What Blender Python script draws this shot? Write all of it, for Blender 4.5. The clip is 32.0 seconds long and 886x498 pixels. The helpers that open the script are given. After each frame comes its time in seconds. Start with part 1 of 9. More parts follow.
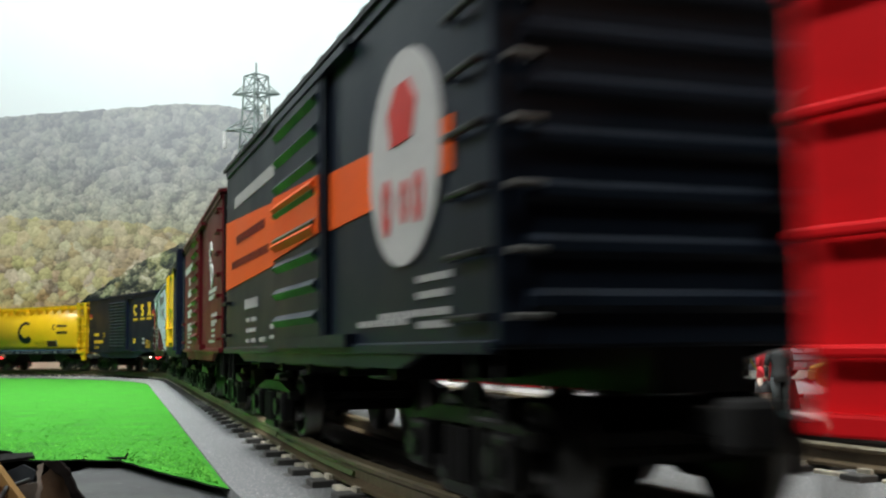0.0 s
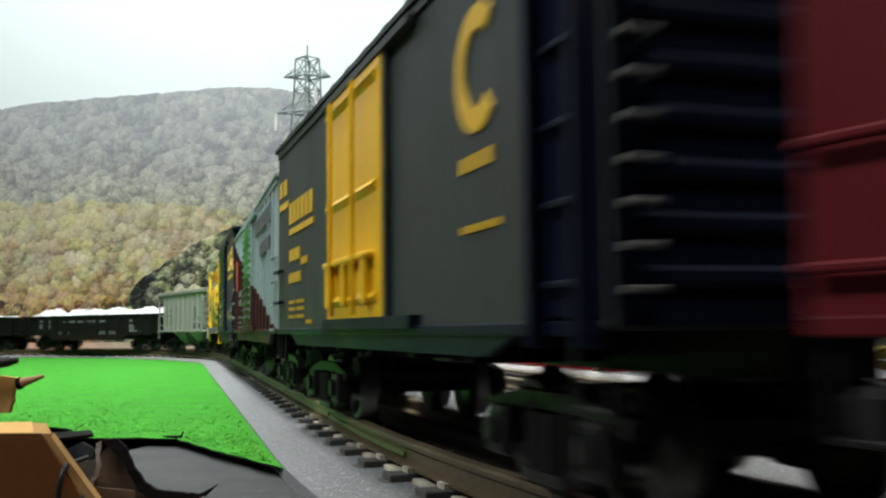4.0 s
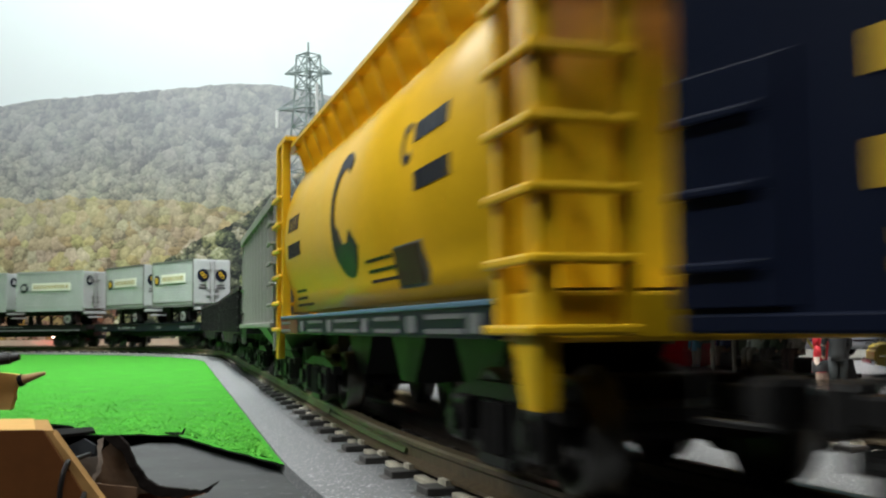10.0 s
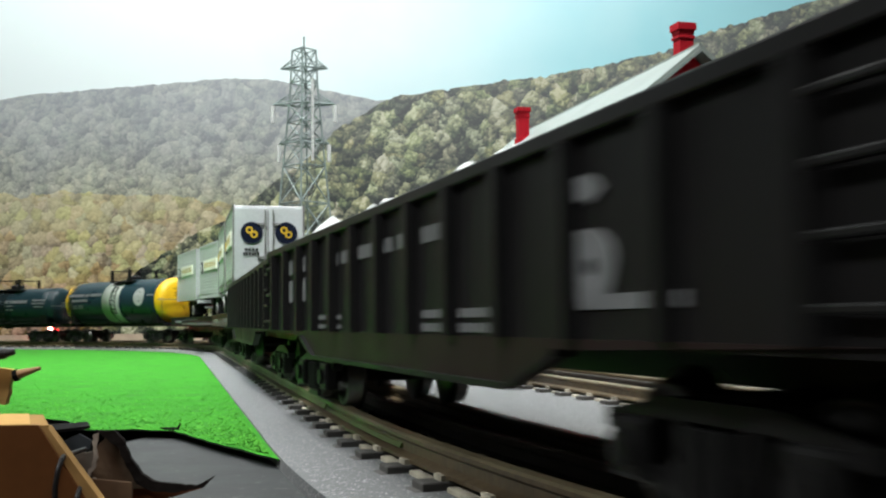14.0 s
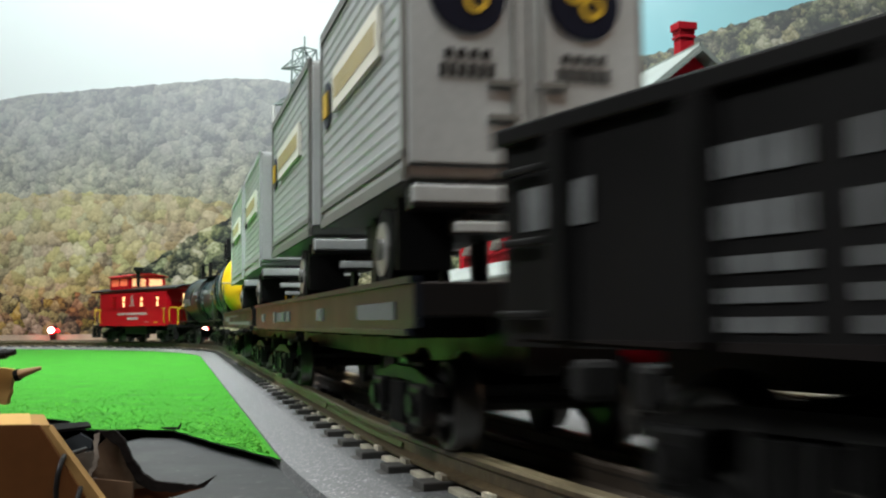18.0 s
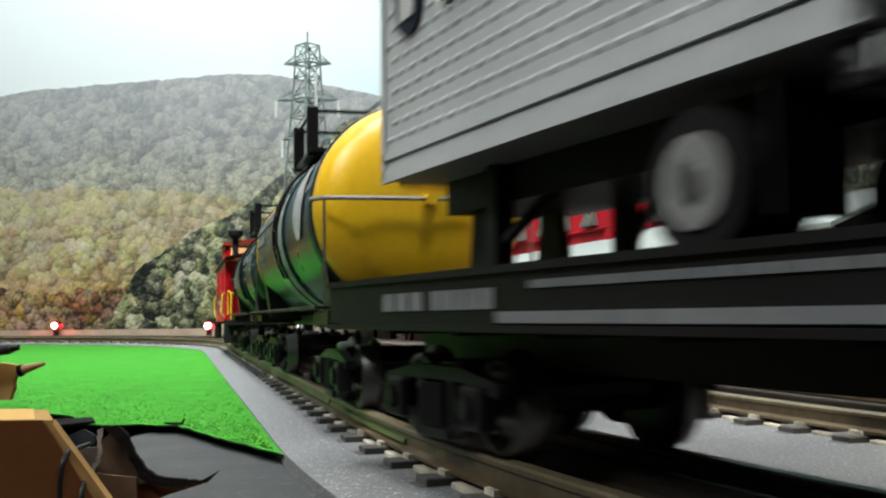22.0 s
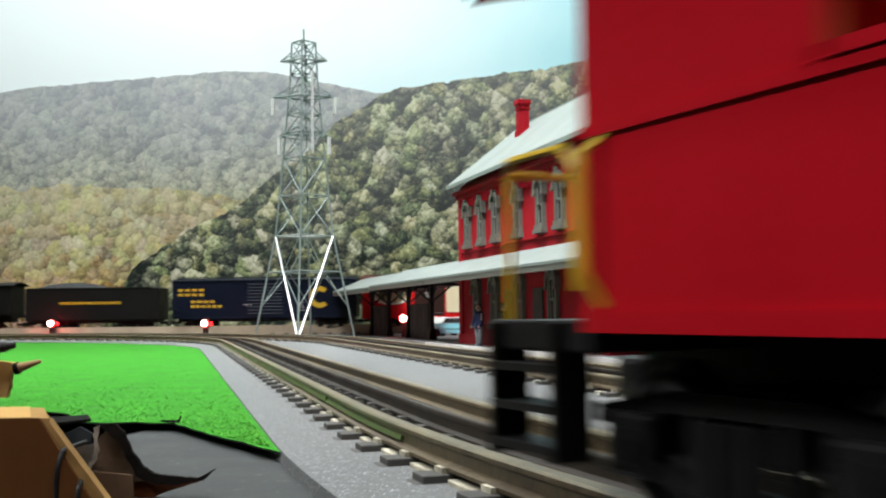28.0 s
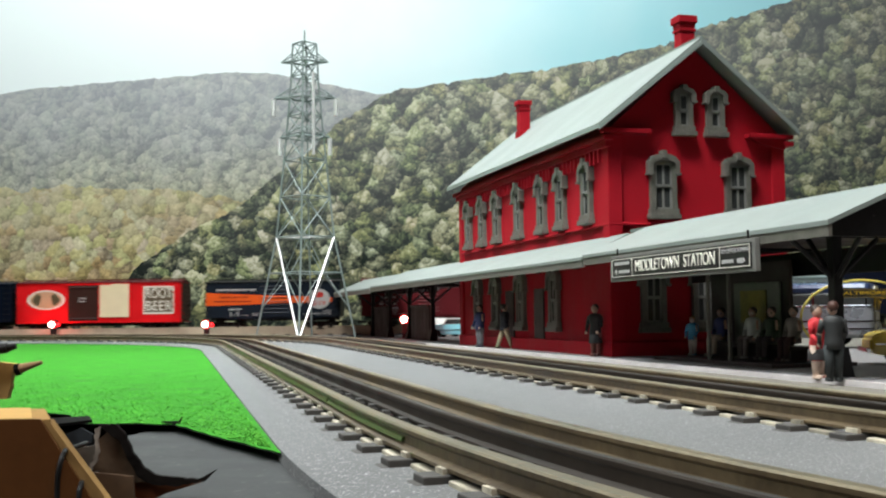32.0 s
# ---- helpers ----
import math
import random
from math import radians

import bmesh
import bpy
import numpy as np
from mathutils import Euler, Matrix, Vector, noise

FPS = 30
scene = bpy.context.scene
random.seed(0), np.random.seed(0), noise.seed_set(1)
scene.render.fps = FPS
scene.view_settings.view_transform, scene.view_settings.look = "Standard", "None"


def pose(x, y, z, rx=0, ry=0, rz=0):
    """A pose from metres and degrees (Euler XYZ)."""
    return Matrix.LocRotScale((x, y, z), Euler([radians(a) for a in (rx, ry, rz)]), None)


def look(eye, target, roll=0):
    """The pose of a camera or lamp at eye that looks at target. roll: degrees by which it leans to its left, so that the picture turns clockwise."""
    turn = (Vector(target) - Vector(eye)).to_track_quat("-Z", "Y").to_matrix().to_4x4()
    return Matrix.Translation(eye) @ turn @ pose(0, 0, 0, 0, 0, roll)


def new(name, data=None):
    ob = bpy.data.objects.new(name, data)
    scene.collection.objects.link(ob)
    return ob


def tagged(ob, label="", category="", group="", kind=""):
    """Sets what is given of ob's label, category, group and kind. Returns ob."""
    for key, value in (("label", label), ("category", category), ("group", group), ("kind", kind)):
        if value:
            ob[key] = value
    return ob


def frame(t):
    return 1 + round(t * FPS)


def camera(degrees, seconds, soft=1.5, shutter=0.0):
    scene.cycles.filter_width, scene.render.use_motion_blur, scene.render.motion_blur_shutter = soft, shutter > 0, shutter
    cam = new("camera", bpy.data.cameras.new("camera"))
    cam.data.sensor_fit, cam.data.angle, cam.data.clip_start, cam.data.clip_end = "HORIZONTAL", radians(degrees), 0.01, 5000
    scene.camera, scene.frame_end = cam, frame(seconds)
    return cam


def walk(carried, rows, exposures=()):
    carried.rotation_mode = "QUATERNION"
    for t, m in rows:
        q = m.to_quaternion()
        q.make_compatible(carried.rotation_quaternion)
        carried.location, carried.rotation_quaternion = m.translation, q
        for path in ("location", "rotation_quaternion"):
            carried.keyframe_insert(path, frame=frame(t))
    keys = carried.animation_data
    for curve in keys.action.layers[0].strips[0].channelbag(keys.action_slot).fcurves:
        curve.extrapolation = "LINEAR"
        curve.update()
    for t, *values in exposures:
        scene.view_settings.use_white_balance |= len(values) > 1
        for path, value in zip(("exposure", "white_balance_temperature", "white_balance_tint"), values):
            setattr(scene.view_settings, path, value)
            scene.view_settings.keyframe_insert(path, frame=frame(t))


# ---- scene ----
# The whole place is a model railway in 1:48 (O gauge) seen from table height.
cam = camera(46.0, 32.0, soft=2.2, shutter=1.0)
walk(cam, [(t, pose(0, 0, 0, 90 + p, r, y)) for t, y, p, r in [
    (0, -2.65, 5.37, 0.77), (0.5, -2.65, 5.23, 0.76), (1, -2.39, 5.29, 0.68), (1.5, -1.91, 5.05, 0.73), (2, -1.31, 5.08, 0.74),
    (2.5, -1.03, 4.94, 0.82), (3, -0.64, 4.89, 0.66), (3.5, -0.15, 4.57, 0.62), (5.5, 0.33, 4.27, 0.58), (6, 0.32, 4.29, 0.65),
    (6.5, 0.28, 4.28, 0.66), (7, 0.26, 4.3, 0.63), (7.5, 0.2, 4.23, 0.6), (8, 0.2, 4.32, 0.58), (8.5, 0.2, 4.22, 0.57),
    (9, 0.2, 4.3, 0.57), (9.5, 0.19, 4.2, 0.59), (10, 0.19, 4.21, 0.64), (10.5, 0.16, 4.28, 0.61), (11, 0.16, 4.24, 0.58),
    (11.5, 0.12, 4.12, 0.64), (12, 0.1, 4.14, 0.63), (12.5, -0.02, 4.08, 0.63), (13, -0.07, 3.99, 0.63), (13.5, -0.06, 4.02, 0.65),
    (14, -0.05, 3.95, 0.59), (14.5, -0.02, 4.04, 0.6), (16.5, -0.03, 4.04, 0.6), (17, -0.02, 4.02, 0.61), (17.5, -0.03, 3.93, 0.66),
    (18, -0.01, 3.93, 0.62), (18.5, 0, 3.89, 0.6), (19, 0.01, 3.89, 0.65), (19.5, 0.06, 3.9, 0.6), (20, 0.06, 3.92, 0.58),
    (20.5, 0.16, 3.84, 0.5), (21, 0.15, 3.67, 0.6), (21.5, 0.16, 3.73, 0.63), (22, 0.15, 3.69, 0.61), (22.5, 0.15, 3.72, 0.54),
    (23, 0.16, 3.68, 0.57), (23.5, 0.1, 3.67, 0.6), (24, 0.1, 3.67, 0.63), (24.5, 0.09, 3.66, 0.66), (25, 0.05, 3.63, 0.65),
    (25.5, 0.03, 3.59, 0.65), (26, 0, 3.56, 0.66), (26.5, -0.1, 3.55, 0.66), (28.5, -0.01, 3.54, 0.65), (29, 0.01, 3.49, 0.63),
    (29.5, 0.02, 3.51, 0.71), (30, 0.01, 3.54, 0.57), (30.5, 0, 3.5, 0.62), (31, -0, 3.49, 0.66), (31.5, 0, 3.53, 0.66),
    (32, 0.01, 3.6, 0.68),
]])

# ---- the railway line: arcs and straights, in the sense of travel ----
V0, PULL = 0.1424, 0.0005   # metres a second at half time, and what it gains each second


def gone(t):
    return V0 * t + PULL * (t * t / 2 - 16 * t)


RAIL = -0.0249       # top of the rails
BED = -0.0322         # grey road bed
LAWN = -0.035


def lay(x, y, heading, pieces, step=0.005):
    """Points every step metres along straights (length, 0) and arcs (length, radius; left is positive)."""
    pts, a = [(x, y)], radians(heading)
    for length, radius in pieces:
        n = max(1, round(length / step))
        for _ in range(n):
            d = length / n
            if radius:
                a += d / radius / 2
            x, y = x + d * math.cos(a), y + d * math.sin(a)
            if radius:
                a += d / radius / 2
            pts.append((x, y))
    return pts


START = (-0.0082, 0.3003)
HEAD = -75.66
BACK = lay(*START, HEAD + 180, [(0.831, 0), (0.707 * radians(78), 0.707), (0.30, 0), (0.5 * radians(92), 0.5), (2.6, 0)])
R_LOOP, UP = 0.5503, 1.0190
AHEAD = lay(*START, HEAD, [(0.40, 1.196), (R_LOOP * radians(145.5), R_LOOP), (UP, 0), (R_LOOP * radians(90), R_LOOP), (2.9, 0)])


class Line:
    def __init__(self, back, ahead):
        self.p = np.array(back[::-1] + ahead[1:])
        seg = np.linalg.norm(np.diff(self.p, axis=0), axis=1)
        self.s = np.concatenate(([0], np.cumsum(seg)))
        self.s -= self.s[len(back) - 1]

    def at(self, s):
        return np.array([np.interp(s, self.s, self.p[:, 0]), np.interp(s, self.s, self.p[:, 1])])

    def side(self, s):
        d = self.at(s + 0.004) - self.at(s - 0.004)
        d /= np.linalg.norm(d)
        return d, np.array([-d[1], d[0]])


LINE = Line(BACK, AHEAD)


def car_pose(s, wheelbase):
    """The pose of a car whose middle is at s: x ahead, z up from the rail top."""
    a, b = LINE.at(s - wheelbase / 2), LINE.at(s + wheelbase / 2)
    m, d = (a + b) / 2, b - a
    return pose(m[0], m[1], RAIL, 0, 0, math.degrees(math.atan2(d[1], d[0])))

# ---- light: a closed room lit by area lamps out of view ----
world = bpy.data.worlds.new("world")
scene.world = world
world.use_nodes = True
world.node_tree.nodes["Background"].inputs[0].default_value = (0.8, 0.88, 1.0, 1)
world.node_tree.nodes["Background"].inputs[1].default_value = 0.03
scene.view_settings.exposure = 0.0


def ceiling_lamp(x, y, z, size, power, target, spread=180, color=(1.0, 1.0, 0.975)):
    data = bpy.data.lights.new("ceiling_lamp", "AREA")
    data.shape, data.size, data.size_y, data.energy, data.color = "RECTANGLE", size[0], size[1], power, color
    data.spread = radians(spread)
    ob = new("ceiling_lamp", data)
    ob.matrix_world = look((x, y, z), target)
    return ob


ceiling_lamp(-0.32, 0.16, 1.95, (0.40, 0.30), 10.2, (-0.14, 0.98, 0), 64)
# added narrow beams that brighten the train's sides and car ends
ceiling_lamp(-0.62, 0.05, 1.60, (0.40, 0.40), 3.1, (-0.22, 0.82, 0.05), 46, (0.90, 1.0, 1.03))
ceiling_lamp(0.32, -0.32, 1.65, (0.30, 0.30), 0.44, (0.10, 0.22, 0.10), 24, (0.95, 1.0, 0.95))
ceiling_lamp(-1.10, -0.32, 1.20, (0.30, 0.30), 0.85, (0.15, 0.19, 0.10), 31, (0.97, 1.0, 0.97))
# added low warm fill for the nearest car ends
ceiling_lamp(0.36, -0.30, 0.50, (0.10, 0.10), 0.11, (0.20, 0.10, 0.06), 50, (1.0, 0.62, 0.42))
# added wide wash that brightens the backdrop
ceiling_lamp(-0.35, 1.40, 1.50, (1.8, 0.25), 40, (-0.35, 2.1, 0.2), 180, (0.97, 1.0, 0.98))


# ---- materials ----
def mat(name, color, rough=0.6, metal=0.0, vary=0.15, scale=40.0, bump=0.1, fine=400.0, emit=None, strength=0.0, tint=None, spec=0.5, coat=0.0, depth=0.0004):
    """A node material: base colour broken at two scales, with fine relief."""
    m = bpy.data.materials.new(name)
    m.use_nodes = True
    nt = m.node_tree
    b = nt.nodes["Principled BSDF"]
    b.inputs["Metallic"].default_value = metal
    b.inputs["Specular IOR Level"].default_value = spec
    b.inputs["Coat Weight"].default_value = coat
    co = nt.nodes.new("ShaderNodeTexCoord")
    n1 = nt.nodes.new("ShaderNodeTexNoise")
    n1.inputs["Scale"].default_value, n1.inputs["Detail"].default_value = scale, 5
    n2 = nt.nodes.new("ShaderNodeTexNoise")
    n2.inputs["Scale"].default_value, n2.inputs["Detail"].default_value = fine, 3
    for n in (n1, n2):
        nt.links.new(co.outputs["Object"], n.inputs["Vector"])
    add = nt.nodes.new("ShaderNodeMath")
    add.operation = "MULTIPLY_ADD"
    add.inputs[1].default_value = 0.5
    nt.links.new(n2.outputs[0], add.inputs[0])
    nt.links.new(n1.outputs[0], add.inputs[2])
    ramp = nt.nodes.new("ShaderNodeValToRGB")
    ramp.color_ramp.elements[0].position, ramp.color_ramp.elements[1].position = 0.5, 1.0
    other = tint or tuple(min(1, c * (1 + vary)) for c in color)
    ramp.color_ramp.elements[0].color = (*[c * (1 - vary) for c in color], 1)
    ramp.color_ramp.elements[1].color = (*other, 1)
    nt.links.new(add.outputs[0], ramp.inputs[0])
    nt.links.new(ramp.outputs[0], b.inputs["Base Color"])
    rr = nt.nodes.new("ShaderNodeMapRange")
    rr.inputs["From Min"].default_value, rr.inputs["From Max"].default_value = 0.3, 0.7
    rr.inputs["To Min"].default_value, rr.inputs["To Max"].default_value = max(0.03, rough * 0.82), min(1, rough * 1.15)
    nt.links.new(n1.outputs[0], rr.inputs["Value"])
    nt.links.new(rr.outputs[0], b.inputs["Roughness"])
    if bump:
        bp = nt.nodes.new("ShaderNodeBump")
        bp.inputs["Strength"].default_value, bp.inputs["Distance"].default_value = bump, depth
        nt.links.new(n2.outputs[0], bp.inputs["Height"])
        nt.links.new(bp.outputs[0], b.inputs["Normal"])
    if emit:
        b.inputs["Emission Color"].default_value, b.inputs["Emission Strength"].default_value = (*emit, 1), strength
    return m


def speckled(m, color, scale, low, high):
    """Adds sparse light grains to a material's colour."""
    nt = m.node_tree
    b = nt.nodes["Principled BSDF"]
    old = b.inputs["Base Color"].links[0].from_socket
    co = nt.nodes.new("ShaderNodeTexCoord")
    v = nt.nodes.new("ShaderNodeTexNoise")
    v.inputs["Scale"].default_value, v.inputs["Detail"].default_value = scale, 1
    nt.links.new(co.outputs["Object"], v.inputs["Vector"])
    mr = nt.nodes.new("ShaderNodeMapRange")
    mr.inputs["From Min"].default_value, mr.inputs["From Max"].default_value = low, high
    nt.links.new(v.outputs[0], mr.inputs["Value"])
    mix = nt.nodes.new("ShaderNodeMix")
    mix.data_type = "RGBA"
    nt.links.new(mr.outputs[0], mix.inputs[0])
    nt.links.new(old, mix.inputs[6])
    mix.inputs[7].default_value = (*color, 1)
    nt.links.new(mix.outputs[2], b.inputs["Base Color"])
    return m


def by_object(m, lo, hi):
    """Varies the base colour from object to object."""
    nt = m.node_tree
    b = nt.nodes["Principled BSDF"]
    old = b.inputs["Base Color"].links[0].from_socket
    info = nt.nodes.new("ShaderNodeObjectInfo")
    mr = nt.nodes.new("ShaderNodeMapRange")
    mr.inputs["To Min"].default_value, mr.inputs["To Max"].default_value = lo, hi
    nt.links.new(info.outputs["Random"], mr.inputs["Value"])
    hsv = nt.nodes.new("ShaderNodeHueSaturation")
    nt.links.new(mr.outputs[0], hsv.inputs["Value"])
    nt.links.new(old, hsv.inputs["Color"])
    nt.links.new(hsv.outputs[0], b.inputs["Base Color"])
    return m


M_BED = speckled(mat("grey_bed", (0.110, 0.114, 0.116), 0.85, vary=0.25, scale=14, bump=0.7, fine=900), (0.34, 0.34, 0.35), 1300, 0.6, 0.72)
M_GROUND = mat("dull_ground", (0.16, 0.15, 0.13), 0.9, vary=0.3, scale=12, bump=0.6, fine=500)
M_PLATFORM = speckled(mat("pale_platform", (0.18, 0.172, 0.175), 0.8, vary=0.15, scale=15, bump=0.4, fine=600), (0.40, 0.38, 0.38), 900, 0.62, 0.75)
M_SHEET = speckled(mat("dark_sheet", (0.036, 0.038, 0.039), 0.6, spec=0.2, vary=0.22, scale=45, bump=0.25, fine=500), (0.10, 0.10, 0.10), 300, 0.69, 0.77)
M_LAWN = mat("lawn_mat", (0.030, 0.200, 0.016), 0.95, vary=0.34, scale=55, bump=0.6, fine=900, tint=(0.044, 0.242, 0.023), spec=0.08, depth=0.0006)
M_TORN = mat("torn_edge", (0.008, 0.008, 0.008), 0.9, vary=0.4, spec=0.05)
M_RAIL = mat("weathered_rail", (0.075, 0.050, 0.026), 0.45, 0.25, vary=0.45, scale=30, bump=0.3, tint=(0.15, 0.11, 0.06))
M_RAILTOP = mat("worn_rail_head", (0.145, 0.118, 0.070), 0.45, 0.3, vary=0.3, scale=60, bump=0.2)
M_MIDRAIL = mat("black_middle_rail", (0.022, 0.015, 0.010), 0.55, 0.2, vary=0.3)
M_TIE = by_object(mat("pale_tie_top", (0.42, 0.385, 0.30), 0.8, vary=0.4, scale=160, bump=0.5), 0.5, 1.15)
M_TIE_DARK = mat("dark_tie", (0.052, 0.049, 0.046), 0.75, vary=0.3, bump=0.4)
M_GREENMARK = mat("green_rail_paint", (0.050, 0.135, 0.022), 0.5, vary=0.5, scale=45, tint=(0.08, 0.09, 0.03))
M_WALL = mat("room_wall", (0.22, 0.22, 0.216), 0.9, vary=0.06, scale=3)
M_FLOOR = mat("room_floor", (0.12, 0.10, 0.09), 0.8, vary=0.2, scale=3)
M_RED = mat("station_red", (0.32, 0.0030, 0.011), 0.75, spec=0.2, vary=0.14, scale=25, bump=0.4, fine=700)
M_ROOF = mat("station_roof", (0.20, 0.23, 0.215), 0.6, vary=0.08, scale=20, bump=0.15)
M_TRIM = mat("grey_trim", (0.105, 0.100, 0.085), 0.6, vary=0.25, scale=120, bump=0.3)
M_SASH = mat("sash_grey", (0.15, 0.15, 0.14), 0.5, vary=0.15)
M_GLASS = mat("dark_pane", (0.040, 0.042, 0.042), 0.22, vary=0.2, bump=0)
M_BLACK = mat("black_plastic", (0.0115, 0.0113, 0.0115), 0.45, vary=0.3, scale=60, bump=0.15, spec=0.16)
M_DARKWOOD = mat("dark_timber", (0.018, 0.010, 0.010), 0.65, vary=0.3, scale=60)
M_STEEL = mat("tower_steel", (0.22, 0.275, 0.27), 0.6, 0.2, vary=0.15)
M_BRIGHT = mat("bright_steel", (0.78, 0.8, 0.8), 0.35, 0.2, vary=0.06)
M_CREAM = mat("cream_print", (0.72, 0.70, 0.62), 0.6, vary=0.06, bump=0)
M_WHITE = mat("white_print", (0.38, 0.38, 0.375), 0.6, vary=0.1, scale=300, bump=0)
M_YELLOW = mat("yellow_print", (0.55, 0.34, 0.015), 0.5, vary=0.08, bump=0)
M_SIGN = mat("black_board", (0.01, 0.01, 0.011), 0.5, vary=0.2)
M_WHEEL = mat("dark_wheel", (0.02, 0.019, 0.018), 0.55, 0.2, vary=0.3)
M_TREAD = mat("worn_tread", (0.085, 0.082, 0.078), 0.36, 0.8, vary=0.3)
M_CHROME = mat("chrome", (0.7, 0.7, 0.72), 0.12, 1.0, vary=0.05, bump=0)
M_TYRE = mat("tyre", (0.008, 0.008, 0.008), 0.75, vary=0.2, spec=0.15)
M_LAMP = mat("red_lamp_glow", (0.6, 0.02, 0.02), 0.4, vary=0.05, bump=0, emit=(1.0, 0.006, 0.012), strength=3.2)
M_LAMPWHITE = mat("hot_lamp_core", (0.9, 0.5, 0.45), 0.4, vary=0.05, bump=0, emit=(1.0, 0.55, 0.48), strength=14)
M_WARM = mat("lit_window", (0.8, 0.5, 0.3), 0.5, vary=0.05, bump=0, emit=(1.0, 0.56, 0.24), strength=2.6)
M_CUPOLA = mat("dim_lit_window", (0.8, 0.5, 0.3), 0.5, vary=0.05, bump=0, emit=(1.0, 0.50, 0.20), strength=0.9)
M_WARMRED = mat("lit_red_window", (0.8, 0.2, 0.1), 0.5, vary=0.05, bump=0, emit=(1.0, 0.10, 0.06), strength=0.35)


# ---- mesh tools ----
def part(name, bm, material, parent=None, label="", smooth=False, also=()):
    me = bpy.data.meshes.new(name)
    bmesh.ops.recalc_face_normals(bm, faces=bm.faces)
    bm.to_mesh(me)
    bm.free()
    me.materials.append(material)
    for m in also:
        me.materials.append(m)
    if smooth:
        for p in me.polygons:
            p.use_smooth = True
    ob = new(name, me)
    if parent:
        ob.parent = parent
    return tagged(ob, label)


def again(ob, m, parent=None):
    """Another object on the same mesh, at the pose m."""
    o = new(ob.name.split(".")[0], ob.data)
    o.parent = parent or ob.parent
    o.matrix_basis = m
    if "label" in ob:
        o["label"] = ob["label"]
    return o


def holder(name, label, category, m=None, group="", kind=""):
    ob = new(name)
    ob.empty_display_size = 0.01
    if m is not None:
        ob.matrix_world = m
    return tagged(ob, label, category, group, kind)


def box(bm, x0, x1, y0, y1, z0, z1, bevel=0.0, m=None):
    c = bmesh.ops.create_cube(bm, size=1)["verts"]
    for v in c:
        v.co = Vector(((x0 + x1) / 2 + v.co.x * (x1 - x0), (y0 + y1) / 2 + v.co.y * (y1 - y0), (z0 + z1) / 2 + v.co.z * (z1 - z0)))
    if bevel:
        es = list({e for v in c for e in v.link_edges})
        c = bmesh.ops.bevel(bm, geom=es, offset=bevel, segments=2, profile=0.5, affect="EDGES")["verts"]
    if m is not None:
        bmesh.ops.transform(bm, matrix=m, verts=c)
    return bm


def rod(bm, a, b, r, n=8, r2=None):
    a, b = Vector(a), Vector(b)
    d = b - a
    m = Matrix.Translation((a + b) / 2) @ d.to_track_quat("Z", "Y").to_matrix().to_4x4()
    bmesh.ops.create_cone(bm, cap_ends=True, segments=n, radius1=r, radius2=r if r2 is None else r2, depth=d.length, matrix=m)
    return bm


def wire(bm, pts, r, n=6):
    """A bent round bar through the points, in one piece."""
    pts = [Vector(q) for q in pts]
    rings = []
    for i, q in enumerate(pts):
        d = (pts[min(i + 1, len(pts) - 1)] - pts[max(i - 1, 0)]).normalized()
        u = d.orthogonal().normalized() if i == 0 else (u - d * u.dot(d)).normalized()
        v = d.cross(u)
        rings.append([bm.verts.new(q + (u * math.cos(2 * math.pi * k / n) + v * math.sin(2 * math.pi * k / n)) * r) for k in range(n)])
    for a, b in zip(rings, rings[1:]):
        for k in range(n):
            bm.faces.new((a[k], a[(k + 1) % n], b[(k + 1) % n], b[k]))
    bm.faces.new(rings[0][::-1])
    bm.faces.new(rings[-1])
    return bm


def prism(bm, pts, axis, lo, hi):
    """A flat outline (pairs) drawn out along an axis from lo to hi."""
    put = {"x": lambda u, v, w: (w, u, v), "y": lambda u, v, w: (u, w, v), "z": lambda u, v, w: (u, v, w)}[axis]
    a = [bm.verts.new(put(u, v, lo)) for u, v in pts]
    b = [bm.verts.new(put(u, v, hi)) for u, v in pts]
    n = len(pts)
    bm.faces.new(a[::-1])
    bm.faces.new(b)
    for i in range(n):
        bm.faces.new((a[i], a[(i + 1) % n], b[(i + 1) % n], b[i]))
    return bm


def lathe(bm, rings, axis="x", n=24):
    """A body of rotation from (along, radius) pairs."""
    put = {"x": lambda w, u, v: (w, u, v), "z": lambda w, u, v: (u, v, w)}[axis]
    rows = []
    for w, r in rings:
        rows.append([bm.verts.new(put(w, r * math.cos(2 * math.pi * i / n), r * math.sin(2 * math.pi * i / n))) for i in range(n)])
    for a, b in zip(rows[:-1], rows[1:]):
        for i in range(n):
            bm.faces.new((a[i], a[(i + 1) % n], b[(i + 1) % n], b[i]))
    bm.faces.new(rows[0][::-1])
    bm.faces.new(rows[-1])
    return bm


def sweep(bm, s0, s1, offset, outline, step=0.02, z=0.0):
    """An outline (across, up) carried along the line at an offset to its left."""
    n = max(2, round((s1 - s0) / step))
    rings = []
    for i in range(n + 1):
        s = s0 + (s1 - s0) * i / n
        p, (d, left) = LINE.at(s), LINE.side(s)
        rings.append([bm.verts.new((*(p + left * (offset + u)), z + w)) for u, w in outline])
    k = len(outline)
    for a, b in zip(rings[:-1], rings[1:]):
        for j in range(k):
            bm.faces.new((a[j], a[(j + 1) % k], b[(j + 1) % k], b[j]))
    bm.faces.new(rings[0][::-1])
    bm.faces.new(rings[-1])
    return bm


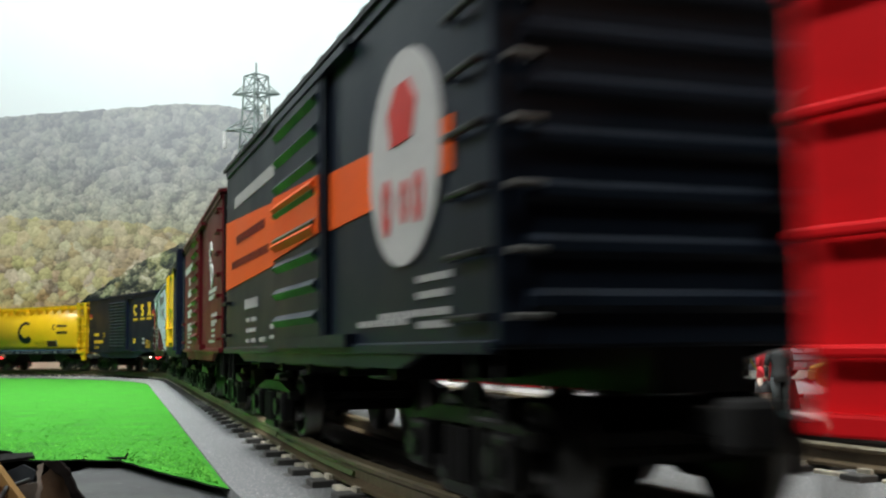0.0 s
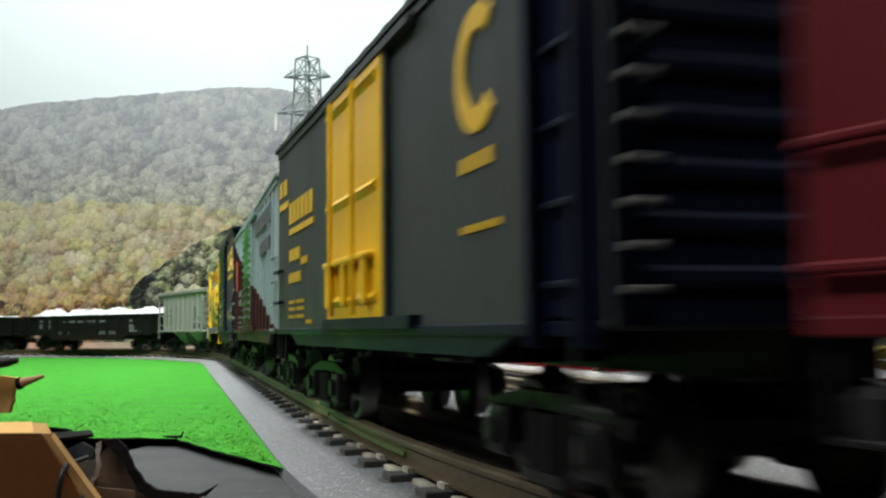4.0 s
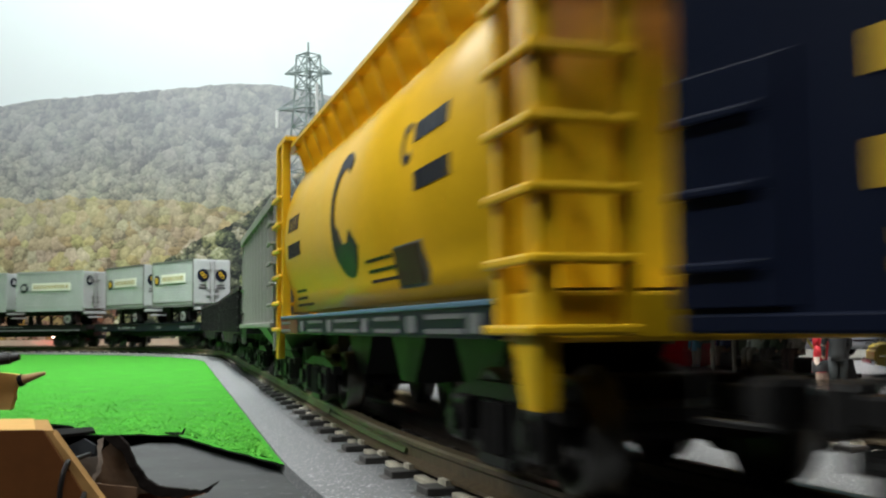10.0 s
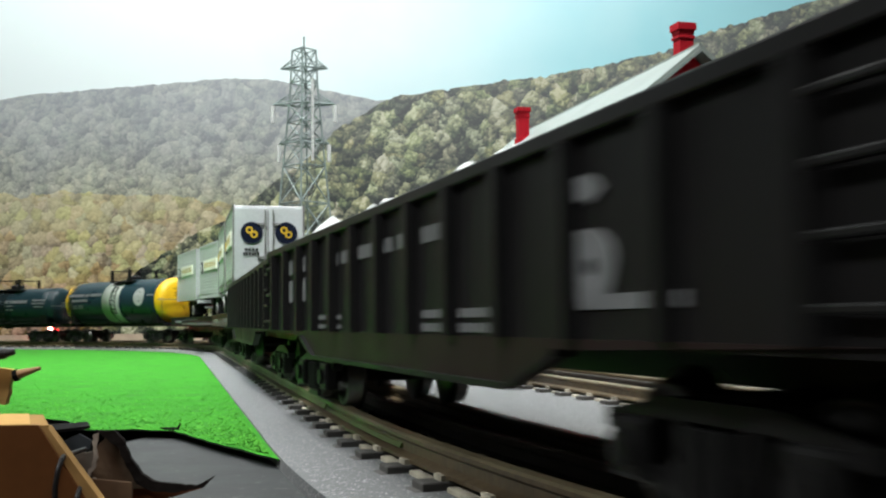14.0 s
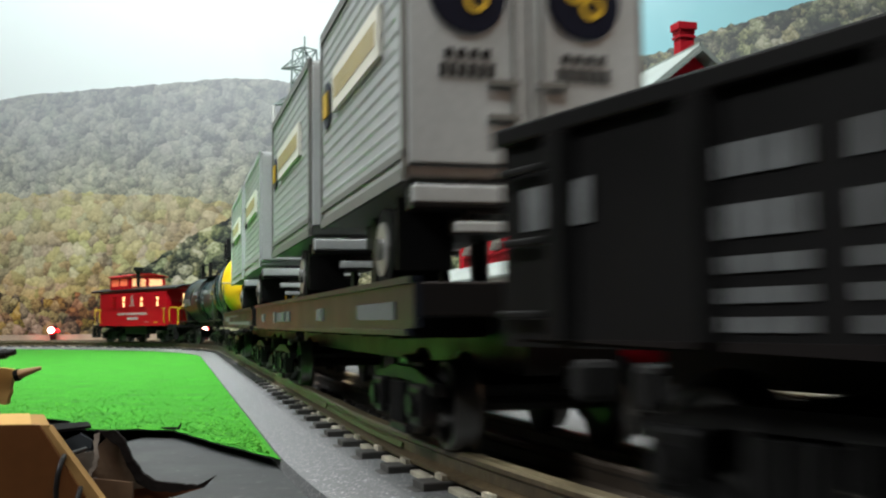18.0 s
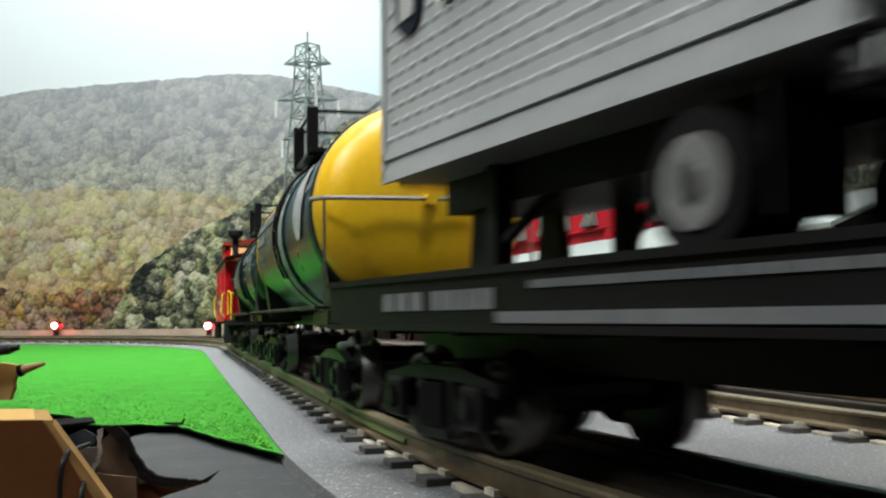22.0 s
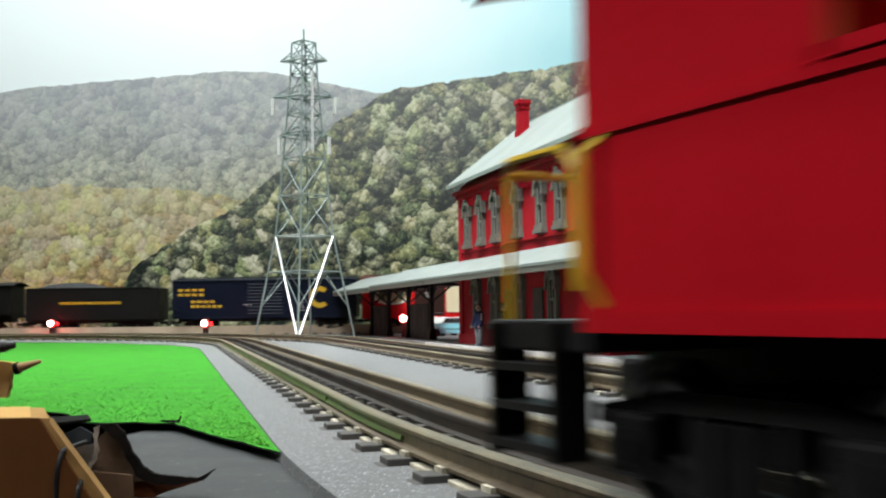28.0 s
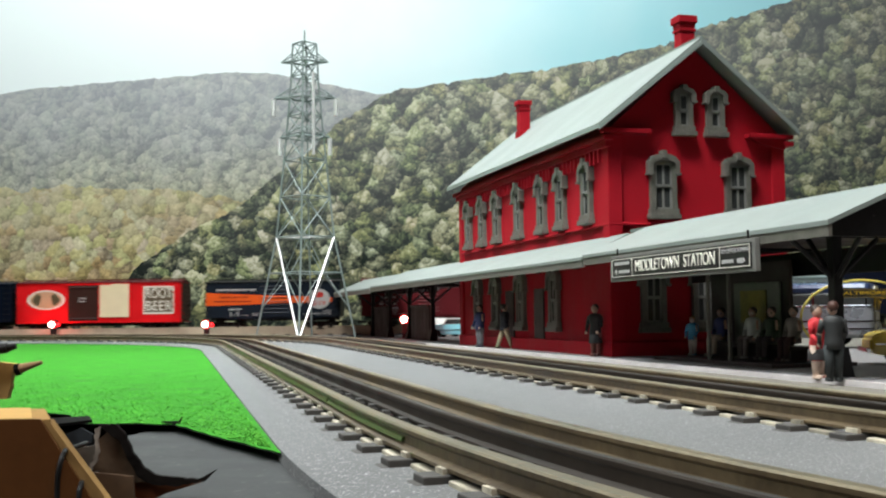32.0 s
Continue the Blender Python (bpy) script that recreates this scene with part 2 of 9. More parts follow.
def lettering(text, size, material, parent, m, name="lettering", depth=0.0002, label="", thin=0.0):
    """Raised letters in the built-in font, as a mesh part."""
    cu = bpy.data.curves.new(name, "FONT")
    cu.body, cu.size, cu.extrude, cu.offset, cu.align_x, cu.align_y = text, size, depth, -thin, "CENTER", "CENTER"
    tmp = bpy.data.objects.new(name, cu)
    me = bpy.data.meshes.new_from_object(tmp)
    bpy.data.objects.remove(tmp)
    me.materials.append(material)
    ob = new(name, me)
    ob.parent, ob.matrix_basis = parent, m
    return tagged(ob, label)

# ---- room ----
def room():
    for name, b in (("wall_north", (-3.2, 3.2, 2.62, 2.72, -0.95, 2.05)), ("wall_south", (-3.2, 3.2, -2.6, -2.5, -0.95, 2.05)),
                    ("wall_west", (-3.3, -3.2, -2.6, 2.72, -0.95, 2.05)), ("wall_east", (3.2, 3.3, -2.6, 2.72, -0.95, 2.05))):
        tagged(part(name, box(bmesh.new(), *b), M_WALL, None, "plain painted wall of the train room"), category="wall", kind="structure")
    tagged(part("floor", box(bmesh.new(), -3.3, 3.3, -2.6, 2.72, -1.05, -0.95), M_FLOOR, None, "plain dark floor of the train room"), category="floor", kind="structure")
    tagged(part("ceiling", box(bmesh.new(), -3.3, 3.3, -2.6, 2.72, 2.05, 2.15), M_WALL, None, "plain painted ceiling of the train room"), category="ceiling", kind="structure")


room()

# ---- printed mountain backdrop behind the layout ----
BACK_Y = 2.35


def print_mat(name, tones, clump, spread, haze, foot=None):
    """Wooded hillside print: tree crowns lit from above, toned from shade to pale leaf by a ramp."""
    m = bpy.data.materials.new(name)
    m.use_nodes = True
    nt = m.node_tree
    L = nt.links.new
    b = nt.nodes["Principled BSDF"]
    b.inputs["Roughness"].default_value = 0.8
    b.inputs["Specular IOR Level"].default_value = 0.15
    co = nt.nodes.new("ShaderNodeTexCoord")

    def node(kind, **kw):
        n = nt.nodes.new(kind)
        for k, v in kw.items():
            n.inputs[k].default_value = v
        return n

    def math2(op, a, c, d=None):
        n = nt.nodes.new("ShaderNodeMath")
        n.operation = op
        for i, v in enumerate((a, c, d)):
            if v is None:
                continue
            if isinstance(v, (int, float)):
                n.inputs[i].default_value = v
            else:
                L(v, n.inputs[i])
        return n.outputs[0]

    def blur(scale, detail=3, rough=0.5):
        n = node("ShaderNodeTexNoise", Scale=scale, Detail=detail, Roughness=rough)
        L(co.outputs["Object"], n.inputs["Vector"])
        return n
    where = co.outputs["Object"]
    for scale, amount in ((clump * 0.35, 0.9 / clump), (clump * 2.2, 0.55 / clump)):
        n = blur(scale, 4)
        off = nt.nodes.new("ShaderNodeVectorMath")
        off.operation = "MULTIPLY_ADD"
        L(n.outputs["Color"], off.inputs[0])
        off.inputs[1].default_value = (amount, amount, amount)
        L(where, off.inputs[2])
        where = off.outputs[0]
    total = None
    for k, w in ((1.0, 0.50), (2.1, 0.34), (4.6, 0.24)):
        v = node("ShaderNodeTexVoronoi", Scale=clump * k)
        L(where, v.inputs["Vector"])
        sub = nt.nodes.new("ShaderNodeVectorMath")
        sub.operation = "SUBTRACT"
        L(where, sub.inputs[0])
        L(v.outputs["Position"], sub.inputs[1])
        xyz = nt.nodes.new("ShaderNodeSeparateXYZ")
        L(sub.outputs[0], xyz.inputs[0])
        lit = math2("MULTIPLY_ADD", xyz.outputs[2], clump * k * 0.55, math2("MULTIPLY_ADD", v.outputs["Distance"], -0.75, 0.36))
        lit = math2("MULTIPLY_ADD", xyz.outputs[0], -clump * k * 0.20, lit)
        sep = nt.nodes.new("ShaderNodeSeparateColor")
        L(v.outputs["Color"], sep.inputs[0])
        lit = math2("ADD", lit, math2("MULTIPLY_ADD", sep.outputs[0], 0.9, -0.45))
        if total is None:
            cell = sep
        total = math2("MULTIPLY_ADD", lit, w, total if total is not None else 0.0)
    for scale, w in ((clump * 9, 0.55), (clump * 0.16, 0.75), (clump * 0.45, 0.45)):
        total = math2("MULTIPLY_ADD", math2("SUBTRACT", blur(scale, 4, 0.62).outputs[0], 0.5), w, total)
    ramp = nt.nodes.new("ShaderNodeValToRGB")
    els = ramp.color_ramp.elements
    while len(els) < len(tones):
        els.new(0.5)
    for i, (e, c) in enumerate(zip(els, tones)):
        e.position, e.color = (i / (len(tones) - 1)), (*c, 1)
    L(math2("MULTIPLY_ADD", total, spread, 0.42), ramp.inputs[0])
    hs = nt.nodes.new("ShaderNodeHueSaturation")
    L(ramp.outputs[0], hs.inputs["Color"])
    L(math2("MULTIPLY_ADD", cell.outputs[1], 0.07, 0.462), hs.inputs["Hue"])
    L(math2("MULTIPLY_ADD", cell.outputs[2], 0.5, 0.70), hs.inputs["Saturation"])
    pos = nt.nodes.new("ShaderNodeSeparateXYZ")
    L(co.outputs["Object"], pos.inputs[0])
    high = math2("MULTIPLY_ADD", blur(6, 5).outputs[0], 0.16, math2("ADD", pos.outputs[2], -0.08))
    out = hs.outputs[0]
    # colour of the foot of the slope, then haze that thickens upward
    steps = ([(foot[0], foot[1], foot[2])] if foot else []) + [(haze[0], haze[1], haze[2])]
    for lo, hi, c in steps:
        mr = node("ShaderNodeMapRange")
        mr.inputs["From Min"].default_value, mr.inputs["From Max"].default_value = lo, hi
        mr.inputs["To Max"].default_value = c[3]
        L(high, mr.inputs["Value"])
        mix = nt.nodes.new("ShaderNodeMix")
        mix.data_type = "RGBA"
        mix.blend_type = "MULTIPLY" if max(c[:3]) > 1.0 else "MIX"
        L(mr.outputs[0], mix.inputs[0])
        L(out, mix.inputs[6])
        mix.inputs[7].default_value = (c[0], c[1], c[2], 1)
        out = mix.outputs[2]
    L(out, b.inputs["Base Color"])
    return m


def sky_mat():
    m = bpy.data.materials.new("printed_sky")
    m.use_nodes = True
    nt = m.node_tree
    L = nt.links.new
    b = nt.nodes["Principled BSDF"]
    b.inputs["Roughness"].default_value = 0.7
    co = nt.nodes.new("ShaderNodeTexCoord")
    sep = nt.nodes.new("ShaderNodeSeparateXYZ")
    L(co.outputs["Object"], sep.inputs[0])
    n = nt.nodes.new("ShaderNodeTexNoise")
    n.inputs["Scale"].default_value, n.inputs["Detail"].default_value = 2.2, 6
    L(co.outputs["Object"], n.inputs["Vector"])
    a = nt.nodes.new("ShaderNodeMath")
    a.operation = "MULTIPLY_ADD"
    a.inputs[1].default_value = 0.9
    L(n.outputs[0], a.inputs[0])
    L(sep.outputs[0], a.inputs[2])
    r = nt.nodes.new("ShaderNodeValToRGB")
    r.color_ramp.elements[0].position, r.color_ramp.elements[0].color = 0.1, (0.74, 0.82, 0.84, 1)
    r.color_ramp.elements[1].position, r.color_ramp.elements[1].color = 0.95, (0.36, 0.70, 0.78, 1)
    e = r.color_ramp.elements.new(0.5)
    e.color = (0.58, 0.80, 0.85, 1)
    L(a.outputs[0], r.inputs[0])
    L(r.outputs[0], b.inputs["Base Color"])
    return m


def ridge(points, seed, rough):
    """A skyline through a few (x, z) marks, broken by noise."""
    xs, zs = zip(*points)
    out = []
    x = xs[0]
    while x <= xs[-1]:
        z = np.interp(x, xs, zs)
        z += rough * (noise.noise((x * 9, seed, 0)) + 0.6 * noise.noise((x * 31, seed, 3)) + 0.5 * noise.noise((x * 85, seed, 7)))
        out.append((x, z))
        x += 0.005
    return out


def backdrop():
    ob = holder("backdrop", "printed mountain landscape board with pale sky", "backdrop", pose(0, BACK_Y, 0), kind="backdrop")
    part("sky", box(bmesh.new(), -3.0, 3.0, 0, 0.01, -0.12, 1.5), sky_mat(), ob)
    far = print_mat("print_far_ridge", [(0.145, 0.158, 0.155), (0.265, 0.280, 0.250), (0.390, 0.400, 0.345), (0.55, 0.55, 0.46)], 40, 0.95, (0.24, 0.50, (0.42, 0.445, 0.50, 0.50)), (0.40, 0.24, (1.30, 1.27, 1.04, 0.9)))
    mid = print_mat("print_autumn_slope", [(0.185, 0.165, 0.095), (0.425, 0.375, 0.205), (0.630, 0.565, 0.315), (0.820, 0.750, 0.480)], 40, 0.80, (0.16, 0.34, (0.47, 0.46, 0.33, 0.5)), (0.12, 0.02, (1.25, 0.88, 0.56, 0.9)))
    near = print_mat("print_near_hill", [(0.012, 0.018, 0.015), (0.056, 0.070, 0.046), (0.172, 0.190, 0.100), (0.40, 0.415, 0.225), (0.66, 0.65, 0.45)], 30, 1.12, (0.10, 0.56, (0.37, 0.38, 0.40, 0.34)))
    rock = print_mat("print_dark_rocks", [(0.045, 0.033, 0.024), (0.235, 0.145, 0.070), (0.520, 0.330, 0.140), (0.72, 0.53, 0.30)], 44, 0.95, (0.3, 0.6, (0.3, 0.3, 0.3, 0.1)))
    layers = (("far_ridge", far, [(-3, 0.44), (-1.6, 0.47), (-1.003, 0.512), (-0.907, 0.526), (-0.694, 0.541), (-0.488, 0.557), (-0.372, 0.553), (-0.282, 0.529), (-0.141, 0.505), (0.4, 0.45), (3, 0.4)], 1, 0.006),
              ("autumn_slope", mid, [(-3, 0.30), (-1.0, 0.30), (-0.616, 0.29), (-0.386, 0.25), (0.2, 0.2), (3, 0.2)], 5, 0.016),
              ("rock_foot", rock, [(-3, 0.05), (-1.0, 0.075), (-0.85, 0.06), (-0.72, 0.085), (-0.62, 0.07), (-0.45, 0.05), (3, 0.03)], 13, 0.022),
              ("near_hill", near, [(-0.80, -0.1), (-0.754, 0.002), (-0.692, 0.112), (-0.564, 0.198), (-0.462, 0.245), (-0.373, 0.317), (-0.283, 0.385), (-0.231, 0.44), (-0.102, 0.512), (0.091, 0.536), (0.272, 0.556), (0.518, 0.612), (0.714, 0.682), (1.0, 0.76), (3, 0.9)], 9, 0.010))
    for i, (name, m, marks, seed, rough) in enumerate(layers):
        top = ridge(marks, seed, rough)
        bm = bmesh.new()
        y = -0.002 * (i + 1)
        lo = [bm.verts.new((x, y, -0.12)) for x, z in top]
        hi = [bm.verts.new((x, y, max(z, -0.11))) for x, z in top]
        for k in range(len(top) - 1):
            bm.faces.new((lo[k], lo[k + 1], hi[k + 1], hi[k]))
        part(name, bm, m, ob)


backdrop()


# ---- table, road bed, lawn ----
TABLE = -0.048


def table():
    ob = holder("layout_table", "dark painted plywood layout table", "table", kind="structure")
    part("table_top", box(bmesh.new(), -2.9, 2.3, -1.4, 2.34, TABLE - 0.02, TABLE), M_TORN, ob)
    leg = part("leg", box(bmesh.new(), -0.03, 0.03, -0.03, 0.03, -0.95, TABLE - 0.02), M_DARKWOOD, ob)
    leg.matrix_basis = pose(-2.7, -1.2, 0)
    for x, y in ((2.1, -1.2), (-2.7, 2.2), (2.1, 2.2)):
        again(leg, pose(x, y, 0))
    # road bed under the two near lines, with a sloped grey shoulder
    bed = [(-0.0405, TABLE), (-0.0400, LAWN + 0.0004), (-0.0285, BED), (0.150, BED), (0.158, TABLE)]
    tagged(part("road_bed", sweep(bmesh.new(), -1.95, 1.55, 0, bed), M_BED, None, "grey speckled road bed with sloped shoulder"), category="road bed", kind="structure")
    far = [(-0.034, TABLE), (-0.029, BED), (0.029, BED), (0.034, TABLE)]
    tagged(part("far_road_bed", sweep(bmesh.new(), 1.55, 6.5, 0, far), M_BED, None, "grey road bed behind the station"), category="road bed", kind="structure")
    tagged(part("back_road_bed", sweep(bmesh.new(), -5.3, -1.95, 0, far), M_BED, None, "grey road bed of the return loop"), category="road bed", kind="structure")
    # scenic ground between the lines at the back, and the station side
    bm = bmesh.new()
    rim = [LINE.at(s) + LINE.side(s)[1] * 0.160 for s in np.arange(-1.9, 0.35, 0.02)]
    outline = [(p[0], p[1]) for p in rim] + [(0.75, 0.05), (0.95, 0.4), (0.95, 1.5), (0.62, 1.80), (-1.2, 1.80)]
    prism(bm, outline[::-1], "z", TABLE, -0.0362)
    tagged(part("ground", bm, M_GROUND, None, "dull grey-brown scenic ground around the station"), category="ground", kind="structure")
    bm = box(bmesh.new(), -2.2, 0.75, 1.8005, 1.8065, -0.0362, -0.0165)
    tagged(part("edging_strip", bm, mat("tan_strip", (0.42, 0.35, 0.26), 0.8, vary=0.2, scale=30), None, "tan wooden edging strip along the far line"), category="edging", kind="structure")


table()


def lawn():
    ob = holder("lawn_mat", "bright green grass mat with a torn dark edge", "grass mat", kind="structure")
    edge = [LINE.at(s) - LINE.side(s)[1] * 0.0402 for s in np.arange(-1.9, 0.03, 0.02)]
    near = [(-0.0455, 0.2765), (-0.063, 0.303), (-0.089, 0.348), (-0.103, 0.3515), (-0.120, 0.3520), (-0.1395, 0.388), (-0.1766, 0.418), (-0.30, 0.47), (-0.9, 0.62)]
    torn = []
    for a, b in zip(near[:-1], near[1:]):
        a, b = Vector(a), Vector(b)
        n = max(2, int((b - a).length / 0.006))
        for i in range(n):
            p = a.lerp(b, i / n)
            torn.append((p.x, p.y + 0.004 * noise.noise((p.x * 90, p.y * 90, 2)) + 0.002 * noise.noise((p.x * 300, p.y * 300, 5))))
    outline = [(p[0], p[1]) for p in edge] + torn + [(-1.15, 1.2)]
    bm = bmesh.new()
    prism(bm, outline, "z", LAWN - 0.0005, LAWN)
    for f in bm.faces:
        f.normal_update()
        f.material_index = 0 if abs(f.normal.z) > 0.5 else 1
    part("mat_sheet", bm, M_LAWN, ob, also=(M_TORN,))
    # loose blades and crumbs of the mat, thickest toward the near edge
    rng = random.Random(4)
    vs, fs = [], []
    while len(vs) < 3 * 16000:
        y = 0.28 + 0.75 * rng.random() ** 3.0
        s = -(y - 0.30) / 0.969
        c, (d, left) = LINE.at(s), LINE.side(s)
        p = c - left * (0.042 + 0.5 * rng.random() ** 1.3)
        lim = np.interp(-p[0], [0.045, 0.063, 0.089, 0.12, 0.14, 0.177, 0.3, 0.9], [0.279, 0.306, 0.351, 0.355, 0.391, 0.421, 0.473, 0.623])
        if p[1] < lim or p[0] < -0.9 or rng.random() > math.exp(-(p[1] - lim) / 0.075):
            continue
        k = 0.0005 + 0.0008 * rng.random()
        a = rng.random() * 6.3
        i = len(vs)
        h = 0.00008 + 0.00022 * rng.random()
        vs += [(p[0] + k * math.cos(a), p[1] + k * math.sin(a), LAWN - 0.0002), (p[0] - k * math.cos(a), p[1] - k * math.sin(a), LAWN - 0.0002),
               (p[0] + k * 0.8 * math.cos(a + 1.4), p[1] + k * 0.8 * math.sin(a + 1.4), LAWN + h)]
        fs.append((i, i + 1, i + 2))
    me = bpy.data.meshes.new("grass_crumbs")
    me.from_pydata(vs, [], fs)
    me.materials.append(M_GRASS)
    g = new("grass_crumbs", me)
    g.parent = ob
    tagged(g, "fine green grass crumbs on the mat", kind="stuff")


def island_mat(name, lo, hi, rough=0.9):
    m = bpy.data.materials.new(name)
    m.use_nodes = True
    nt = m.node_tree
    g = nt.nodes.new("ShaderNodeNewGeometry")
    r = nt.nodes.new("ShaderNodeValToRGB")
    r.color_ramp.elements[0].color, r.color_ramp.elements[1].color = (*lo, 1), (*hi, 1)
    nt.links.new(g.outputs["Random Per Island"], r.inputs[0])
    nt.links.new(r.outputs[0], nt.nodes["Principled BSDF"].inputs["Base Color"])
    nt.nodes["Principled BSDF"].inputs["Roughness"].default_value = rough
    nt.nodes["Principled BSDF"].inputs["Specular IOR Level"].default_value = 0.1
    return m


M_GRASS = island_mat("grass_blades", (0.030, 0.195, 0.018), (0.11, 0.36, 0.045))
lawn()


# ---- track ----
def tie_mesh():
    """A slim dark tie with moulded ends, and the pale worn patches beside it at the rails' feet."""
    bm = bmesh.new()
    top, low = RAIL - 0.0053, BED - 0.001
    for y in (-0.0193, 0.0193):
        box(bm, 0.0052, 0.0190, y - 0.0014, y + 0.0014, low, top - 0.0010, 0.0003)
    for f in bm.faces:
        f.material_index = 0
    n = len(bm.faces)
    box(bm, -0.0034, 0.0034, -0.0250, 0.0250, low, top - 0.0004, 0.0003)
    for y in (-0.0245, 0.0245):
        box(bm, -0.0036, 0.0036, y - 0.0022, y + 0.0022, low, top - 0.0018, 0.0007)
    for y in (-0.0168, 0.0168, 0.0):
        box(bm, -0.0022, 0.0022, y - 0.0040, y + 0.0040, top - 0.001, top + 0.0007)
    bm.faces.ensure_lookup_table()
    for f in bm.faces[n:]:
        f.material_index = 1
    return bm


def track(name, label, offset, s0, s1, ties):
    ob = holder(name, label, "railway track", kind="structure")
    rail = [(-0.0030, -0.0052), (0.0030, -0.0052), (0.0030, -0.0045), (0.0011, -0.0038), (0.0011, -0.0018), (0.0018, -0.0012), (0.0018, -0.0004), (0.0013, 0), (-0.0013, 0), (-0.0018, -0.0004), (-0.0018, -0.0012), (-0.0011, -0.0018), (-0.0011, -0.0038), (-0.0030, -0.0045)]
    for d in (0.0168, -0.0168):
        bm = sweep(bmesh.new(), s0, s1, offset + d, rail, z=RAIL)
        for f in bm.faces:
            f.normal_update()
            f.material_index = 1 if abs(f.normal.z) > 0.5 and f.calc_center_median().z > RAIL - 0.0008 else 0
        part("rail", bm, M_RAIL, ob, also=(M_RAILTOP,))
    part("middle_rail", sweep(bmesh.new(), s0, s1, offset, [(u * 0.55, w) for u, w in rail], z=RAIL), M_MIDRAIL, ob, "blackened middle rail")
    a, b = ties
    spots = [s0 + i * 0.0245 for i in range(int((s1 - s0) / 0.0245))]

    def spot(s):
        p, (d, left) = LINE.at(s), LINE.side(s)
        p = p + left * offset
        return Matrix.Translation((p[0], p[1], 0)) @ Matrix.Rotation(math.atan2(d[1], d[0]), 4, "Z")
    first = None
    rest = bmesh.new()
    for s in spots:
        if a <= s <= b:
            if not first:
                first = part("tie", tie_mesh(), M_TIE, ob, also=(M_TIE_DARK,))
                first.matrix_basis = spot(s)
            else:
                again(first, spot(s))
        else:
            box(rest, -0.0042, 0.0042, -0.026, 0.026, BED - 0.001, RAIL - 0.0052, m=spot(s))
    if len(rest.verts):
        tagged(part("far_ties", rest, M_TIE_DARK, ob), kind="stuff")
    else:
        rest.free()
    return ob


near = track("near_track", "three-rail model track with pale ties and brown rails", 0, -1.94, 1.5, (-1.94, 0.6))
# the lawn's green reflection, painted as a stripe on the near rail's web
part("paint_stripe", sweep(bmesh.new(), -0.75, -0.05, -0.0168, [(-0.0020, -0.0034), (-0.0010, -0.0034), (-0.0010, -0.0016), (-0.0014, -0.0016)], z=RAIL), M_GREENMARK, near, "green stripe on the rail side, the lawn's painted reflection")
part("paint_stripe", sweep(bmesh.new(), -0.048, 0.060, -0.0168, [(-0.0020, -0.0034), (-0.0010, -0.0034), (-0.0010, -0.0024), (-0.0016, -0.0024)], step=0.005, z=RAIL), M_GREENMARK, near, "thin green lawn reflection painted on the rail side")
track("station_track", "three-rail model track running past the platform", 0.116, -1.94, 1.5, (-1.3, 0.75))
track("far_track", "model track along the backdrop behind the station", 0, 1.55, 6.5, (4.0, 4.0))
track("back_track", "model track of the return loop", 0, -5.3, -1.95, (9, 9))

# ---- station ----
ST = pose(0.1323, 0.818, -0.035, 0, 0, 16.0)     # x along the gable, y along the front wall away from the near end


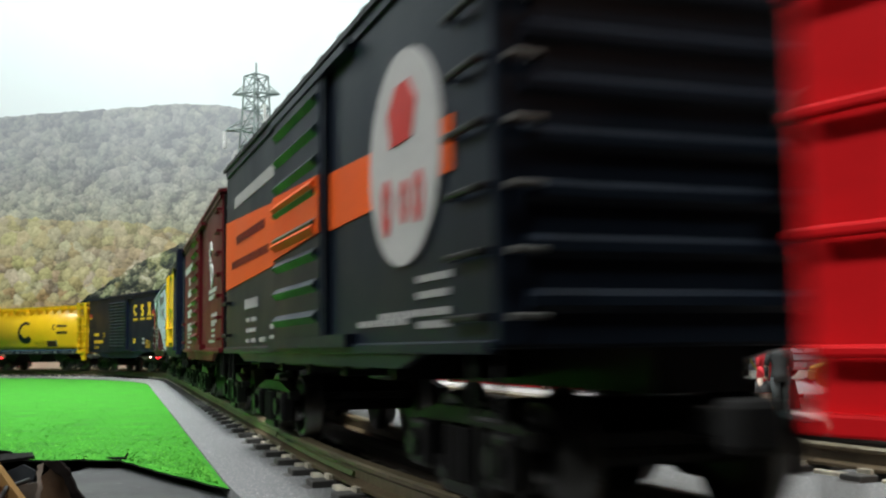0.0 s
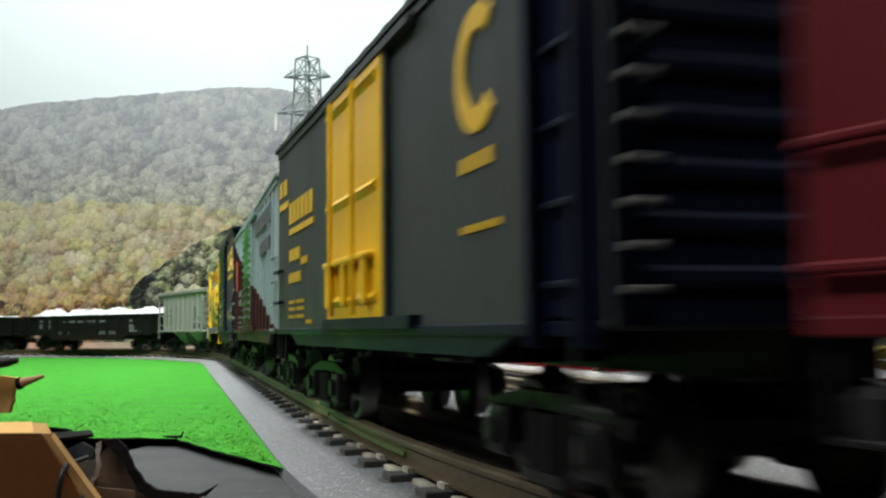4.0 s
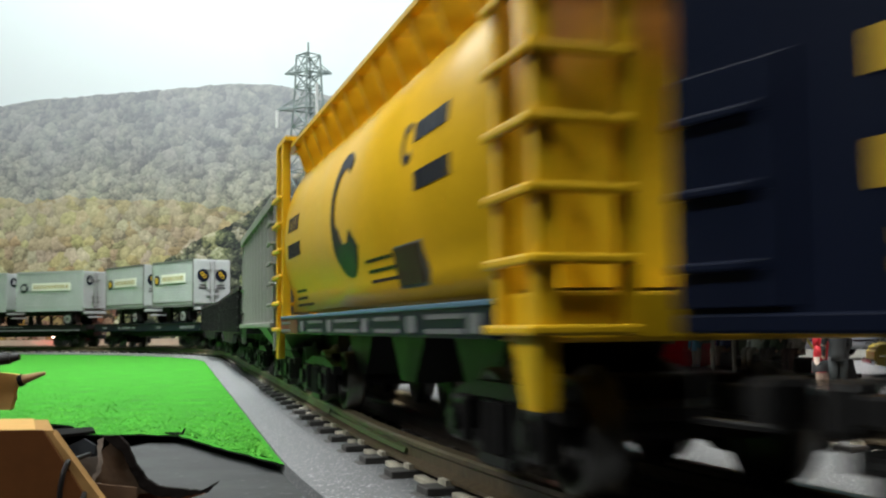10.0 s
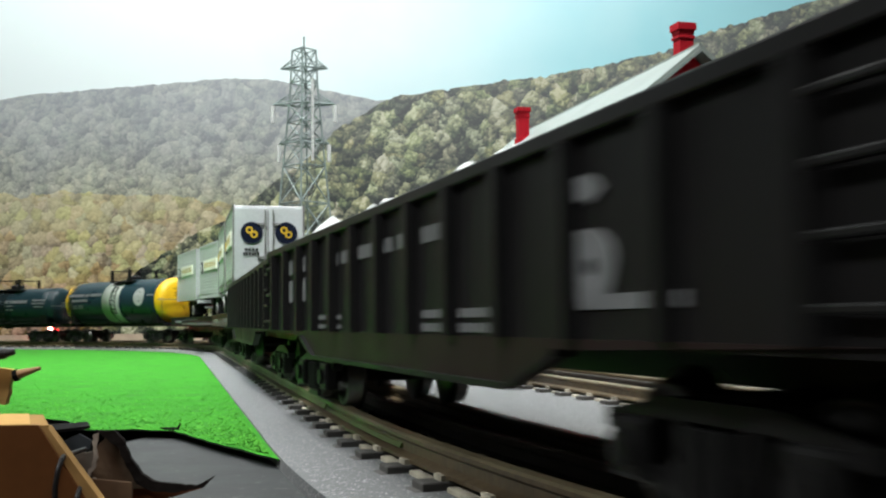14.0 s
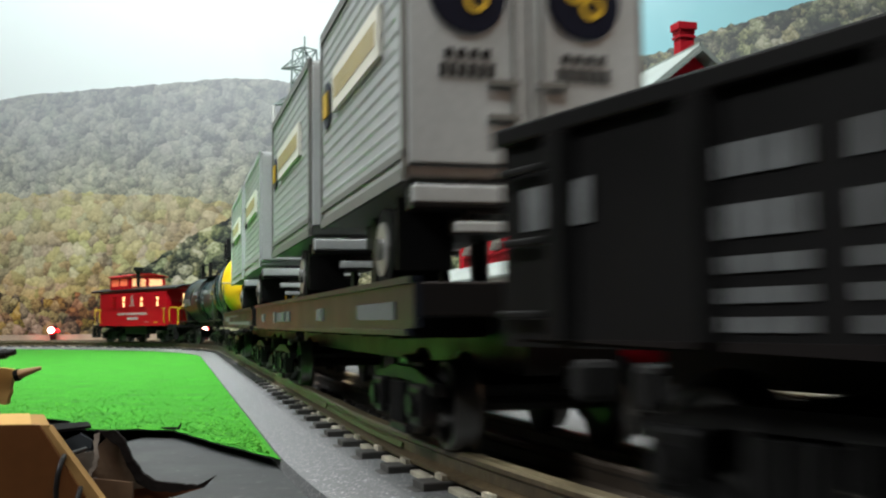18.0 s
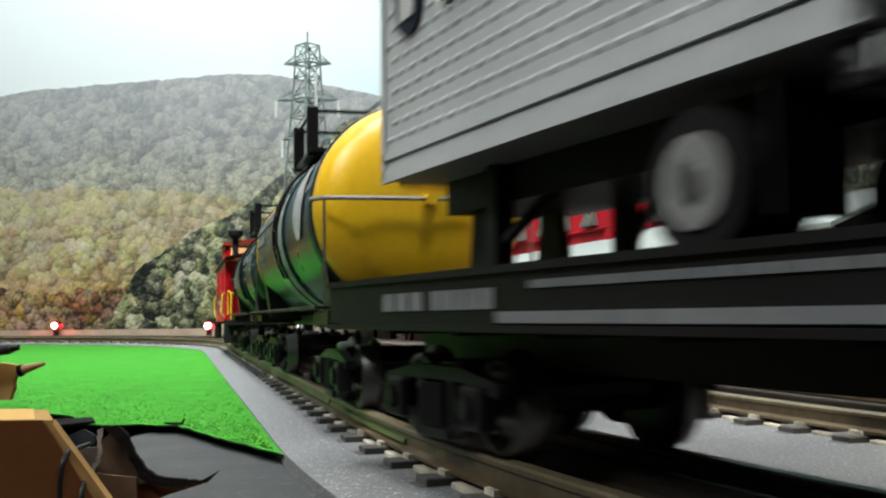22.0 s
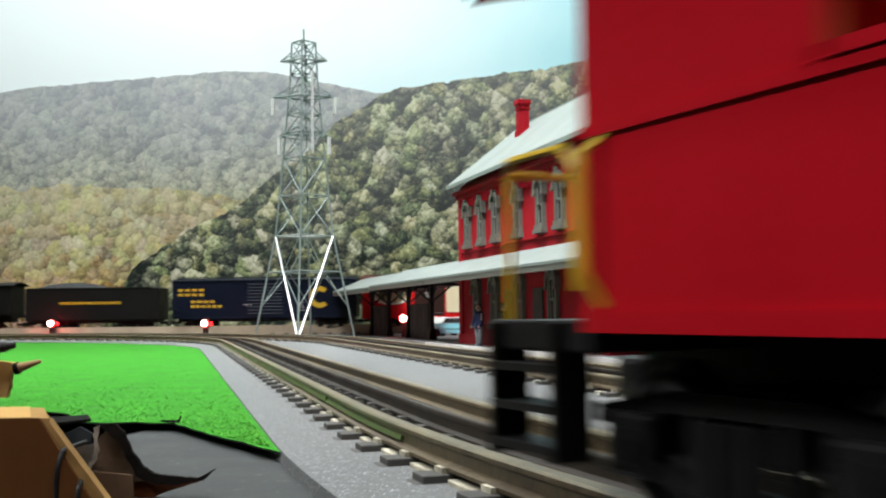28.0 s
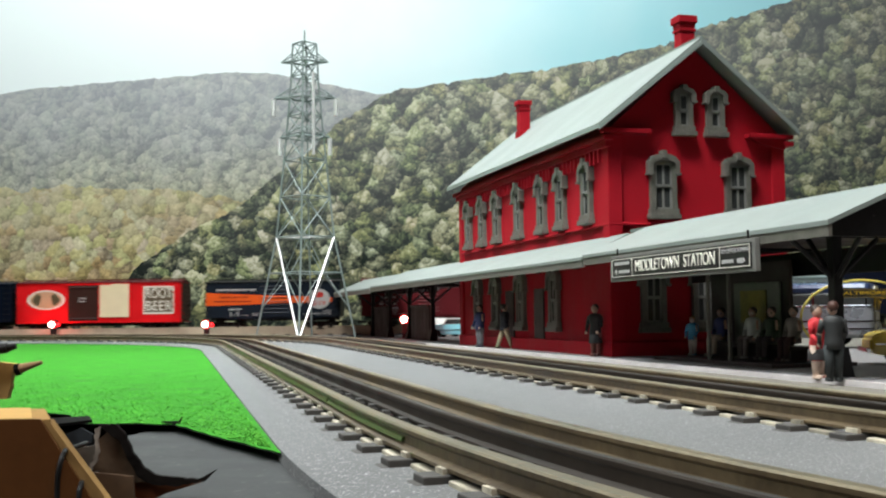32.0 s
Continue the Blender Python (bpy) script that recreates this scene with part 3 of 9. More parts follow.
def sash_window(parent, m, w, h, double=False):
    """A tall window: arched hood with keystone, broad casing, sill, two sashes with panes. Local x across, z up, y into the wall."""
    hood = bmesh.new()
    k = w / 2 + 0.0035
    q = w / 2 - 0.0004
    arc = [(-k, h * 0.66), (-k, h * 0.86), (-k * 0.75, h * 0.945), (-k * 0.35, h * 0.985), (0, h), (k * 0.35, h * 0.985), (k * 0.75, h * 0.945), (k, h * 0.86), (k, h * 0.66), (q, h * 0.66), (q, h * 0.82), (q * 0.7, h * 0.87), (0, h * 0.90), (-q * 0.7, h * 0.87), (-q, h * 0.82), (-q, h * 0.66)]
    prism(hood, arc, "y", -0.0052, 0.001)
    box(hood, -0.0022, 0.0022, -0.0064, 0.001, h * 0.91, h * 1.05, 0.0004)
    for x in (-k - 0.0008, k - 0.0028):
        box(hood, x, x + 0.0036, -0.0062, 0.001, h * 0.63, h * 0.67, 0.0003)
    win = part("window", hood, M_TRIM, parent)
    win.matrix_basis = m
    fr = bmesh.new()
    for sx in (-1, 1):
        a, c = sx * (w / 2 + 0.0012), sx * (w / 2 - 0.0030)
        box(fr, min(a, c), max(a, c), -0.0034, 0.001, 0.001, h * 0.85)
    box(fr, -w / 2 - 0.001, w / 2 + 0.001, -0.0034, 0.001, h * 0.83, h * 0.92)
    part("window_frame", fr, M_TRIM, win)
    g = w / 2 - 0.0028
    for z0, z1, y in ((0.0026, h * 0.46, -0.0014), (h * 0.44, h * 0.84, -0.0022)):
        sash = bmesh.new()
        for za, zb in ((z0, z0 + 0.0018), (z1 - 0.0018, z1)):
            box(sash, -g, g, y - 0.0006, y + 0.0008, za, zb)
        for x in ((-g + 0.0007, g - 0.0007, 0.0) if double else (-g + 0.0007, g - 0.0007)):
            box(sash, x - 0.0008, x + 0.0008, y - 0.0006, y + 0.0008, z0, z1)
        part("sash", sash, M_SASH, win)
        for x0, x1 in (((-g, 0.0), (0.0, g)) if double else ((-g, g),)):
            part("pane", box(bmesh.new(), x0 + 0.0004, x1 - 0.0004, y + 0.0002, y + 0.0006, z0 + 0.001, z1 - 0.001), M_GLASS, win)
    sill = bmesh.new()
    box(sill, -w / 2 - 0.0034, w / 2 + 0.0034, -0.0060, 0.001, -0.0052, -0.0012, 0.0004)
    box(sill, -w / 2 - 0.0024, w / 2 + 0.0024, -0.0044, 0.001, -0.0012, 0.0030, 0.0003)
    part("sill", sill, M_TRIM, win)
    return win


def chimney(parent, x, y, z, w, d, h):
    bm = bmesh.new()
    box(bm, -w / 2, w / 2, -d / 2, d / 2, -0.03, h * 0.78, 0.0004)
    box(bm, -w * 0.62, w * 0.62, -d * 0.62, d * 0.62, -0.03, 0.004, 0.0006)
    box(bm, -w * 0.58, w * 0.58, -d * 0.58, d * 0.58, h * 0.70, h * 0.76, 0.0004)
    box(bm, -w * 0.55, w * 0.55, -d * 0.55, d * 0.55, h * 0.78, h * 0.86, 0.0004)
    box(bm, -w * 0.66, w * 0.66, -d * 0.66, d * 0.66, h * 0.86, h, 0.0005)
    ob = part("chimney", bm, M_RED, parent, "red brick chimney with stepped cap")
    ob.matrix_basis = pose(x, y, z)


def station():
    ob = holder("station_building", "red two-storey model station with pale grey roof", "station", ST)
    W, D, H, RX, RZ = 0.156, 0.400, 0.180, 0.0783, 0.2520
    part("wall", prism(bmesh.new(), [(0, 0), (W, 0), (W, H), (RX, RZ - 0.004), (0, H)], "y", 0, D), M_RED, ob)
    part("string_course", box(bmesh.new(), -0.0022, W + 0.0022, -0.0022, D + 0.0022, 0.1035, 0.1058, 0.0006), M_RED, ob)
    part("plinth", box(bmesh.new(), -0.003, W + 0.003, -0.003, D + 0.003, -0.0, 0.012, 0.0006), M_RED, ob)
    for x in (-0.002, W - 0.010):
        for y in (-0.002, D - 0.010):
            part("corner_pier", box(bmesh.new(), x, x + 0.012, y, y + 0.012, 0.012, H - 0.006, 0.0004), M_RED, ob)
    # corbelled cornice with dentils under the front eaves, and its returns on the gable
    bm = bmesh.new()
    box(bm, -0.0075, 0.001, -0.008, D + 0.008, 0.1705, 0.1745, 0.0004)
    box(bm, -0.0045, 0.001, -0.004, D + 0.004, 0.1655, 0.1705, 0.0004)
    box(bm, W - 0.001, W + 0.0075, -0.008, D + 0.008, 0.1705, 0.1745, 0.0004)
    box(bm, -0.0075, 0.034, -0.008, 0.001, 0.1765, 0.1800, 0.0004)
    box(bm, W - 0.034, W + 0.0075, -0.008, 0.001, 0.1765, 0.1800, 0.0004)
    prism(bm, [(W - 0.030, 0.1765), (W + 0.004, 0.1765), (W + 0.001, 0.168), (W - 0.022, 0.172)], "y", -0.005, 0.001)
    part("cornice", bm, M_RED, ob)
    dent = part("dentil", box(bmesh.new(), -0.0042, 0.001, -0.0011, 0.0011, 0.1545, 0.1660), M_RED, ob)
    dent.matrix_basis = pose(0, 0.012, 0)
    for i in range(1, 48):
        again(dent, pose(0, 0.012 + i * 0.0080, 0))
    # roof
    t = 0.0042
    slopeL = [(-0.0133, 0.1785), (RX, RZ - 0.001), (RX, RZ + t), (-0.0133, 0.1785 + t)]
    slopeR = [(W + 0.0095, 0.1800), (RX, RZ - 0.001), (RX, RZ + t), (W + 0.0095, 0.1800 + t)]
    roof = part("roof", prism(bmesh.new(), slopeL, "y", -0.012, D + 0.012), M_ROOF, ob, "pale grey-green roof slope")
    part("roof", prism(bmesh.new(), slopeR[::-1], "y", -0.012, D + 0.012), M_ROOF, ob, "pale grey-green roof slope")
    bm = bmesh.new()
    for a in (slopeL, slopeR):
        (x0, z0), (x1, z1) = a[0], a[1]
        prism(bm, [(x0, z0 - 0.0012), (x1, z1 - 0.0012), (x1, z1 + 0.0020), (x0, z0 + 0.0020)], "y", -0.0135, -0.0115)
    part("bargeboard", bm, M_ROOF, ob)
    bm = box(bmesh.new(), RX - 0.0015, RX + 0.0015, -0.012, D + 0.012, RZ + t - 0.0022, RZ + t + 0.0006)
    part("ridge_cap", bm, M_ROOF, ob)
    chimney(ob, 0.0975, 0.05, 0.2445, 0.0135, 0.012, 0.046)
    chimney(ob, 0.0525, 0.33, 0.2330, 0.0120, 0.011, 0.038)
    # windows of the long front, then of the gable
    for y0, y1 in ((0.3478, 0.3835), (0.2986, 0.3354), (0.2499, 0.2873), (0.1879, 0.2195), (0.1270, 0.1564), (0.0789, 0.1120), (0.0242, 0.0559)):
        sash_window(ob, pose(-0.0004, (y0 + y1) / 2, 0.1125, 0, 0, -90), 0.0165, 0.0475)
    for x0, x1 in ((0.0299, 0.0615), (0.0975, 0.1290)):
        sash_window(ob, pose((x0 + x1) / 2, -0.0004, 0.1140, 0), 0.0205, 0.0475, True)
    for x0, x1 in ((0.0544, 0.0767), (0.0831, 0.1055)):
        sash_window(ob, pose((x0 + x1) / 2, -0.0004, 0.1815, 0), 0.0135, 0.0345)
    # ground floor windows and doors under the canopy
    for y in (0.335, 0.275, 0.20, 0.115):
        sash_window(ob, pose(-0.0004, y, 0.024, 0, 0, -90), 0.019, 0.050, True)
    for y in (0.235, 0.155):
        d = part("door", box(bmesh.new(), -0.0015, 0.001, y - 0.012, y + 0.012, 0.001, 0.058, 0.0004), M_DARKWOOD, ob, "dark panelled station door")
        part("door_handle", rod(bmesh.new(), (-0.0030, y + 0.008, 0.026), (-0.001, y + 0.008, 0.026), 0.0009), M_CHROME, d)
    for x in (0.035, 0.08, 0.125):
        sash_window(ob, pose(x, -0.0004, 0.024), 0.019, 0.050, True)
    # canopy along the platform
    EX, EZ, RX2, RZ2 = -0.040, 0.0755, 0.013, 0.0972
    th = 0.0024
    cn = part("canopy_roof", prism(bmesh.new(), [(EX, EZ), (RX2, RZ2), (RX2, RZ2 + th), (EX, EZ + th)], "y", -0.325, -0.036), M_ROOF, ob, "pale grey platform canopy roof")
    part("canopy_roof", prism(bmesh.new(), [(0.066, EZ), (RX2, RZ2), (RX2, RZ2 + th), (0.066, EZ + th)][::-1], "y", -0.325, -0.008), M_ROOF, ob, "pale grey platform canopy roof")
    part("canopy_roof", prism(bmesh.new(), [(EX, EZ - 0.0014), (-0.0005, 0.0925), (-0.0005, 0.0925 + th), (EX, EZ - 0.0014 + th)], "y", -0.034, 0.42), M_ROOF, ob, "pale grey platform canopy roof")
    part("canopy_roof", prism(bmesh.new(), [(EX, EZ - 0.0014), (RX2, RZ2 - 0.0014), (0.066, EZ - 0.0014), (0.066, EZ + 0.001), (RX2, RZ2 + 0.001), (EX, EZ + 0.001)], "y", 0.422, 0.72), M_ROOF, ob, "pale grey platform canopy roof")
    part("canopy_roof", prism(bmesh.new(), [(EX, EZ - 0.0034), (RX2, RZ2 - 0.0034), (0.066, EZ - 0.0034), (0.066, EZ - 0.001), (RX2, RZ2 - 0.001), (EX, EZ - 0.001)], "y", 0.724, 1.02), M_ROOF, ob, "pale grey platform canopy roof")
    bm = bmesh.new()
    for y0, y1, dz in ((-0.325, -0.036, 0), (-0.034, 0.42, -0.0014), (0.422, 0.72, -0.0014), (0.724, 1.02, -0.0034)):
        box(bm, EX + 0.0006, EX + 0.0026, y0 + 0.0004, y1 - 0.0004, EZ - 0.0052 + dz, EZ + 0.0004 + dz)
    # black sheet in place of the shaded interior at the open canopy end
    part("gable_board", prism(bmesh.new(), [(EX + 0.003, EZ - 0.005), (EX + 0.003, EZ), (RX2, RZ2 - 0.001), (0.064, EZ), (0.064, EZ - 0.005)][::-1], "y", -0.3205, -0.3185), M_BLACK, ob, "black sheet painting the shade inside the canopy end")
    part("valance", box(bmesh.new(), 0.0645, 0.0665, -0.3200, -0.0100, 0.0575, EZ - 0.0020, 0.0003), M_BLACK, ob, "deep black valance under the far eave")
    part("fascia", bm, M_TRIM, ob, "dark grey canopy fascia board")
    for y in [-0.29, -0.18, -0.06] + [0.06 + 0.09 * i for i in range(5)] + [0.586, 0.711, 0.836, 0.96]:
        bm = bmesh.new()
        out = -0.001 if -0.02 < y < 0.42 else 0.014
        prism(bm, [(EX + 0.003, EZ - 0.0035), (out, EZ - 0.0035), (out, EZ + 0.010)], "y", y - 0.0012, y + 0.0012)
        if out > 0:
            prism(bm, [(out, EZ - 0.0035), (0.062, EZ - 0.0035), (out, EZ + 0.010)], "y", y - 0.0012, y + 0.0012)
        part("rafter", bm, M_BLACK, ob, "black canopy rafter")
    # boarded soffits that close the canopies from below; near-black to paint their shade
    part("soffit", prism(bmesh.new(), [(EX + 0.003, EZ - 0.0024), (-0.0006, 0.0908), (-0.0006, 0.0916), (EX + 0.003, EZ - 0.0016)], "y", -0.033, 0.419), M_DARKWOOD, ob, "boarded soffit with the canopy's shade in its dark colour")
    part("soffit", box(bmesh.new(), -0.0004, 0.063, -0.0398, -0.0010, EZ - 0.0016, EZ - 0.0004), M_DARKWOOD, ob, "boarded soffit with the canopy's shade in its dark colour")
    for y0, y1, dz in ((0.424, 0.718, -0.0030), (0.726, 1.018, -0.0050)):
        part("soffit", prism(bmesh.new(), [(EX + 0.003, EZ + dz), (RX2, RZ2 + dz), (0.064, EZ + dz), (0.064, EZ + dz + 0.0010), (RX2, RZ2 + dz + 0.0010), (EX + 0.003, EZ + dz + 0.0010)], "y", y0, y1), M_DARKWOOD, ob, "boarded soffit with the canopy's shade in its dark colour")
    part("soffit", prism(bmesh.new(), [(EX + 0.003, EZ - 0.0016), (0.063, EZ - 0.0016), (0.063, EZ - 0.0004), (EX + 0.003, EZ - 0.0004)], "y", -0.319, -0.040), M_DARKWOOD, ob, "boarded soffit with the canopy's shade in its dark colour")
    for y in (-0.29, 0.586, 0.711, 0.836, 0.96):
        x, f = (-0.0110, 0.80) if y < 0 else (0.016, 0.8)
        bm = bmesh.new()
        box(bm, x - 0.0034 * f, x + 0.0034 * f, y - 0.0034 * f, y + 0.0034 * f, 0.001, EZ + 0.004, 0.0004)
        lathe_base = [(x - 0.0058, 0.001), (x + 0.0058, 0.001), (x + 0.0034 * f, 0.016), (x - 0.0034 * f, 0.016)]
        prism(bm, lathe_base, "y", y - 0.0052, y + 0.0052)
        for sx in (-1, 1):
            rod(bm, (x, y, 0.050), (x + sx * 0.026, y, EZ - 0.004), 0.0014)
            rod(bm, (x, y, 0.050), (x, y + sx * 0.030, EZ + 0.006), 0.0014)
        part("post", bm, M_BLACK, ob, "black canopy post with brackets")
    # waiting shelter panels, bench base and map board below the near canopy
    bm = bmesh.new()
    box(bm, 0.0060, 0.066, -0.205, -0.055, 0.0005, 0.0032, 0.0005)
    part("shelter_base", bm, M_DARKWOOD, ob, "dark raised shelter floor")
    for x, y in ((0.004, -0.138), (0.0108, -0.152)):
        part("shelter_post", box(bmesh.new(), x - 0.001, x + 0.001, y - 0.001, y + 0.001, 0.0035, 0.0740), M_TRIM, ob)
    bm = box(bmesh.new(), 0.0500, 0.0515, -0.150, -0.094, 0.012, 0.0545, 0.0004)
    part("map_board", bm, mat("pale_map_board", (0.11, 0.125, 0.10), 0.7, vary=0.2, scale=60), ob, "pale framed map board on the shelter wall")
    bm = box(bmesh.new(), 0.0488, 0.0501, -0.135, -0.104, 0.027, 0.049, 0.0003)
    part("map_print", bm, mat("yellow_map", (0.17, 0.15, 0.025), 0.7, vary=0.3, scale=80), ob, "yellow map print")
    part("shelter_wall", box(bmesh.new(), 0.0520, 0.0545, -0.158, -0.060, 0.0030, 0.068), M_DARKWOOD, ob)
    bench = bmesh.new()
    box(bench, 0.034, 0.0495, -0.185, -0.105, 0.0105, 0.0125, 0.0004)
    for y in (-0.18, -0.15, -0.11):
        box(bench, 0.036, 0.048, y - 0.001, y + 0.001, 0.003, 0.0108)
    part("bench", bench, M_DARKWOOD, ob, "dark wooden waiting bench")
    # dark timber screens below the far canopy
    for y0, y1 in ((0.600, 0.700), (0.850, 0.945)):
        cap = part("screen_cap", box(bmesh.new(), 0.0135, 0.0205, y0, y1, 0.046, 0.049, 0.0004), M_DARKWOOD, ob, "dark timber screen cap")
        for i in range(6):
            k = (y1 - y0) / 6
            part("screen_board", box(bmesh.new(), 0.015, 0.019, y0 + i * k + 0.0006, y0 + (i + 1) * k - 0.0006, 0.001, 0.046), M_DARKWOOD, cap)


station()


def platform():
    bm = bmesh.new()
    prism(bm, [(-0.026, -0.52), (0.25, -0.52), (0.25, 0.99), (0.001, 0.99), (-0.026, 0.45)], "z", -0.0012, 0.0008)
    ob = tagged(part("platform", bm, M_PLATFORM, None, "pale grey station platform with light edge"), category="platform", kind="structure")
    ob.matrix_world = ST
    ed = part("platform_edge", prism(bmesh.new(), [(-0.0300, -0.52), (-0.026, -0.52), (-0.026, 0.45), (-0.0300, 0.45)], "z", -0.0012, 0.0014), mat("pale_edge", (0.50, 0.47, 0.47), 0.8, vary=0.15, scale=60, bump=0.3), ob, "whitish platform edge strip")


platform()


def station_sign():
    m = ST @ pose(-0.0432, -0.180, 0.0648, 0, 0, -90)
    ob = holder("station_sign", "black station name board with white letters", "sign", m)
    part("board", box(bmesh.new(), -0.0885, 0.0885, -0.0003, 0.0028, -0.0088, 0.0088, 0.0003), M_SASH, ob, "grey sign frame")
    part("face", box(bmesh.new(), -0.0855, 0.0855, -0.0010, 0.0, -0.0068, 0.0068), M_SIGN, ob)
    bm = bmesh.new()
    for x0, x1, z0, z1 in ((-0.0845, 0.0845, 0.0056, 0.0060), (-0.0845, 0.0845, -0.0060, -0.0056), (-0.0845, -0.0841, -0.006, 0.006), (0.0841, 0.0845, -0.006, 0.006), (-0.0545, -0.0541, -0.006, 0.006), (0.0541, 0.0545, -0.006, 0.006)):
        box(bm, x0, x1, -0.0013, -0.0009, z0, z1)
    part("border", bm, M_CREAM, ob)
    face = pose(0, -0.0012, 0, 90, 0, 0)
    t = lettering("MIDDLETOWN  STATION", 0.0106, M_CREAM, ob, face)
    xs = [v.co.x for v in t.data.vertices]
    k = 0.0985 / (max(xs) - min(xs))
    for v in t.data.vertices:
        v.co.x *= k
    lettering("TO UPPERTOWN", 0.0036, M_WHITE, ob, pose(0.0693, -0.0012, 0.0030, 90, 0, 0))
    bm = bmesh.new()
    for x, w in ((0.0625, 0.012),):
        box(bm, x - w / 2, x + w / 2, -0.0013, -0.0009, -0.0035, -0.0015)
    part("small_print", bm, M_WHITE, ob, "small white print row")
    for x, z, w in ((-0.0693, 0.0030, 0.022), (-0.0660, -0.0025, 0.016)):
        part("small_print", box(bmesh.new(), x - w / 2, x + w / 2, -0.0013, -0.0009, z - 0.0010, z + 0.0010), M_WHITE, ob, "small white print row")
    bm = bmesh.new()
    prism(bm, [(0.0720, -0.0015), (0.0780, -0.0012), (0.0800, -0.0030), (0.0770, -0.0042), (0.0725, -0.0038)], "y", -0.0013, -0.0009)
    part("pointing_mark", bm, M_WHITE, ob, "small white pointing mark")
    bm = bmesh.new()
    prism(bm, [(-0.0800, -0.0015), (-0.0780, -0.0008), (-0.0765, -0.0028), (-0.0780, -0.0045), (-0.0790, -0.0030)], "y", -0.0013, -0.0009)
    part("pointing_mark", bm, M_WHITE, ob, "small white pointing mark")
    wires = bmesh.new()
    for x in (-0.08, 0.08):
        rod(wires, (x, 0.001, 0.0085), (x, 0.001, 0.0135), 0.0006)
    part("hanger", wires, M_BLACK, ob)


station_sign()


# ---- pylon ----
def pylon():
    ob = holder("pylon", "grey steel lattice power pylon with white insulators", "pylon", pose(-0.2185, 1.66, -0.0362, 0, 0, 45))
    H = 0.4970
    half = lambda z: float(np.interp(z, [0, 0.162, 0.327, 0.411, 0.475], [0.056, 0.0325, 0.0208, 0.0155, 0.0134]))
    q = ((-1, -1), (1, -1), (1, 1), (-1, 1))
    corner = lambda i, z: (q[i % 4][0] * half(z), q[i % 4][1] * half(z), z)
    levels = [0.162, 0.226, 0.286, 0.327, 0.357, 0.386, 0.421, 0.4446, 0.475]
    for i in range(4):
        bm = bmesh.new()
        for a, b in zip([0, 0.162, 0.327, 0.411], [0.162, 0.327, 0.411, 0.475]):
            rod(bm, corner(i, a), corner(i, b), 0.0016, 5)
        part("leg", bm, M_STEEL, ob)
    for i in range(4):
        bm = bmesh.new()
        for a, b in zip(levels, levels[1:]):
            rod(bm, corner(i, a), corner(i + 1, b), 0.0011, 4)
            rod(bm, corner(i + 1, a), corner(i, b), 0.0011, 4)
        for z in [0.105] + levels:
            rod(bm, corner(i, z), corner(i + 1, z), 0.0011, 4)
        mid = [(corner(i, 0.105)[k] + corner(i + 1, 0.105)[k]) / 2 for k in range(3)]
        rod(bm, mid, corner(i, 0.05), 0.0009, 4)
        rod(bm, mid, corner(i + 1, 0.05), 0.0009, 4)
        rod(bm, mid, corner(i, 0.162), 0.0007, 4)
        rod(bm, mid, corner(i + 1, 0.162), 0.0007, 4)
        part("lattice", bm, M_STEEL, ob)
    # bright braces that run down to the near foot
    bm = bmesh.new()
    for i in (3, 1):
        a, f = corner(i, 0.162), corner(0, 0.0)
        rod(bm, a, f, 0.0016, 6)
    part("bright_brace", bm, M_BRIGHT, ob, "bright white steel brace")
    part("bright_bar", rod(bmesh.new(), corner(3, 0.162), corner(1, 0.162), 0.0012, 5), M_BRIGHT, ob)
    # arms
    for k, (z, l, zz) in enumerate(((0.4446, 0.038, 0.4600), (0.386, 0.050, 0.404), (0.322, 0.040, 0.336))):
        for sx in (-1, 1):
            tip = (sx * l * 0.707, -sx * l * 0.707, z)
            for i in (range(4)):
                c = corner(i, z)
                if (c[0] - c[1]) * sx > -0.001:
                    part("arm_bar", rod(bmesh.new(), c, tip, 0.0011, 4), M_STEEL, ob)
                    part("arm_stay", rod(bmesh.new(), corner(i, zz), tip, 0.0009, 4), M_STEEL, ob)
        if k:
            for sx in (-1, 1):
                p = Vector((sx * l * 0.707, -sx * l * 0.707, z))
                part("insulator", lathe(bmesh.new(), [(0, 0.0006), (0.0005, 0.0032), (0.0110, 0.0034), (0.0122, 0.0028), (0.0134, 0.0034), (0.0278, 0.0034), (0.0285, 0.0010)], "z", 8), M_BRIGHT, ob, "white insulator").matrix_basis = Matrix.Translation(p + Vector((0, 0, -0.0295)))
    part("ladder", box(bmesh.new(), -0.0040, -0.0004, -0.0262, -0.0235, 0.292, 0.425), M_BRIGHT, ob, "bright climbing ladder strip")
    bm = rod(bmesh.new(), (0, 0, 0.474), (0, 0, H), 0.0015, 5)
    for i in range(4):
        rod(bm, corner(i, 0.475), (0, 0, 0.4790), 0.0011, 4)
    part("mast", bm, M_STEEL, ob)


pylon()


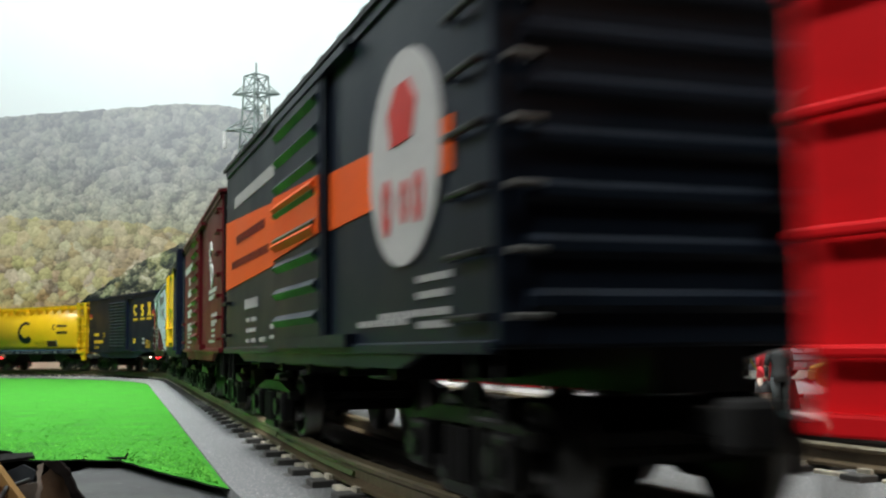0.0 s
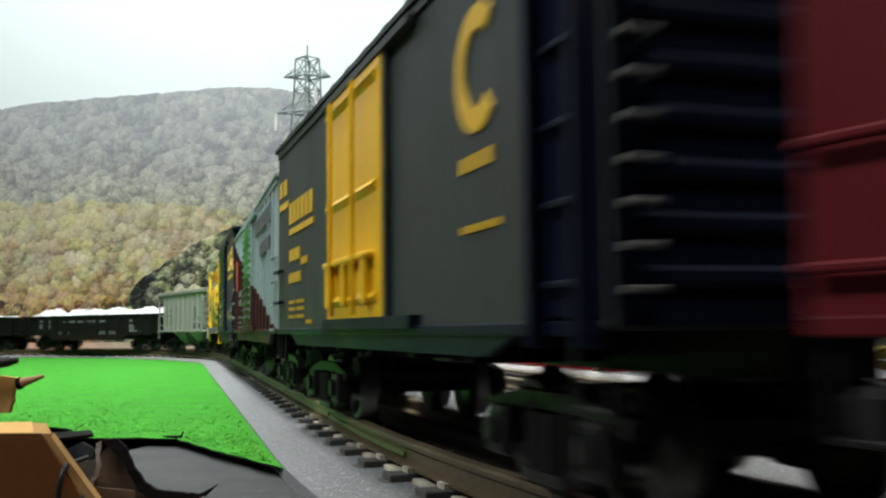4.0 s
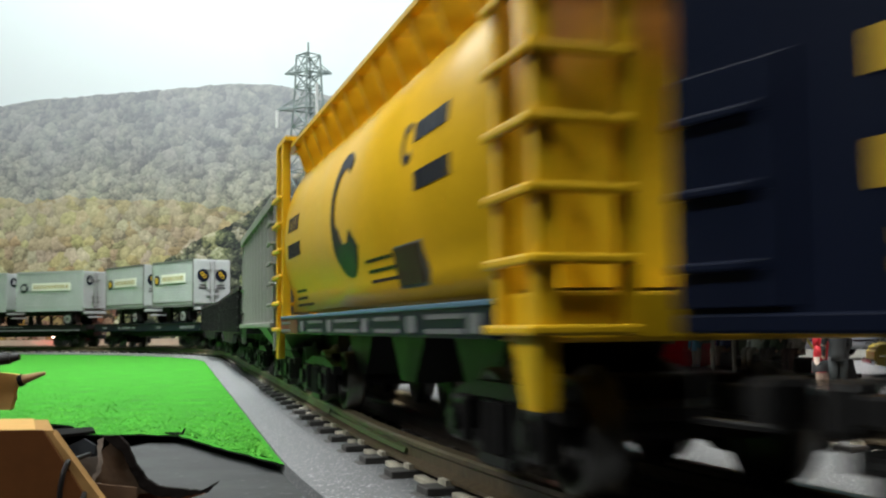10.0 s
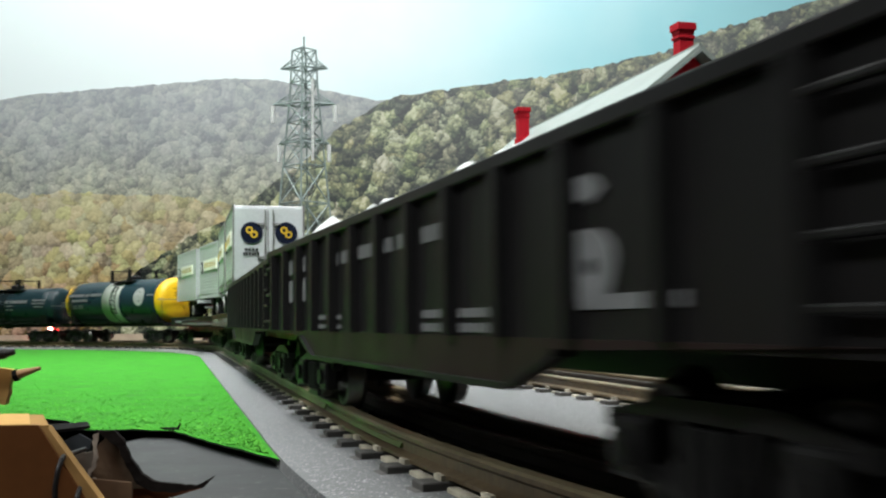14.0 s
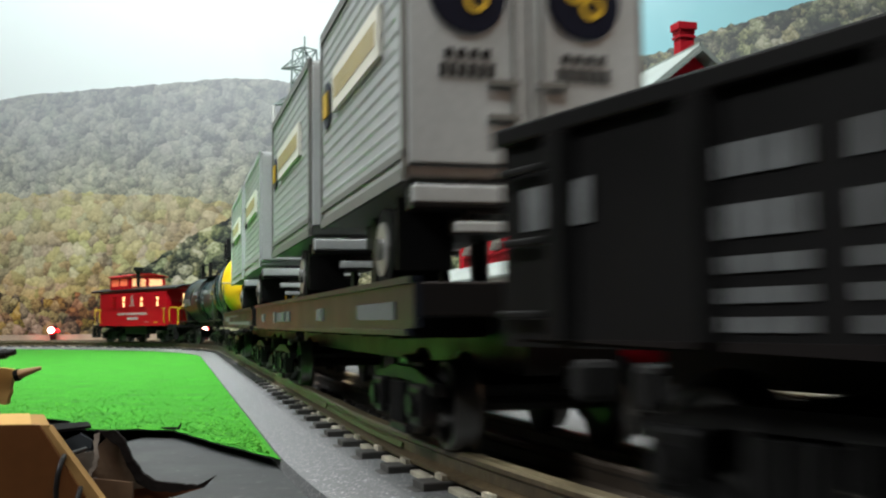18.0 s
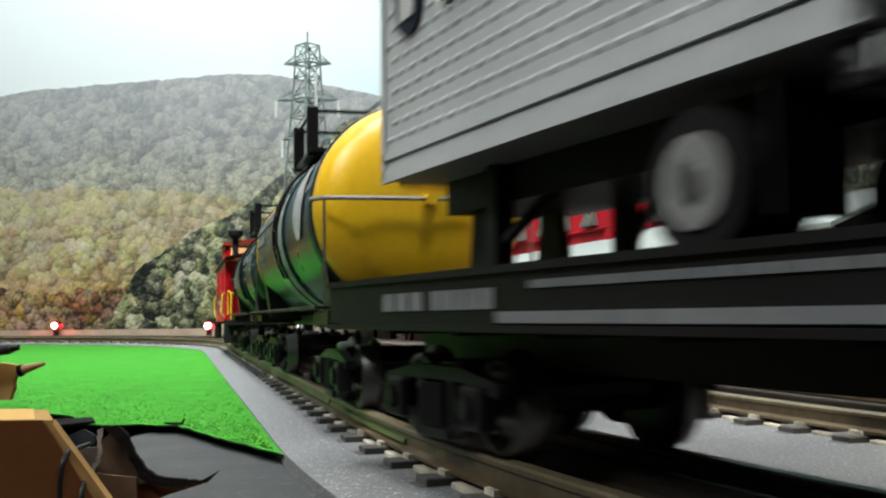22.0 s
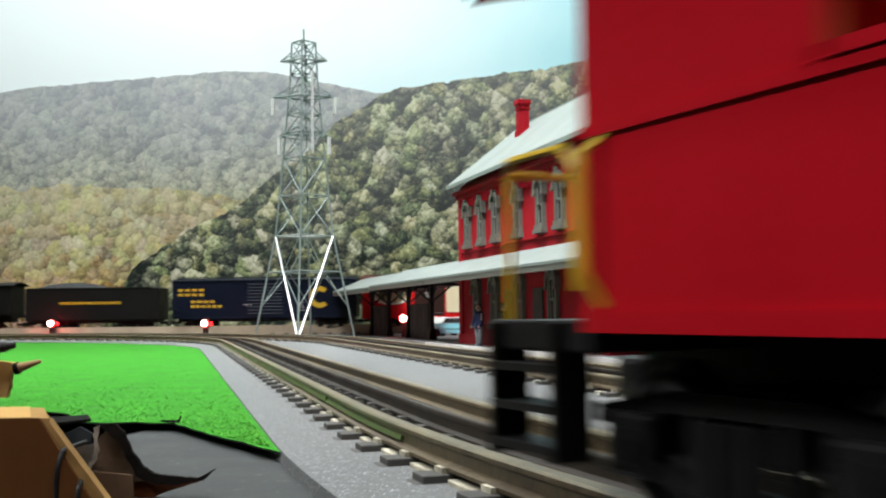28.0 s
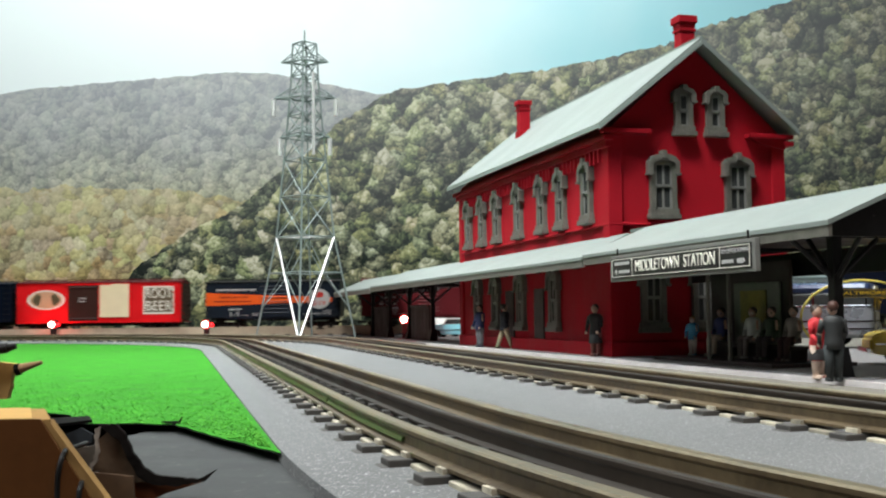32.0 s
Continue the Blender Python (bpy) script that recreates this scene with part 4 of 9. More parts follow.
# ---- signal lamps ----
def signal_lamp(x, y, z):
    ob = holder("signal_lamp", "small dwarf signal lamp glowing red", "signal lamp", pose(x, y, z), group="red signal lamps")
    g = -0.0362 - z
    bm = box(bmesh.new(), -0.004, 0.004, 0.001, 0.008, g, -0.006, 0.0004)
    box(bm, -0.0065, 0.0065, 0.0015, 0.008, -0.006, 0.0075, 0.0008)
    part("housing", bm, M_BLACK, ob)
    bm = bmesh.new()
    bmesh.ops.create_icosphere(bm, subdivisions=2, radius=0.0072, matrix=Matrix.Translation((-0.0008, 0.0040, 0)))
    part("lens", bm, M_LAMP, ob, "glowing red lamp lens", True)
    bm = bmesh.new()
    bmesh.ops.create_icosphere(bm, subdivisions=2, radius=0.0054, matrix=Matrix.Translation((-0.0008, -0.0034, 0)))
    part("lamp_core", bm, M_LAMPWHITE, ob, "white-hot lamp core", True)
    bm = bmesh.new()
    bmesh.ops.create_icosphere(bm, subdivisions=2, radius=0.0032, matrix=Matrix.Translation((0.0098, 0.0, -0.0008)))
    part("side_lens", bm, M_LAMP, ob, "small red side lens", True)
    glow = bpy.data.lights.new("red_glow", "POINT")
    glow.energy, glow.color, glow.shadow_soft_size = 0.060, (1.0, 0.02, 0.03), 0.004
    new("red_glow", glow).location = (x, y - 0.014, z + 0.001)


for spot in ((-0.668, 1.789, -0.0090), (-0.3855, 1.70, -0.0113), (-0.057, 1.55, -0.0062)):
    signal_lamp(*spot)


# ---- figures: plain model shapes ----
def figure(name, label, x, y, turn, height, coat, legs, skin=(0.5, 0.32, 0.24), hair=(0.05, 0.035, 0.03), stride=0.0, skirt=False, seated=False, z=0.0008):
    """A small painted figure as one plain mesh."""
    k = height / 0.0365
    bm = bmesh.new()
    idx = []

    def shade(start, i):
        bm.faces.ensure_lookup_table()
        for f in bm.faces[start:]:
            f.material_index = i
    n = 0
    hip = 0.0170 if not seated else 0.0125
    for sx in (-1, 1):
        fx = sx * stride * 0.006
        if seated:
            rod(bm, (sx * 0.0024, 0, hip), (sx * 0.0026, -0.0085, hip), 0.0023, 8, 0.0020)
            rod(bm, (sx * 0.0026, -0.0085, hip), (sx * 0.0026, -0.0095, 0.0015), 0.0019, 8, 0.0014)
            box(bm, sx * 0.0026 - 0.0014, sx * 0.0026 + 0.0014, -0.0130, -0.0080, 0, 0.0018, 0.0004)
        else:
            rod(bm, (sx * 0.0022, fx, 0.001), (sx * 0.0020, 0, hip), 0.0015, 8, 0.0025)
            box(bm, sx * 0.0022 - 0.0014, sx * 0.0022 + 0.0014, fx - 0.0034, fx + 0.0014, 0, 0.0020, 0.0005)
    shade(n, 1)
    n = len(bm.faces)
    lathe(bm, [(hip - 0.0020, 0.0041), (hip + 0.0015, 0.0040), (hip + 0.0055, 0.0034), (hip + 0.0100, 0.0045), (hip + 0.0130, 0.0040), (hip + 0.0140, 0.0016)], "z", 12)
    for v in bm.verts:
        if v.co.z > hip - 0.0072 and abs(v.co.x) > 0.0025 and v.co.z < hip + 0.0139:
            v.co.x *= 1.12
    for sx in (-1, 1):
        rod(bm, (sx * 0.0048, 0, hip + 0.0118), (sx * (0.0062 + stride * 0.003), -0.001 - stride * sx * 0.003, hip + 0.0055), 0.0016, 8, 0.0013)
        rod(bm, (sx * (0.0062 + stride * 0.003), -0.001 - stride * sx * 0.003, hip + 0.0055), (sx * 0.0050, -0.0040 - stride * sx * 0.003, hip + 0.0005), 0.0013, 8, 0.0010)
    shade(n, 0)
    n = len(bm.faces)
    if skirt:
        lathe(bm, [(hip - 0.0078, 0.0050), (hip - 0.0075, 0.0051), (hip - 0.0015, 0.0043)], "z", 12)
        shade(n, 4)
        n = len(bm.faces)
    bmesh.ops.create_icosphere(bm, subdivisions=2, radius=0.0028, matrix=Matrix.Translation((0, -0.0003, hip + 0.0170)) @ Matrix.Diagonal((0.86, 0.95, 1.12, 1)))
    rod(bm, (0, 0, hip + 0.0125), (0, 0, hip + 0.0160), 0.0012, 8)
    for sx in (-1, 1):
        bmesh.ops.create_icosphere(bm, subdivisions=1, radius=0.0012, matrix=Matrix.Translation((sx * 0.0050, -0.0046 - stride * sx * 0.003, hip)))
    shade(n, 2)
    n = len(bm.faces)
    bmesh.ops.create_icosphere(bm, subdivisions=2, radius=0.0029, matrix=Matrix.Translation((0, 0.0006, hip + 0.0181)) @ Matrix.Diagonal((0.9, 0.95, 0.95, 1)))
    shade(n, 3)
    for v in bm.verts:
        v.co *= k
    ob = part(name, bm, mat("figure_coat", coat, 0.7), None, label, True, (mat("figure_legs", legs, 0.7), mat("figure_skin", skin, 0.6), mat("figure_hair", hair, 0.7), mat("figure_skirt", (0.012, 0.011, 0.012), 0.7)))
    ob.matrix_world = ST @ pose(x, y, z, 0, 0, turn)
    return tagged(ob, category="figurine", group="platform figurines")


figure("figurine", "painted figurine in a dark suit, back turned", -0.0340, -0.3180, 165, 0.0375, (0.016, 0.018, 0.019), (0.010, 0.014, 0.015), hair=(0.06, 0.02, 0.012))
figure("figurine", "painted figurine in a red jacket and black skirt", -0.0290, -0.2985, 20, 0.0360, (0.45, 0.012, 0.02), (0.55, 0.42, 0.34), skirt=True)
figure("figurine", "painted figurine in a blue coat", -0.0125, 0.297, -70, 0.0430, (0.03, 0.04, 0.13), (0.25, 0.25, 0.27))
figure("figurine", "striding painted figurine in dark jacket and cream trousers", -0.0085, 0.2310, 85, 0.0430, (0.012, 0.013, 0.02), (0.42, 0.35, 0.22), stride=1.0)
figure("figurine", "painted figurine in dark clothes beside the wall", -0.008, 0.0150, -60, 0.0400, (0.015, 0.012, 0.013), (0.25, 0.10, 0.08), skirt=True)
figure("figurine", "small child figurine in a pale blue coat", 0.0300, -0.0700, -60, 0.0275, (0.09, 0.34, 0.60), (0.6, 0.52, 0.48), hair=(0.25, 0.13, 0.05), z=0.0036)
figure("figurine", "seated figurine in navy clothes and hat", 0.0420, -0.0900, -80, 0.0375, (0.03, 0.04, 0.14), (0.5, 0.4, 0.32), seated=True, z=0.0036)
figure("figurine", "seated figurine leaning forward in a pale shirt", 0.0400, -0.1330, -80, 0.0375, (0.62, 0.66, 0.62), (0.30, 0.27, 0.24), seated=True, z=0.0036)
figure("figurine", "seated figurine in a dark green jacket", 0.0400, -0.1550, -80, 0.0375, (0.06, 0.10, 0.06), (0.10, 0.09, 0.09), seated=True, z=0.0036)
figure("figurine", "seated figurine in a grey jacket", 0.0400, -0.1790, -80, 0.0375, (0.30, 0.28, 0.25), (0.10, 0.06, 0.06), seated=True, z=0.0036)


# ---- parked model vehicles ----
def saloon(name, label, m, paint, roof, length=0.105):
    ob = holder(name, label, "car", m)
    L, w = length, 0.019
    side = [(-L / 2, 0.008), (-L / 2, 0.017), (-L * 0.44, 0.0205), (-L * 0.17, 0.0215), (L * 0.22, 0.0215), (L * 0.47, 0.0195), (L / 2, 0.016), (L / 2, 0.008), (L * 0.42, 0.0060), (-L * 0.42, 0.0060)]
    bm = prism(bmesh.new(), side, "y", -w, w)
    bmesh.ops.bevel(bm, geom=bm.edges[:], offset=0.0016, segments=2, affect="EDGES")
    part("body", bm, paint, ob, smooth=False)
    bm = prism(bmesh.new(), [(-L * 0.24, 0.021), (-L * 0.17, 0.0308), (L * 0.07, 0.0312), (L * 0.19, 0.021)], "y", -w * 0.82, w * 0.82)
    bmesh.ops.bevel(bm, geom=bm.edges[:], offset=0.0012, segments=2, affect="EDGES")
    part("roof", bm, roof, ob)
    for sy in (-1, 1):
        bm = prism(bmesh.new(), [(-L * 0.20, 0.0222), (-L * 0.155, 0.0290), (L * 0.055, 0.0292), (L * 0.145, 0.0222)], "y", sy * w * 0.825 - 0.0002, sy * w * 0.825 + 0.0002)
        part("side_window", bm, M_GLASS, ob)
        part("chrome_strip", box(bmesh.new(), -L * 0.47, L * 0.47, sy * w - 0.0006, sy * w + 0.0006, 0.0125, 0.0136), M_CHROME, ob)
    for x in (-L / 2 - 0.001, L / 2 + 0.001):
        part("bumper", box(bmesh.new(), x - 0.0014, x + 0.0014, -w * 0.98, w * 0.98, 0.0075, 0.0110, 0.0008), M_CHROME, ob)
    for sx in (-0.30, 0.31):
        for sy in (-1, 1):
            wh = part("wheel", rod(bmesh.new(), (L * sx, sy * (w - 0.004), 0.0068), (L * sx, sy * (w + 0.0008), 0.0068), 0.0068, 20), M_TYRE, ob)
            part("hub_cap", rod(bmesh.new(), (L * sx, sy * (w + 0.0006), 0.0068), (L * sx, sy * (w + 0.0016), 0.0068), 0.0036, 14), M_CHROME, wh)
    for sy in (-1, 1):
        part("headlight", rod(bmesh.new(), (L / 2 - 0.0005, sy * w * 0.7, 0.0150), (L / 2 + 0.0012, sy * w * 0.7, 0.0150), 0.0022, 12), M_CREAM, ob)
    return ob


M_CYAN = mat("pale_blue_paint", (0.25, 0.66, 0.76), 0.25, vary=0.05, coat=0.4)
M_PALE = mat("white_car_roof", (0.6, 0.62, 0.6), 0.3, vary=0.05)
M_TAXI = mat("yellow_car_paint", (0.62, 0.44, 0.04), 0.3, vary=0.06, coat=0.3)
M_NAVY = mat("navy_paint", (0.03, 0.05, 0.13), 0.3, vary=0.08, coat=0.3)
saloon("parked_car", "pale blue model car with white roof behind the station", ST @ pose(0.112, 0.780, -0.0012, 0, 0, -28), M_CYAN, M_PALE)
saloon("parked_car", "white model car parked behind the canopy", ST @ pose(0.10, 0.87, -0.0012, 0, 0, 100), M_PALE, M_PALE)
saloon("parked_car", "yellow model car with chrome bumper", ST @ pose(0.126, -0.215, 0.0008, 0, 0, -30), M_TAXI, M_TAXI, 0.098)


def coach():
    ob = holder("motor_coach", "silver and blue model motor coach with chrome trim", "bus", ST @ pose(0.243, 0.158, 0.0008, 0, 0, -45))
    L, w, h = 0.20, 0.026, 0.060
    bm = box(bmesh.new(), -L / 2, L / 2, -w, w, 0.008, 0.040, 0.004)
    part("body", bm, mat("silver_coach", (0.38, 0.40, 0.44), 0.3, 0.6, vary=0.1), ob)
    part("roof", box(bmesh.new(), -L / 2 + 0.002, L / 2 - 0.002, -w + 0.001, w - 0.001, 0.0495, h, 0.005), M_NAVY, ob, "blue coach roof")
    part("window_band", box(bmesh.new(), -L / 2 + 0.001, L / 2 - 0.0005, -w + 0.0004, w - 0.0004, 0.0385, 0.0505, 0.002), M_GLASS, ob)
    bm = bmesh.new()
    for i in range(9):
        x = -L / 2 + 0.006 + i * 0.0235
        box(bm, x - 0.001, x + 0.001, -w - 0.0004, w + 0.0004, 0.0385, 0.0505)
    part("window_post", bm, M_CHROME, ob)
    for z in (0.016, 0.023, 0.037):
        part("chrome_strip", box(bmesh.new(), -L / 2 - 0.0006, L / 2 + 0.0006, -w - 0.0006, w + 0.0006, z, z + 0.0012), M_CHROME, ob)
    part("destination_board", box(bmesh.new(), L / 2 - 0.001, L / 2 + 0.0008, -0.010, 0.010, 0.051, 0.0565), M_CREAM, ob)
    for sy in (-1, 1):
        part("windscreen", box(bmesh.new(), L / 2 - 0.001, L / 2 + 0.0006, sy * 0.012 - 0.0105, sy * 0.012 + 0.0105, 0.032, 0.050, 0.001), M_GLASS, ob)
        part("headlight", rod(bmesh.new(), (L / 2 - 0.001, sy * 0.018, 0.018), (L / 2 + 0.0015, sy * 0.018, 0.018), 0.0032, 14), M_CREAM, ob)
        for x in (-0.06, 0.065):
            wh = part("wheel", rod(bmesh.new(), (x, sy * (w - 0.006), 0.009), (x, sy * (w + 0.0006), 0.009), 0.009, 20), M_TYRE, ob)
            part("hub_cap", rod(bmesh.new(), (x, sy * w, 0.009), (x, sy * (w + 0.0014), 0.009), 0.0045, 14), M_CHROME, wh)
    part("bumper", box(bmesh.new(), L / 2, L / 2 + 0.003, -w, w, 0.009, 0.013, 0.001), M_CHROME, ob)


coach()


def arch_sign():
    """A standing yellow hoop with a lettered black strip across its upper part."""
    ob = holder("arch_sign", "yellow hoop sign with a black lettered strip", "sign", ST @ pose(0.2750, 0.0580, 0.0008, 0, 0, -16))
    bm = bmesh.new()
    pts = [(0.0560 * math.cos(a), 0, 0.0270 + 0.0340 * math.sin(a)) for a in [math.pi * (i / 28) * 1.40 - 0.20 * math.pi for i in range(29)]]
    wire(bm, pts, 0.0011, 6)
    part("hoop", bm, mat("yellow_hoop", (0.62, 0.52, 0.10), 0.5, vary=0.08), ob, "thin yellow hoop")
    part("name_strip", box(bmesh.new(), -0.0250, 0.0250, -0.0014, 0.0010, 0.0452, 0.0530, 0.0003), M_SIGN, ob)
    for z in (0.0456, 0.0526):
        part("edge_line", box(bmesh.new(), -0.0245, 0.0245, -0.0016, -0.0012, z - 0.0001, z + 0.0001), M_YELLOW, ob)
    t = lettering("BALTIMORE", 0.0046, M_YELLOW, ob, pose(0, -0.0016, 0.0491, 90, 0, 0))
    xs = [v.co.x for v in t.data.vertices]
    k = 0.043 / (max(xs) - min(xs))
    for v in t.data.vertices:
        v.co.x *= k
    for x in (-0.0450, 0.0450):
        part("post", rod(bmesh.new(), (x, 0, 0), (x, 0, 0.012), 0.0010), M_BLACK, ob)


arch_sign()


# ---- cardboard, torn paper and leads at the table's near corner ----
def clutter():
    # shade on the front wall and light on the flaps are in these colours
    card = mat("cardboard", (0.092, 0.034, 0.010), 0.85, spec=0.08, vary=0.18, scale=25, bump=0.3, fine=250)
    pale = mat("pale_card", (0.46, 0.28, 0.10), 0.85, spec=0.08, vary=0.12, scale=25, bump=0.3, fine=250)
    ob = holder("cardboard_box", "torn brown cardboard box at the mat's edge", "cardboard box", pose(0, 0, 0))
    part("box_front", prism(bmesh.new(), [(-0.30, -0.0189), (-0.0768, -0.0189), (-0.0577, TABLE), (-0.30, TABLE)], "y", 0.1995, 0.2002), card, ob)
    part("cut_edge", prism(bmesh.new(), [(-0.0775, -0.0192), (-0.0754, -0.0192), (-0.0539, TABLE), (-0.0584, TABLE)], "y", 0.2003, 0.2030), mat("cut_card", (0.30, 0.18, 0.07), 0.85, spec=0.08, vary=0.2, scale=60), ob, "pale cut edge of the cardboard")
    part("flap", prism(bmesh.new(), [(-0.34, 0.2004), (-0.0785, 0.2004), (-0.0885, 0.2250), (-0.34, 0.2250)], "z", -0.0194, -0.0188), pale, ob, "open cardboard flap in a lit tone")
    part("inner_flap", prism(bmesh.new(), [(-0.0784, 0.2004), (-0.0750, 0.2004), (-0.0853, 0.2245), (-0.0884, 0.2245)], "z", -0.0195, -0.0190), mat("tan_card", (0.27, 0.16, 0.06), 0.85, spec=0.08, vary=0.15, scale=40), ob, "tan inner flap")
    tear = [(-0.30, -0.0190), (-0.1042, -0.0188)] + [(-0.1038 + 0.0016 * u + 0.0006 * noise.noise((u * 5, 2, 0)), -0.0184 + 0.0079 * u) for u in [k / 9 for k in range(10)]] + [(-0.1060, -0.0100), (-0.30, -0.0094)]
    part("upright_flap", prism(bmesh.new(), tear, "y", 0.2500, 0.2520), pale, ob, "upright flap with torn end, in a lit tone")
    stick = holder("paper_spill", "rolled brown paper spill resting on the flap", "paper roll", pose(0, 0, 0))
    part("roll", rod(bmesh.new(), (-0.1012, 0.2485, -0.0118), (-0.0952, 0.2485, -0.0101), 0.0013, 12, 0.0004), mat("brown_paper", (0.26, 0.15, 0.07), 0.8, vary=0.2, scale=60), stick)
    part("open_end", rod(bmesh.new(), (-0.1014, 0.2485, -0.0119), (-0.1003, 0.2485, -0.0116), 0.0014, 12), M_TORN, stick)
    plug = holder("black_connector", "black plastic plug on the cardboard flap", "plug", pose(0, 0, 0))
    bm = rod(bmesh.new(), (-0.124, 0.2475, -0.0085), (-0.1030, 0.2475, -0.0066), 0.0020, 14, 0.0012)
    rod(bm, (-0.1032, 0.2475, -0.0066), (-0.1010, 0.2475, -0.0062), 0.0010, 12, 0.0007)
    part("plug_body", bm, M_BLACK, plug)
    part("cord", wire(bmesh.new(), [(-0.124, 0.2475, -0.0085), (-0.150, 0.2475, -0.0098), (-0.19, 0.249, -0.0100), (-0.25, 0.2505, -0.0094)], 0.0009), M_BLACK, plug)
    # grey board that lies beside the mat, with a black underlay
    ob = holder("grey_board", "grey speckled sheet lying beside the grass mat", "board", pose(0, 0, 0))
    rim = [(-0.30, 0.25), (-0.1060, 0.3106), (-0.1035, 0.3318), (-0.0995, 0.3520), (-0.0955, 0.3570), (-0.0865, 0.3532), (-0.0684, 0.3325), (-0.0505, 0.3180), (-0.0412, 0.2960), (-0.0372, 0.2603), (-0.0263, 0.2163), (-0.02, 0.15), (-0.30, 0.15)]
    part("sheet", prism(bmesh.new(), rim[::-1], "z", TABLE, -0.0378), M_SHEET, ob)
    part("underlay", prism(bmesh.new(), [(-0.30, 0.30), (-0.10, 0.3580), (-0.053, 0.312), (-0.06, 0.345), (-0.12, 0.45), (-0.30, 0.45)][::-1], "z", TABLE, -0.0425), M_TORN, ob, "black underlay below the mat")
    # torn card standing by the box, with a thick dark torn edge that runs out into a point
    ob = holder("torn_card", "torn brown card with a ragged dark edge", "card scrap", pose(0, 0, 0))

    def ragged(pts, amp, step=0.0007, seed=0.0):
        out = []
        for p, q in zip(pts, pts[1:] + pts[:1]):
            p, q = Vector(p), Vector(q)
            n = max(1, int((q - p).length / step))
            for i in range(n):
                c = p.lerp(q, i / n)
                out.append((c.x + amp * noise.noise((c.x * 900, c.y * 900, seed)), c.y + amp * noise.noise((c.x * 900, c.y * 900, seed + 9))))
        return out
    tan = mat("torn_brown_card", (0.085, 0.055, 0.036), 0.85, spec=0.08, vary=0.35, scale=90, bump=0.5, fine=500)
    rust = mat("rusty_card_back", (0.10, 0.030, 0.011), 0.85, spec=0.08, vary=0.3, scale=70, bump=0.4)
    core = mat("pale_card_core", (0.26, 0.22, 0.19), 0.9, spec=0.08, vary=0.45, scale=260, bump=0.6)
    black = mat("charred_edge", (0.009, 0.007, 0.0065), 0.9, spec=0.05, vary=0.4, scale=120, bump=0.8, fine=500)
    sheet = [(-0.0740, -0.0335), (-0.0731, -0.0257), (-0.0704, -0.0231), (-0.0681, -0.0246), (-0.0663, -0.0283), (-0.0643, -0.0314), (-0.0610, -0.0342), (-0.0657, -0.0345)]
    part("card_sheet", prism(bmesh.new(), ragged(sheet, 0.0002), "y", 0.2215, 0.2221), tan, ob)
    edge = [(-0.0724, -0.0221), (-0.0687, -0.0221), (-0.0669, -0.0239), (-0.0652, -0.0280), (-0.0629, -0.0310), (-0.0605, -0.0327), (-0.0562, -0.0332), (-0.0517, -0.0337), (-0.0475, -0.0317), (-0.0502, -0.0340), (-0.0557, -0.0351), (-0.0608, -0.0347), (-0.0640, -0.0331), (-0.0661, -0.0296), (-0.0679, -0.0256), (-0.0704, -0.0239)]
    part("torn_edge", prism(bmesh.new(), ragged(edge, 0.0003), "y", 0.2200, 0.2214), black, ob, "ragged black torn edge")
    part("card_back", prism(bmesh.new(), [(-0.0656, -0.0333), (-0.0610, -0.0345), (-0.0558, -0.0350), (-0.0512, -0.0346), (-0.0587, -0.0368), (-0.0650, -0.0395)], "y", 0.2222, 0.2228), rust, ob, "rusty brown underside of the card")
    part("lower_flap", prism(bmesh.new(), [(-0.0755, -0.0305), (-0.0713, -0.0313), (-0.0635, -0.0321), (-0.0631, -0.0395), (-0.0715, -0.0395)], "y", 0.2150, 0.2156), mat("lower_card", (0.075, 0.038, 0.016), 0.85, vary=0.3, scale=60), ob)
    part("card_side", prism(bmesh.new(), ragged([(-0.0785, -0.0272), (-0.0739, -0.0266), (-0.0727, -0.0255), (-0.0725, -0.0340), (-0.0765, -0.0345)], 0.0004, seed=4), "y", 0.2222, 0.2228), mat("grey_card", (0.10, 0.077, 0.060), 0.85, vary=0.4, scale=120, bump=0.5), ob)
    for k, pts in enumerate(([(-0.0729, -0.0228), (-0.0719, -0.0224), (-0.0722, -0.0255), (-0.0718, -0.0284), (-0.0734, -0.0312), (-0.0742, -0.0318), (-0.0728, -0.0277)],
                             [(-0.0734, -0.0312), (-0.0740, -0.0325), (-0.0760, -0.0334), (-0.0782, -0.0336), (-0.0785, -0.0322), (-0.0752, -0.0318)],
                             [(-0.0786, -0.0330), (-0.0774, -0.0334), (-0.0776, -0.0306), (-0.0788, -0.0312)])):
        part("torn_fibre", prism(bmesh.new(), ragged(pts, 0.0006, 0.0004, k), "y", 0.2194 - 0.0003 * k, 0.2198 - 0.0003 * k), core, ob, "pale torn card core")
    part("frayed_end", prism(bmesh.new(), ragged([(-0.0775, -0.0318), (-0.0760, -0.0316), (-0.0758, -0.0326), (-0.0772, -0.0328)], 0.0003), "y", 0.2182, 0.2186), black, ob)
    strip = holder("black_scrap", "black torn scrap below the grass mat", "paper scrap", pose(0, 0, 0))
    bm = bmesh.new()
    pts = [(-0.0905, 0.226), (-0.0850, 0.2255), (-0.0790, 0.236), (-0.0830, 0.246), (-0.0920, 0.240)]
    part("scrap", prism(bm, pts, "z", -0.0232, -0.0226), M_TORN, strip)
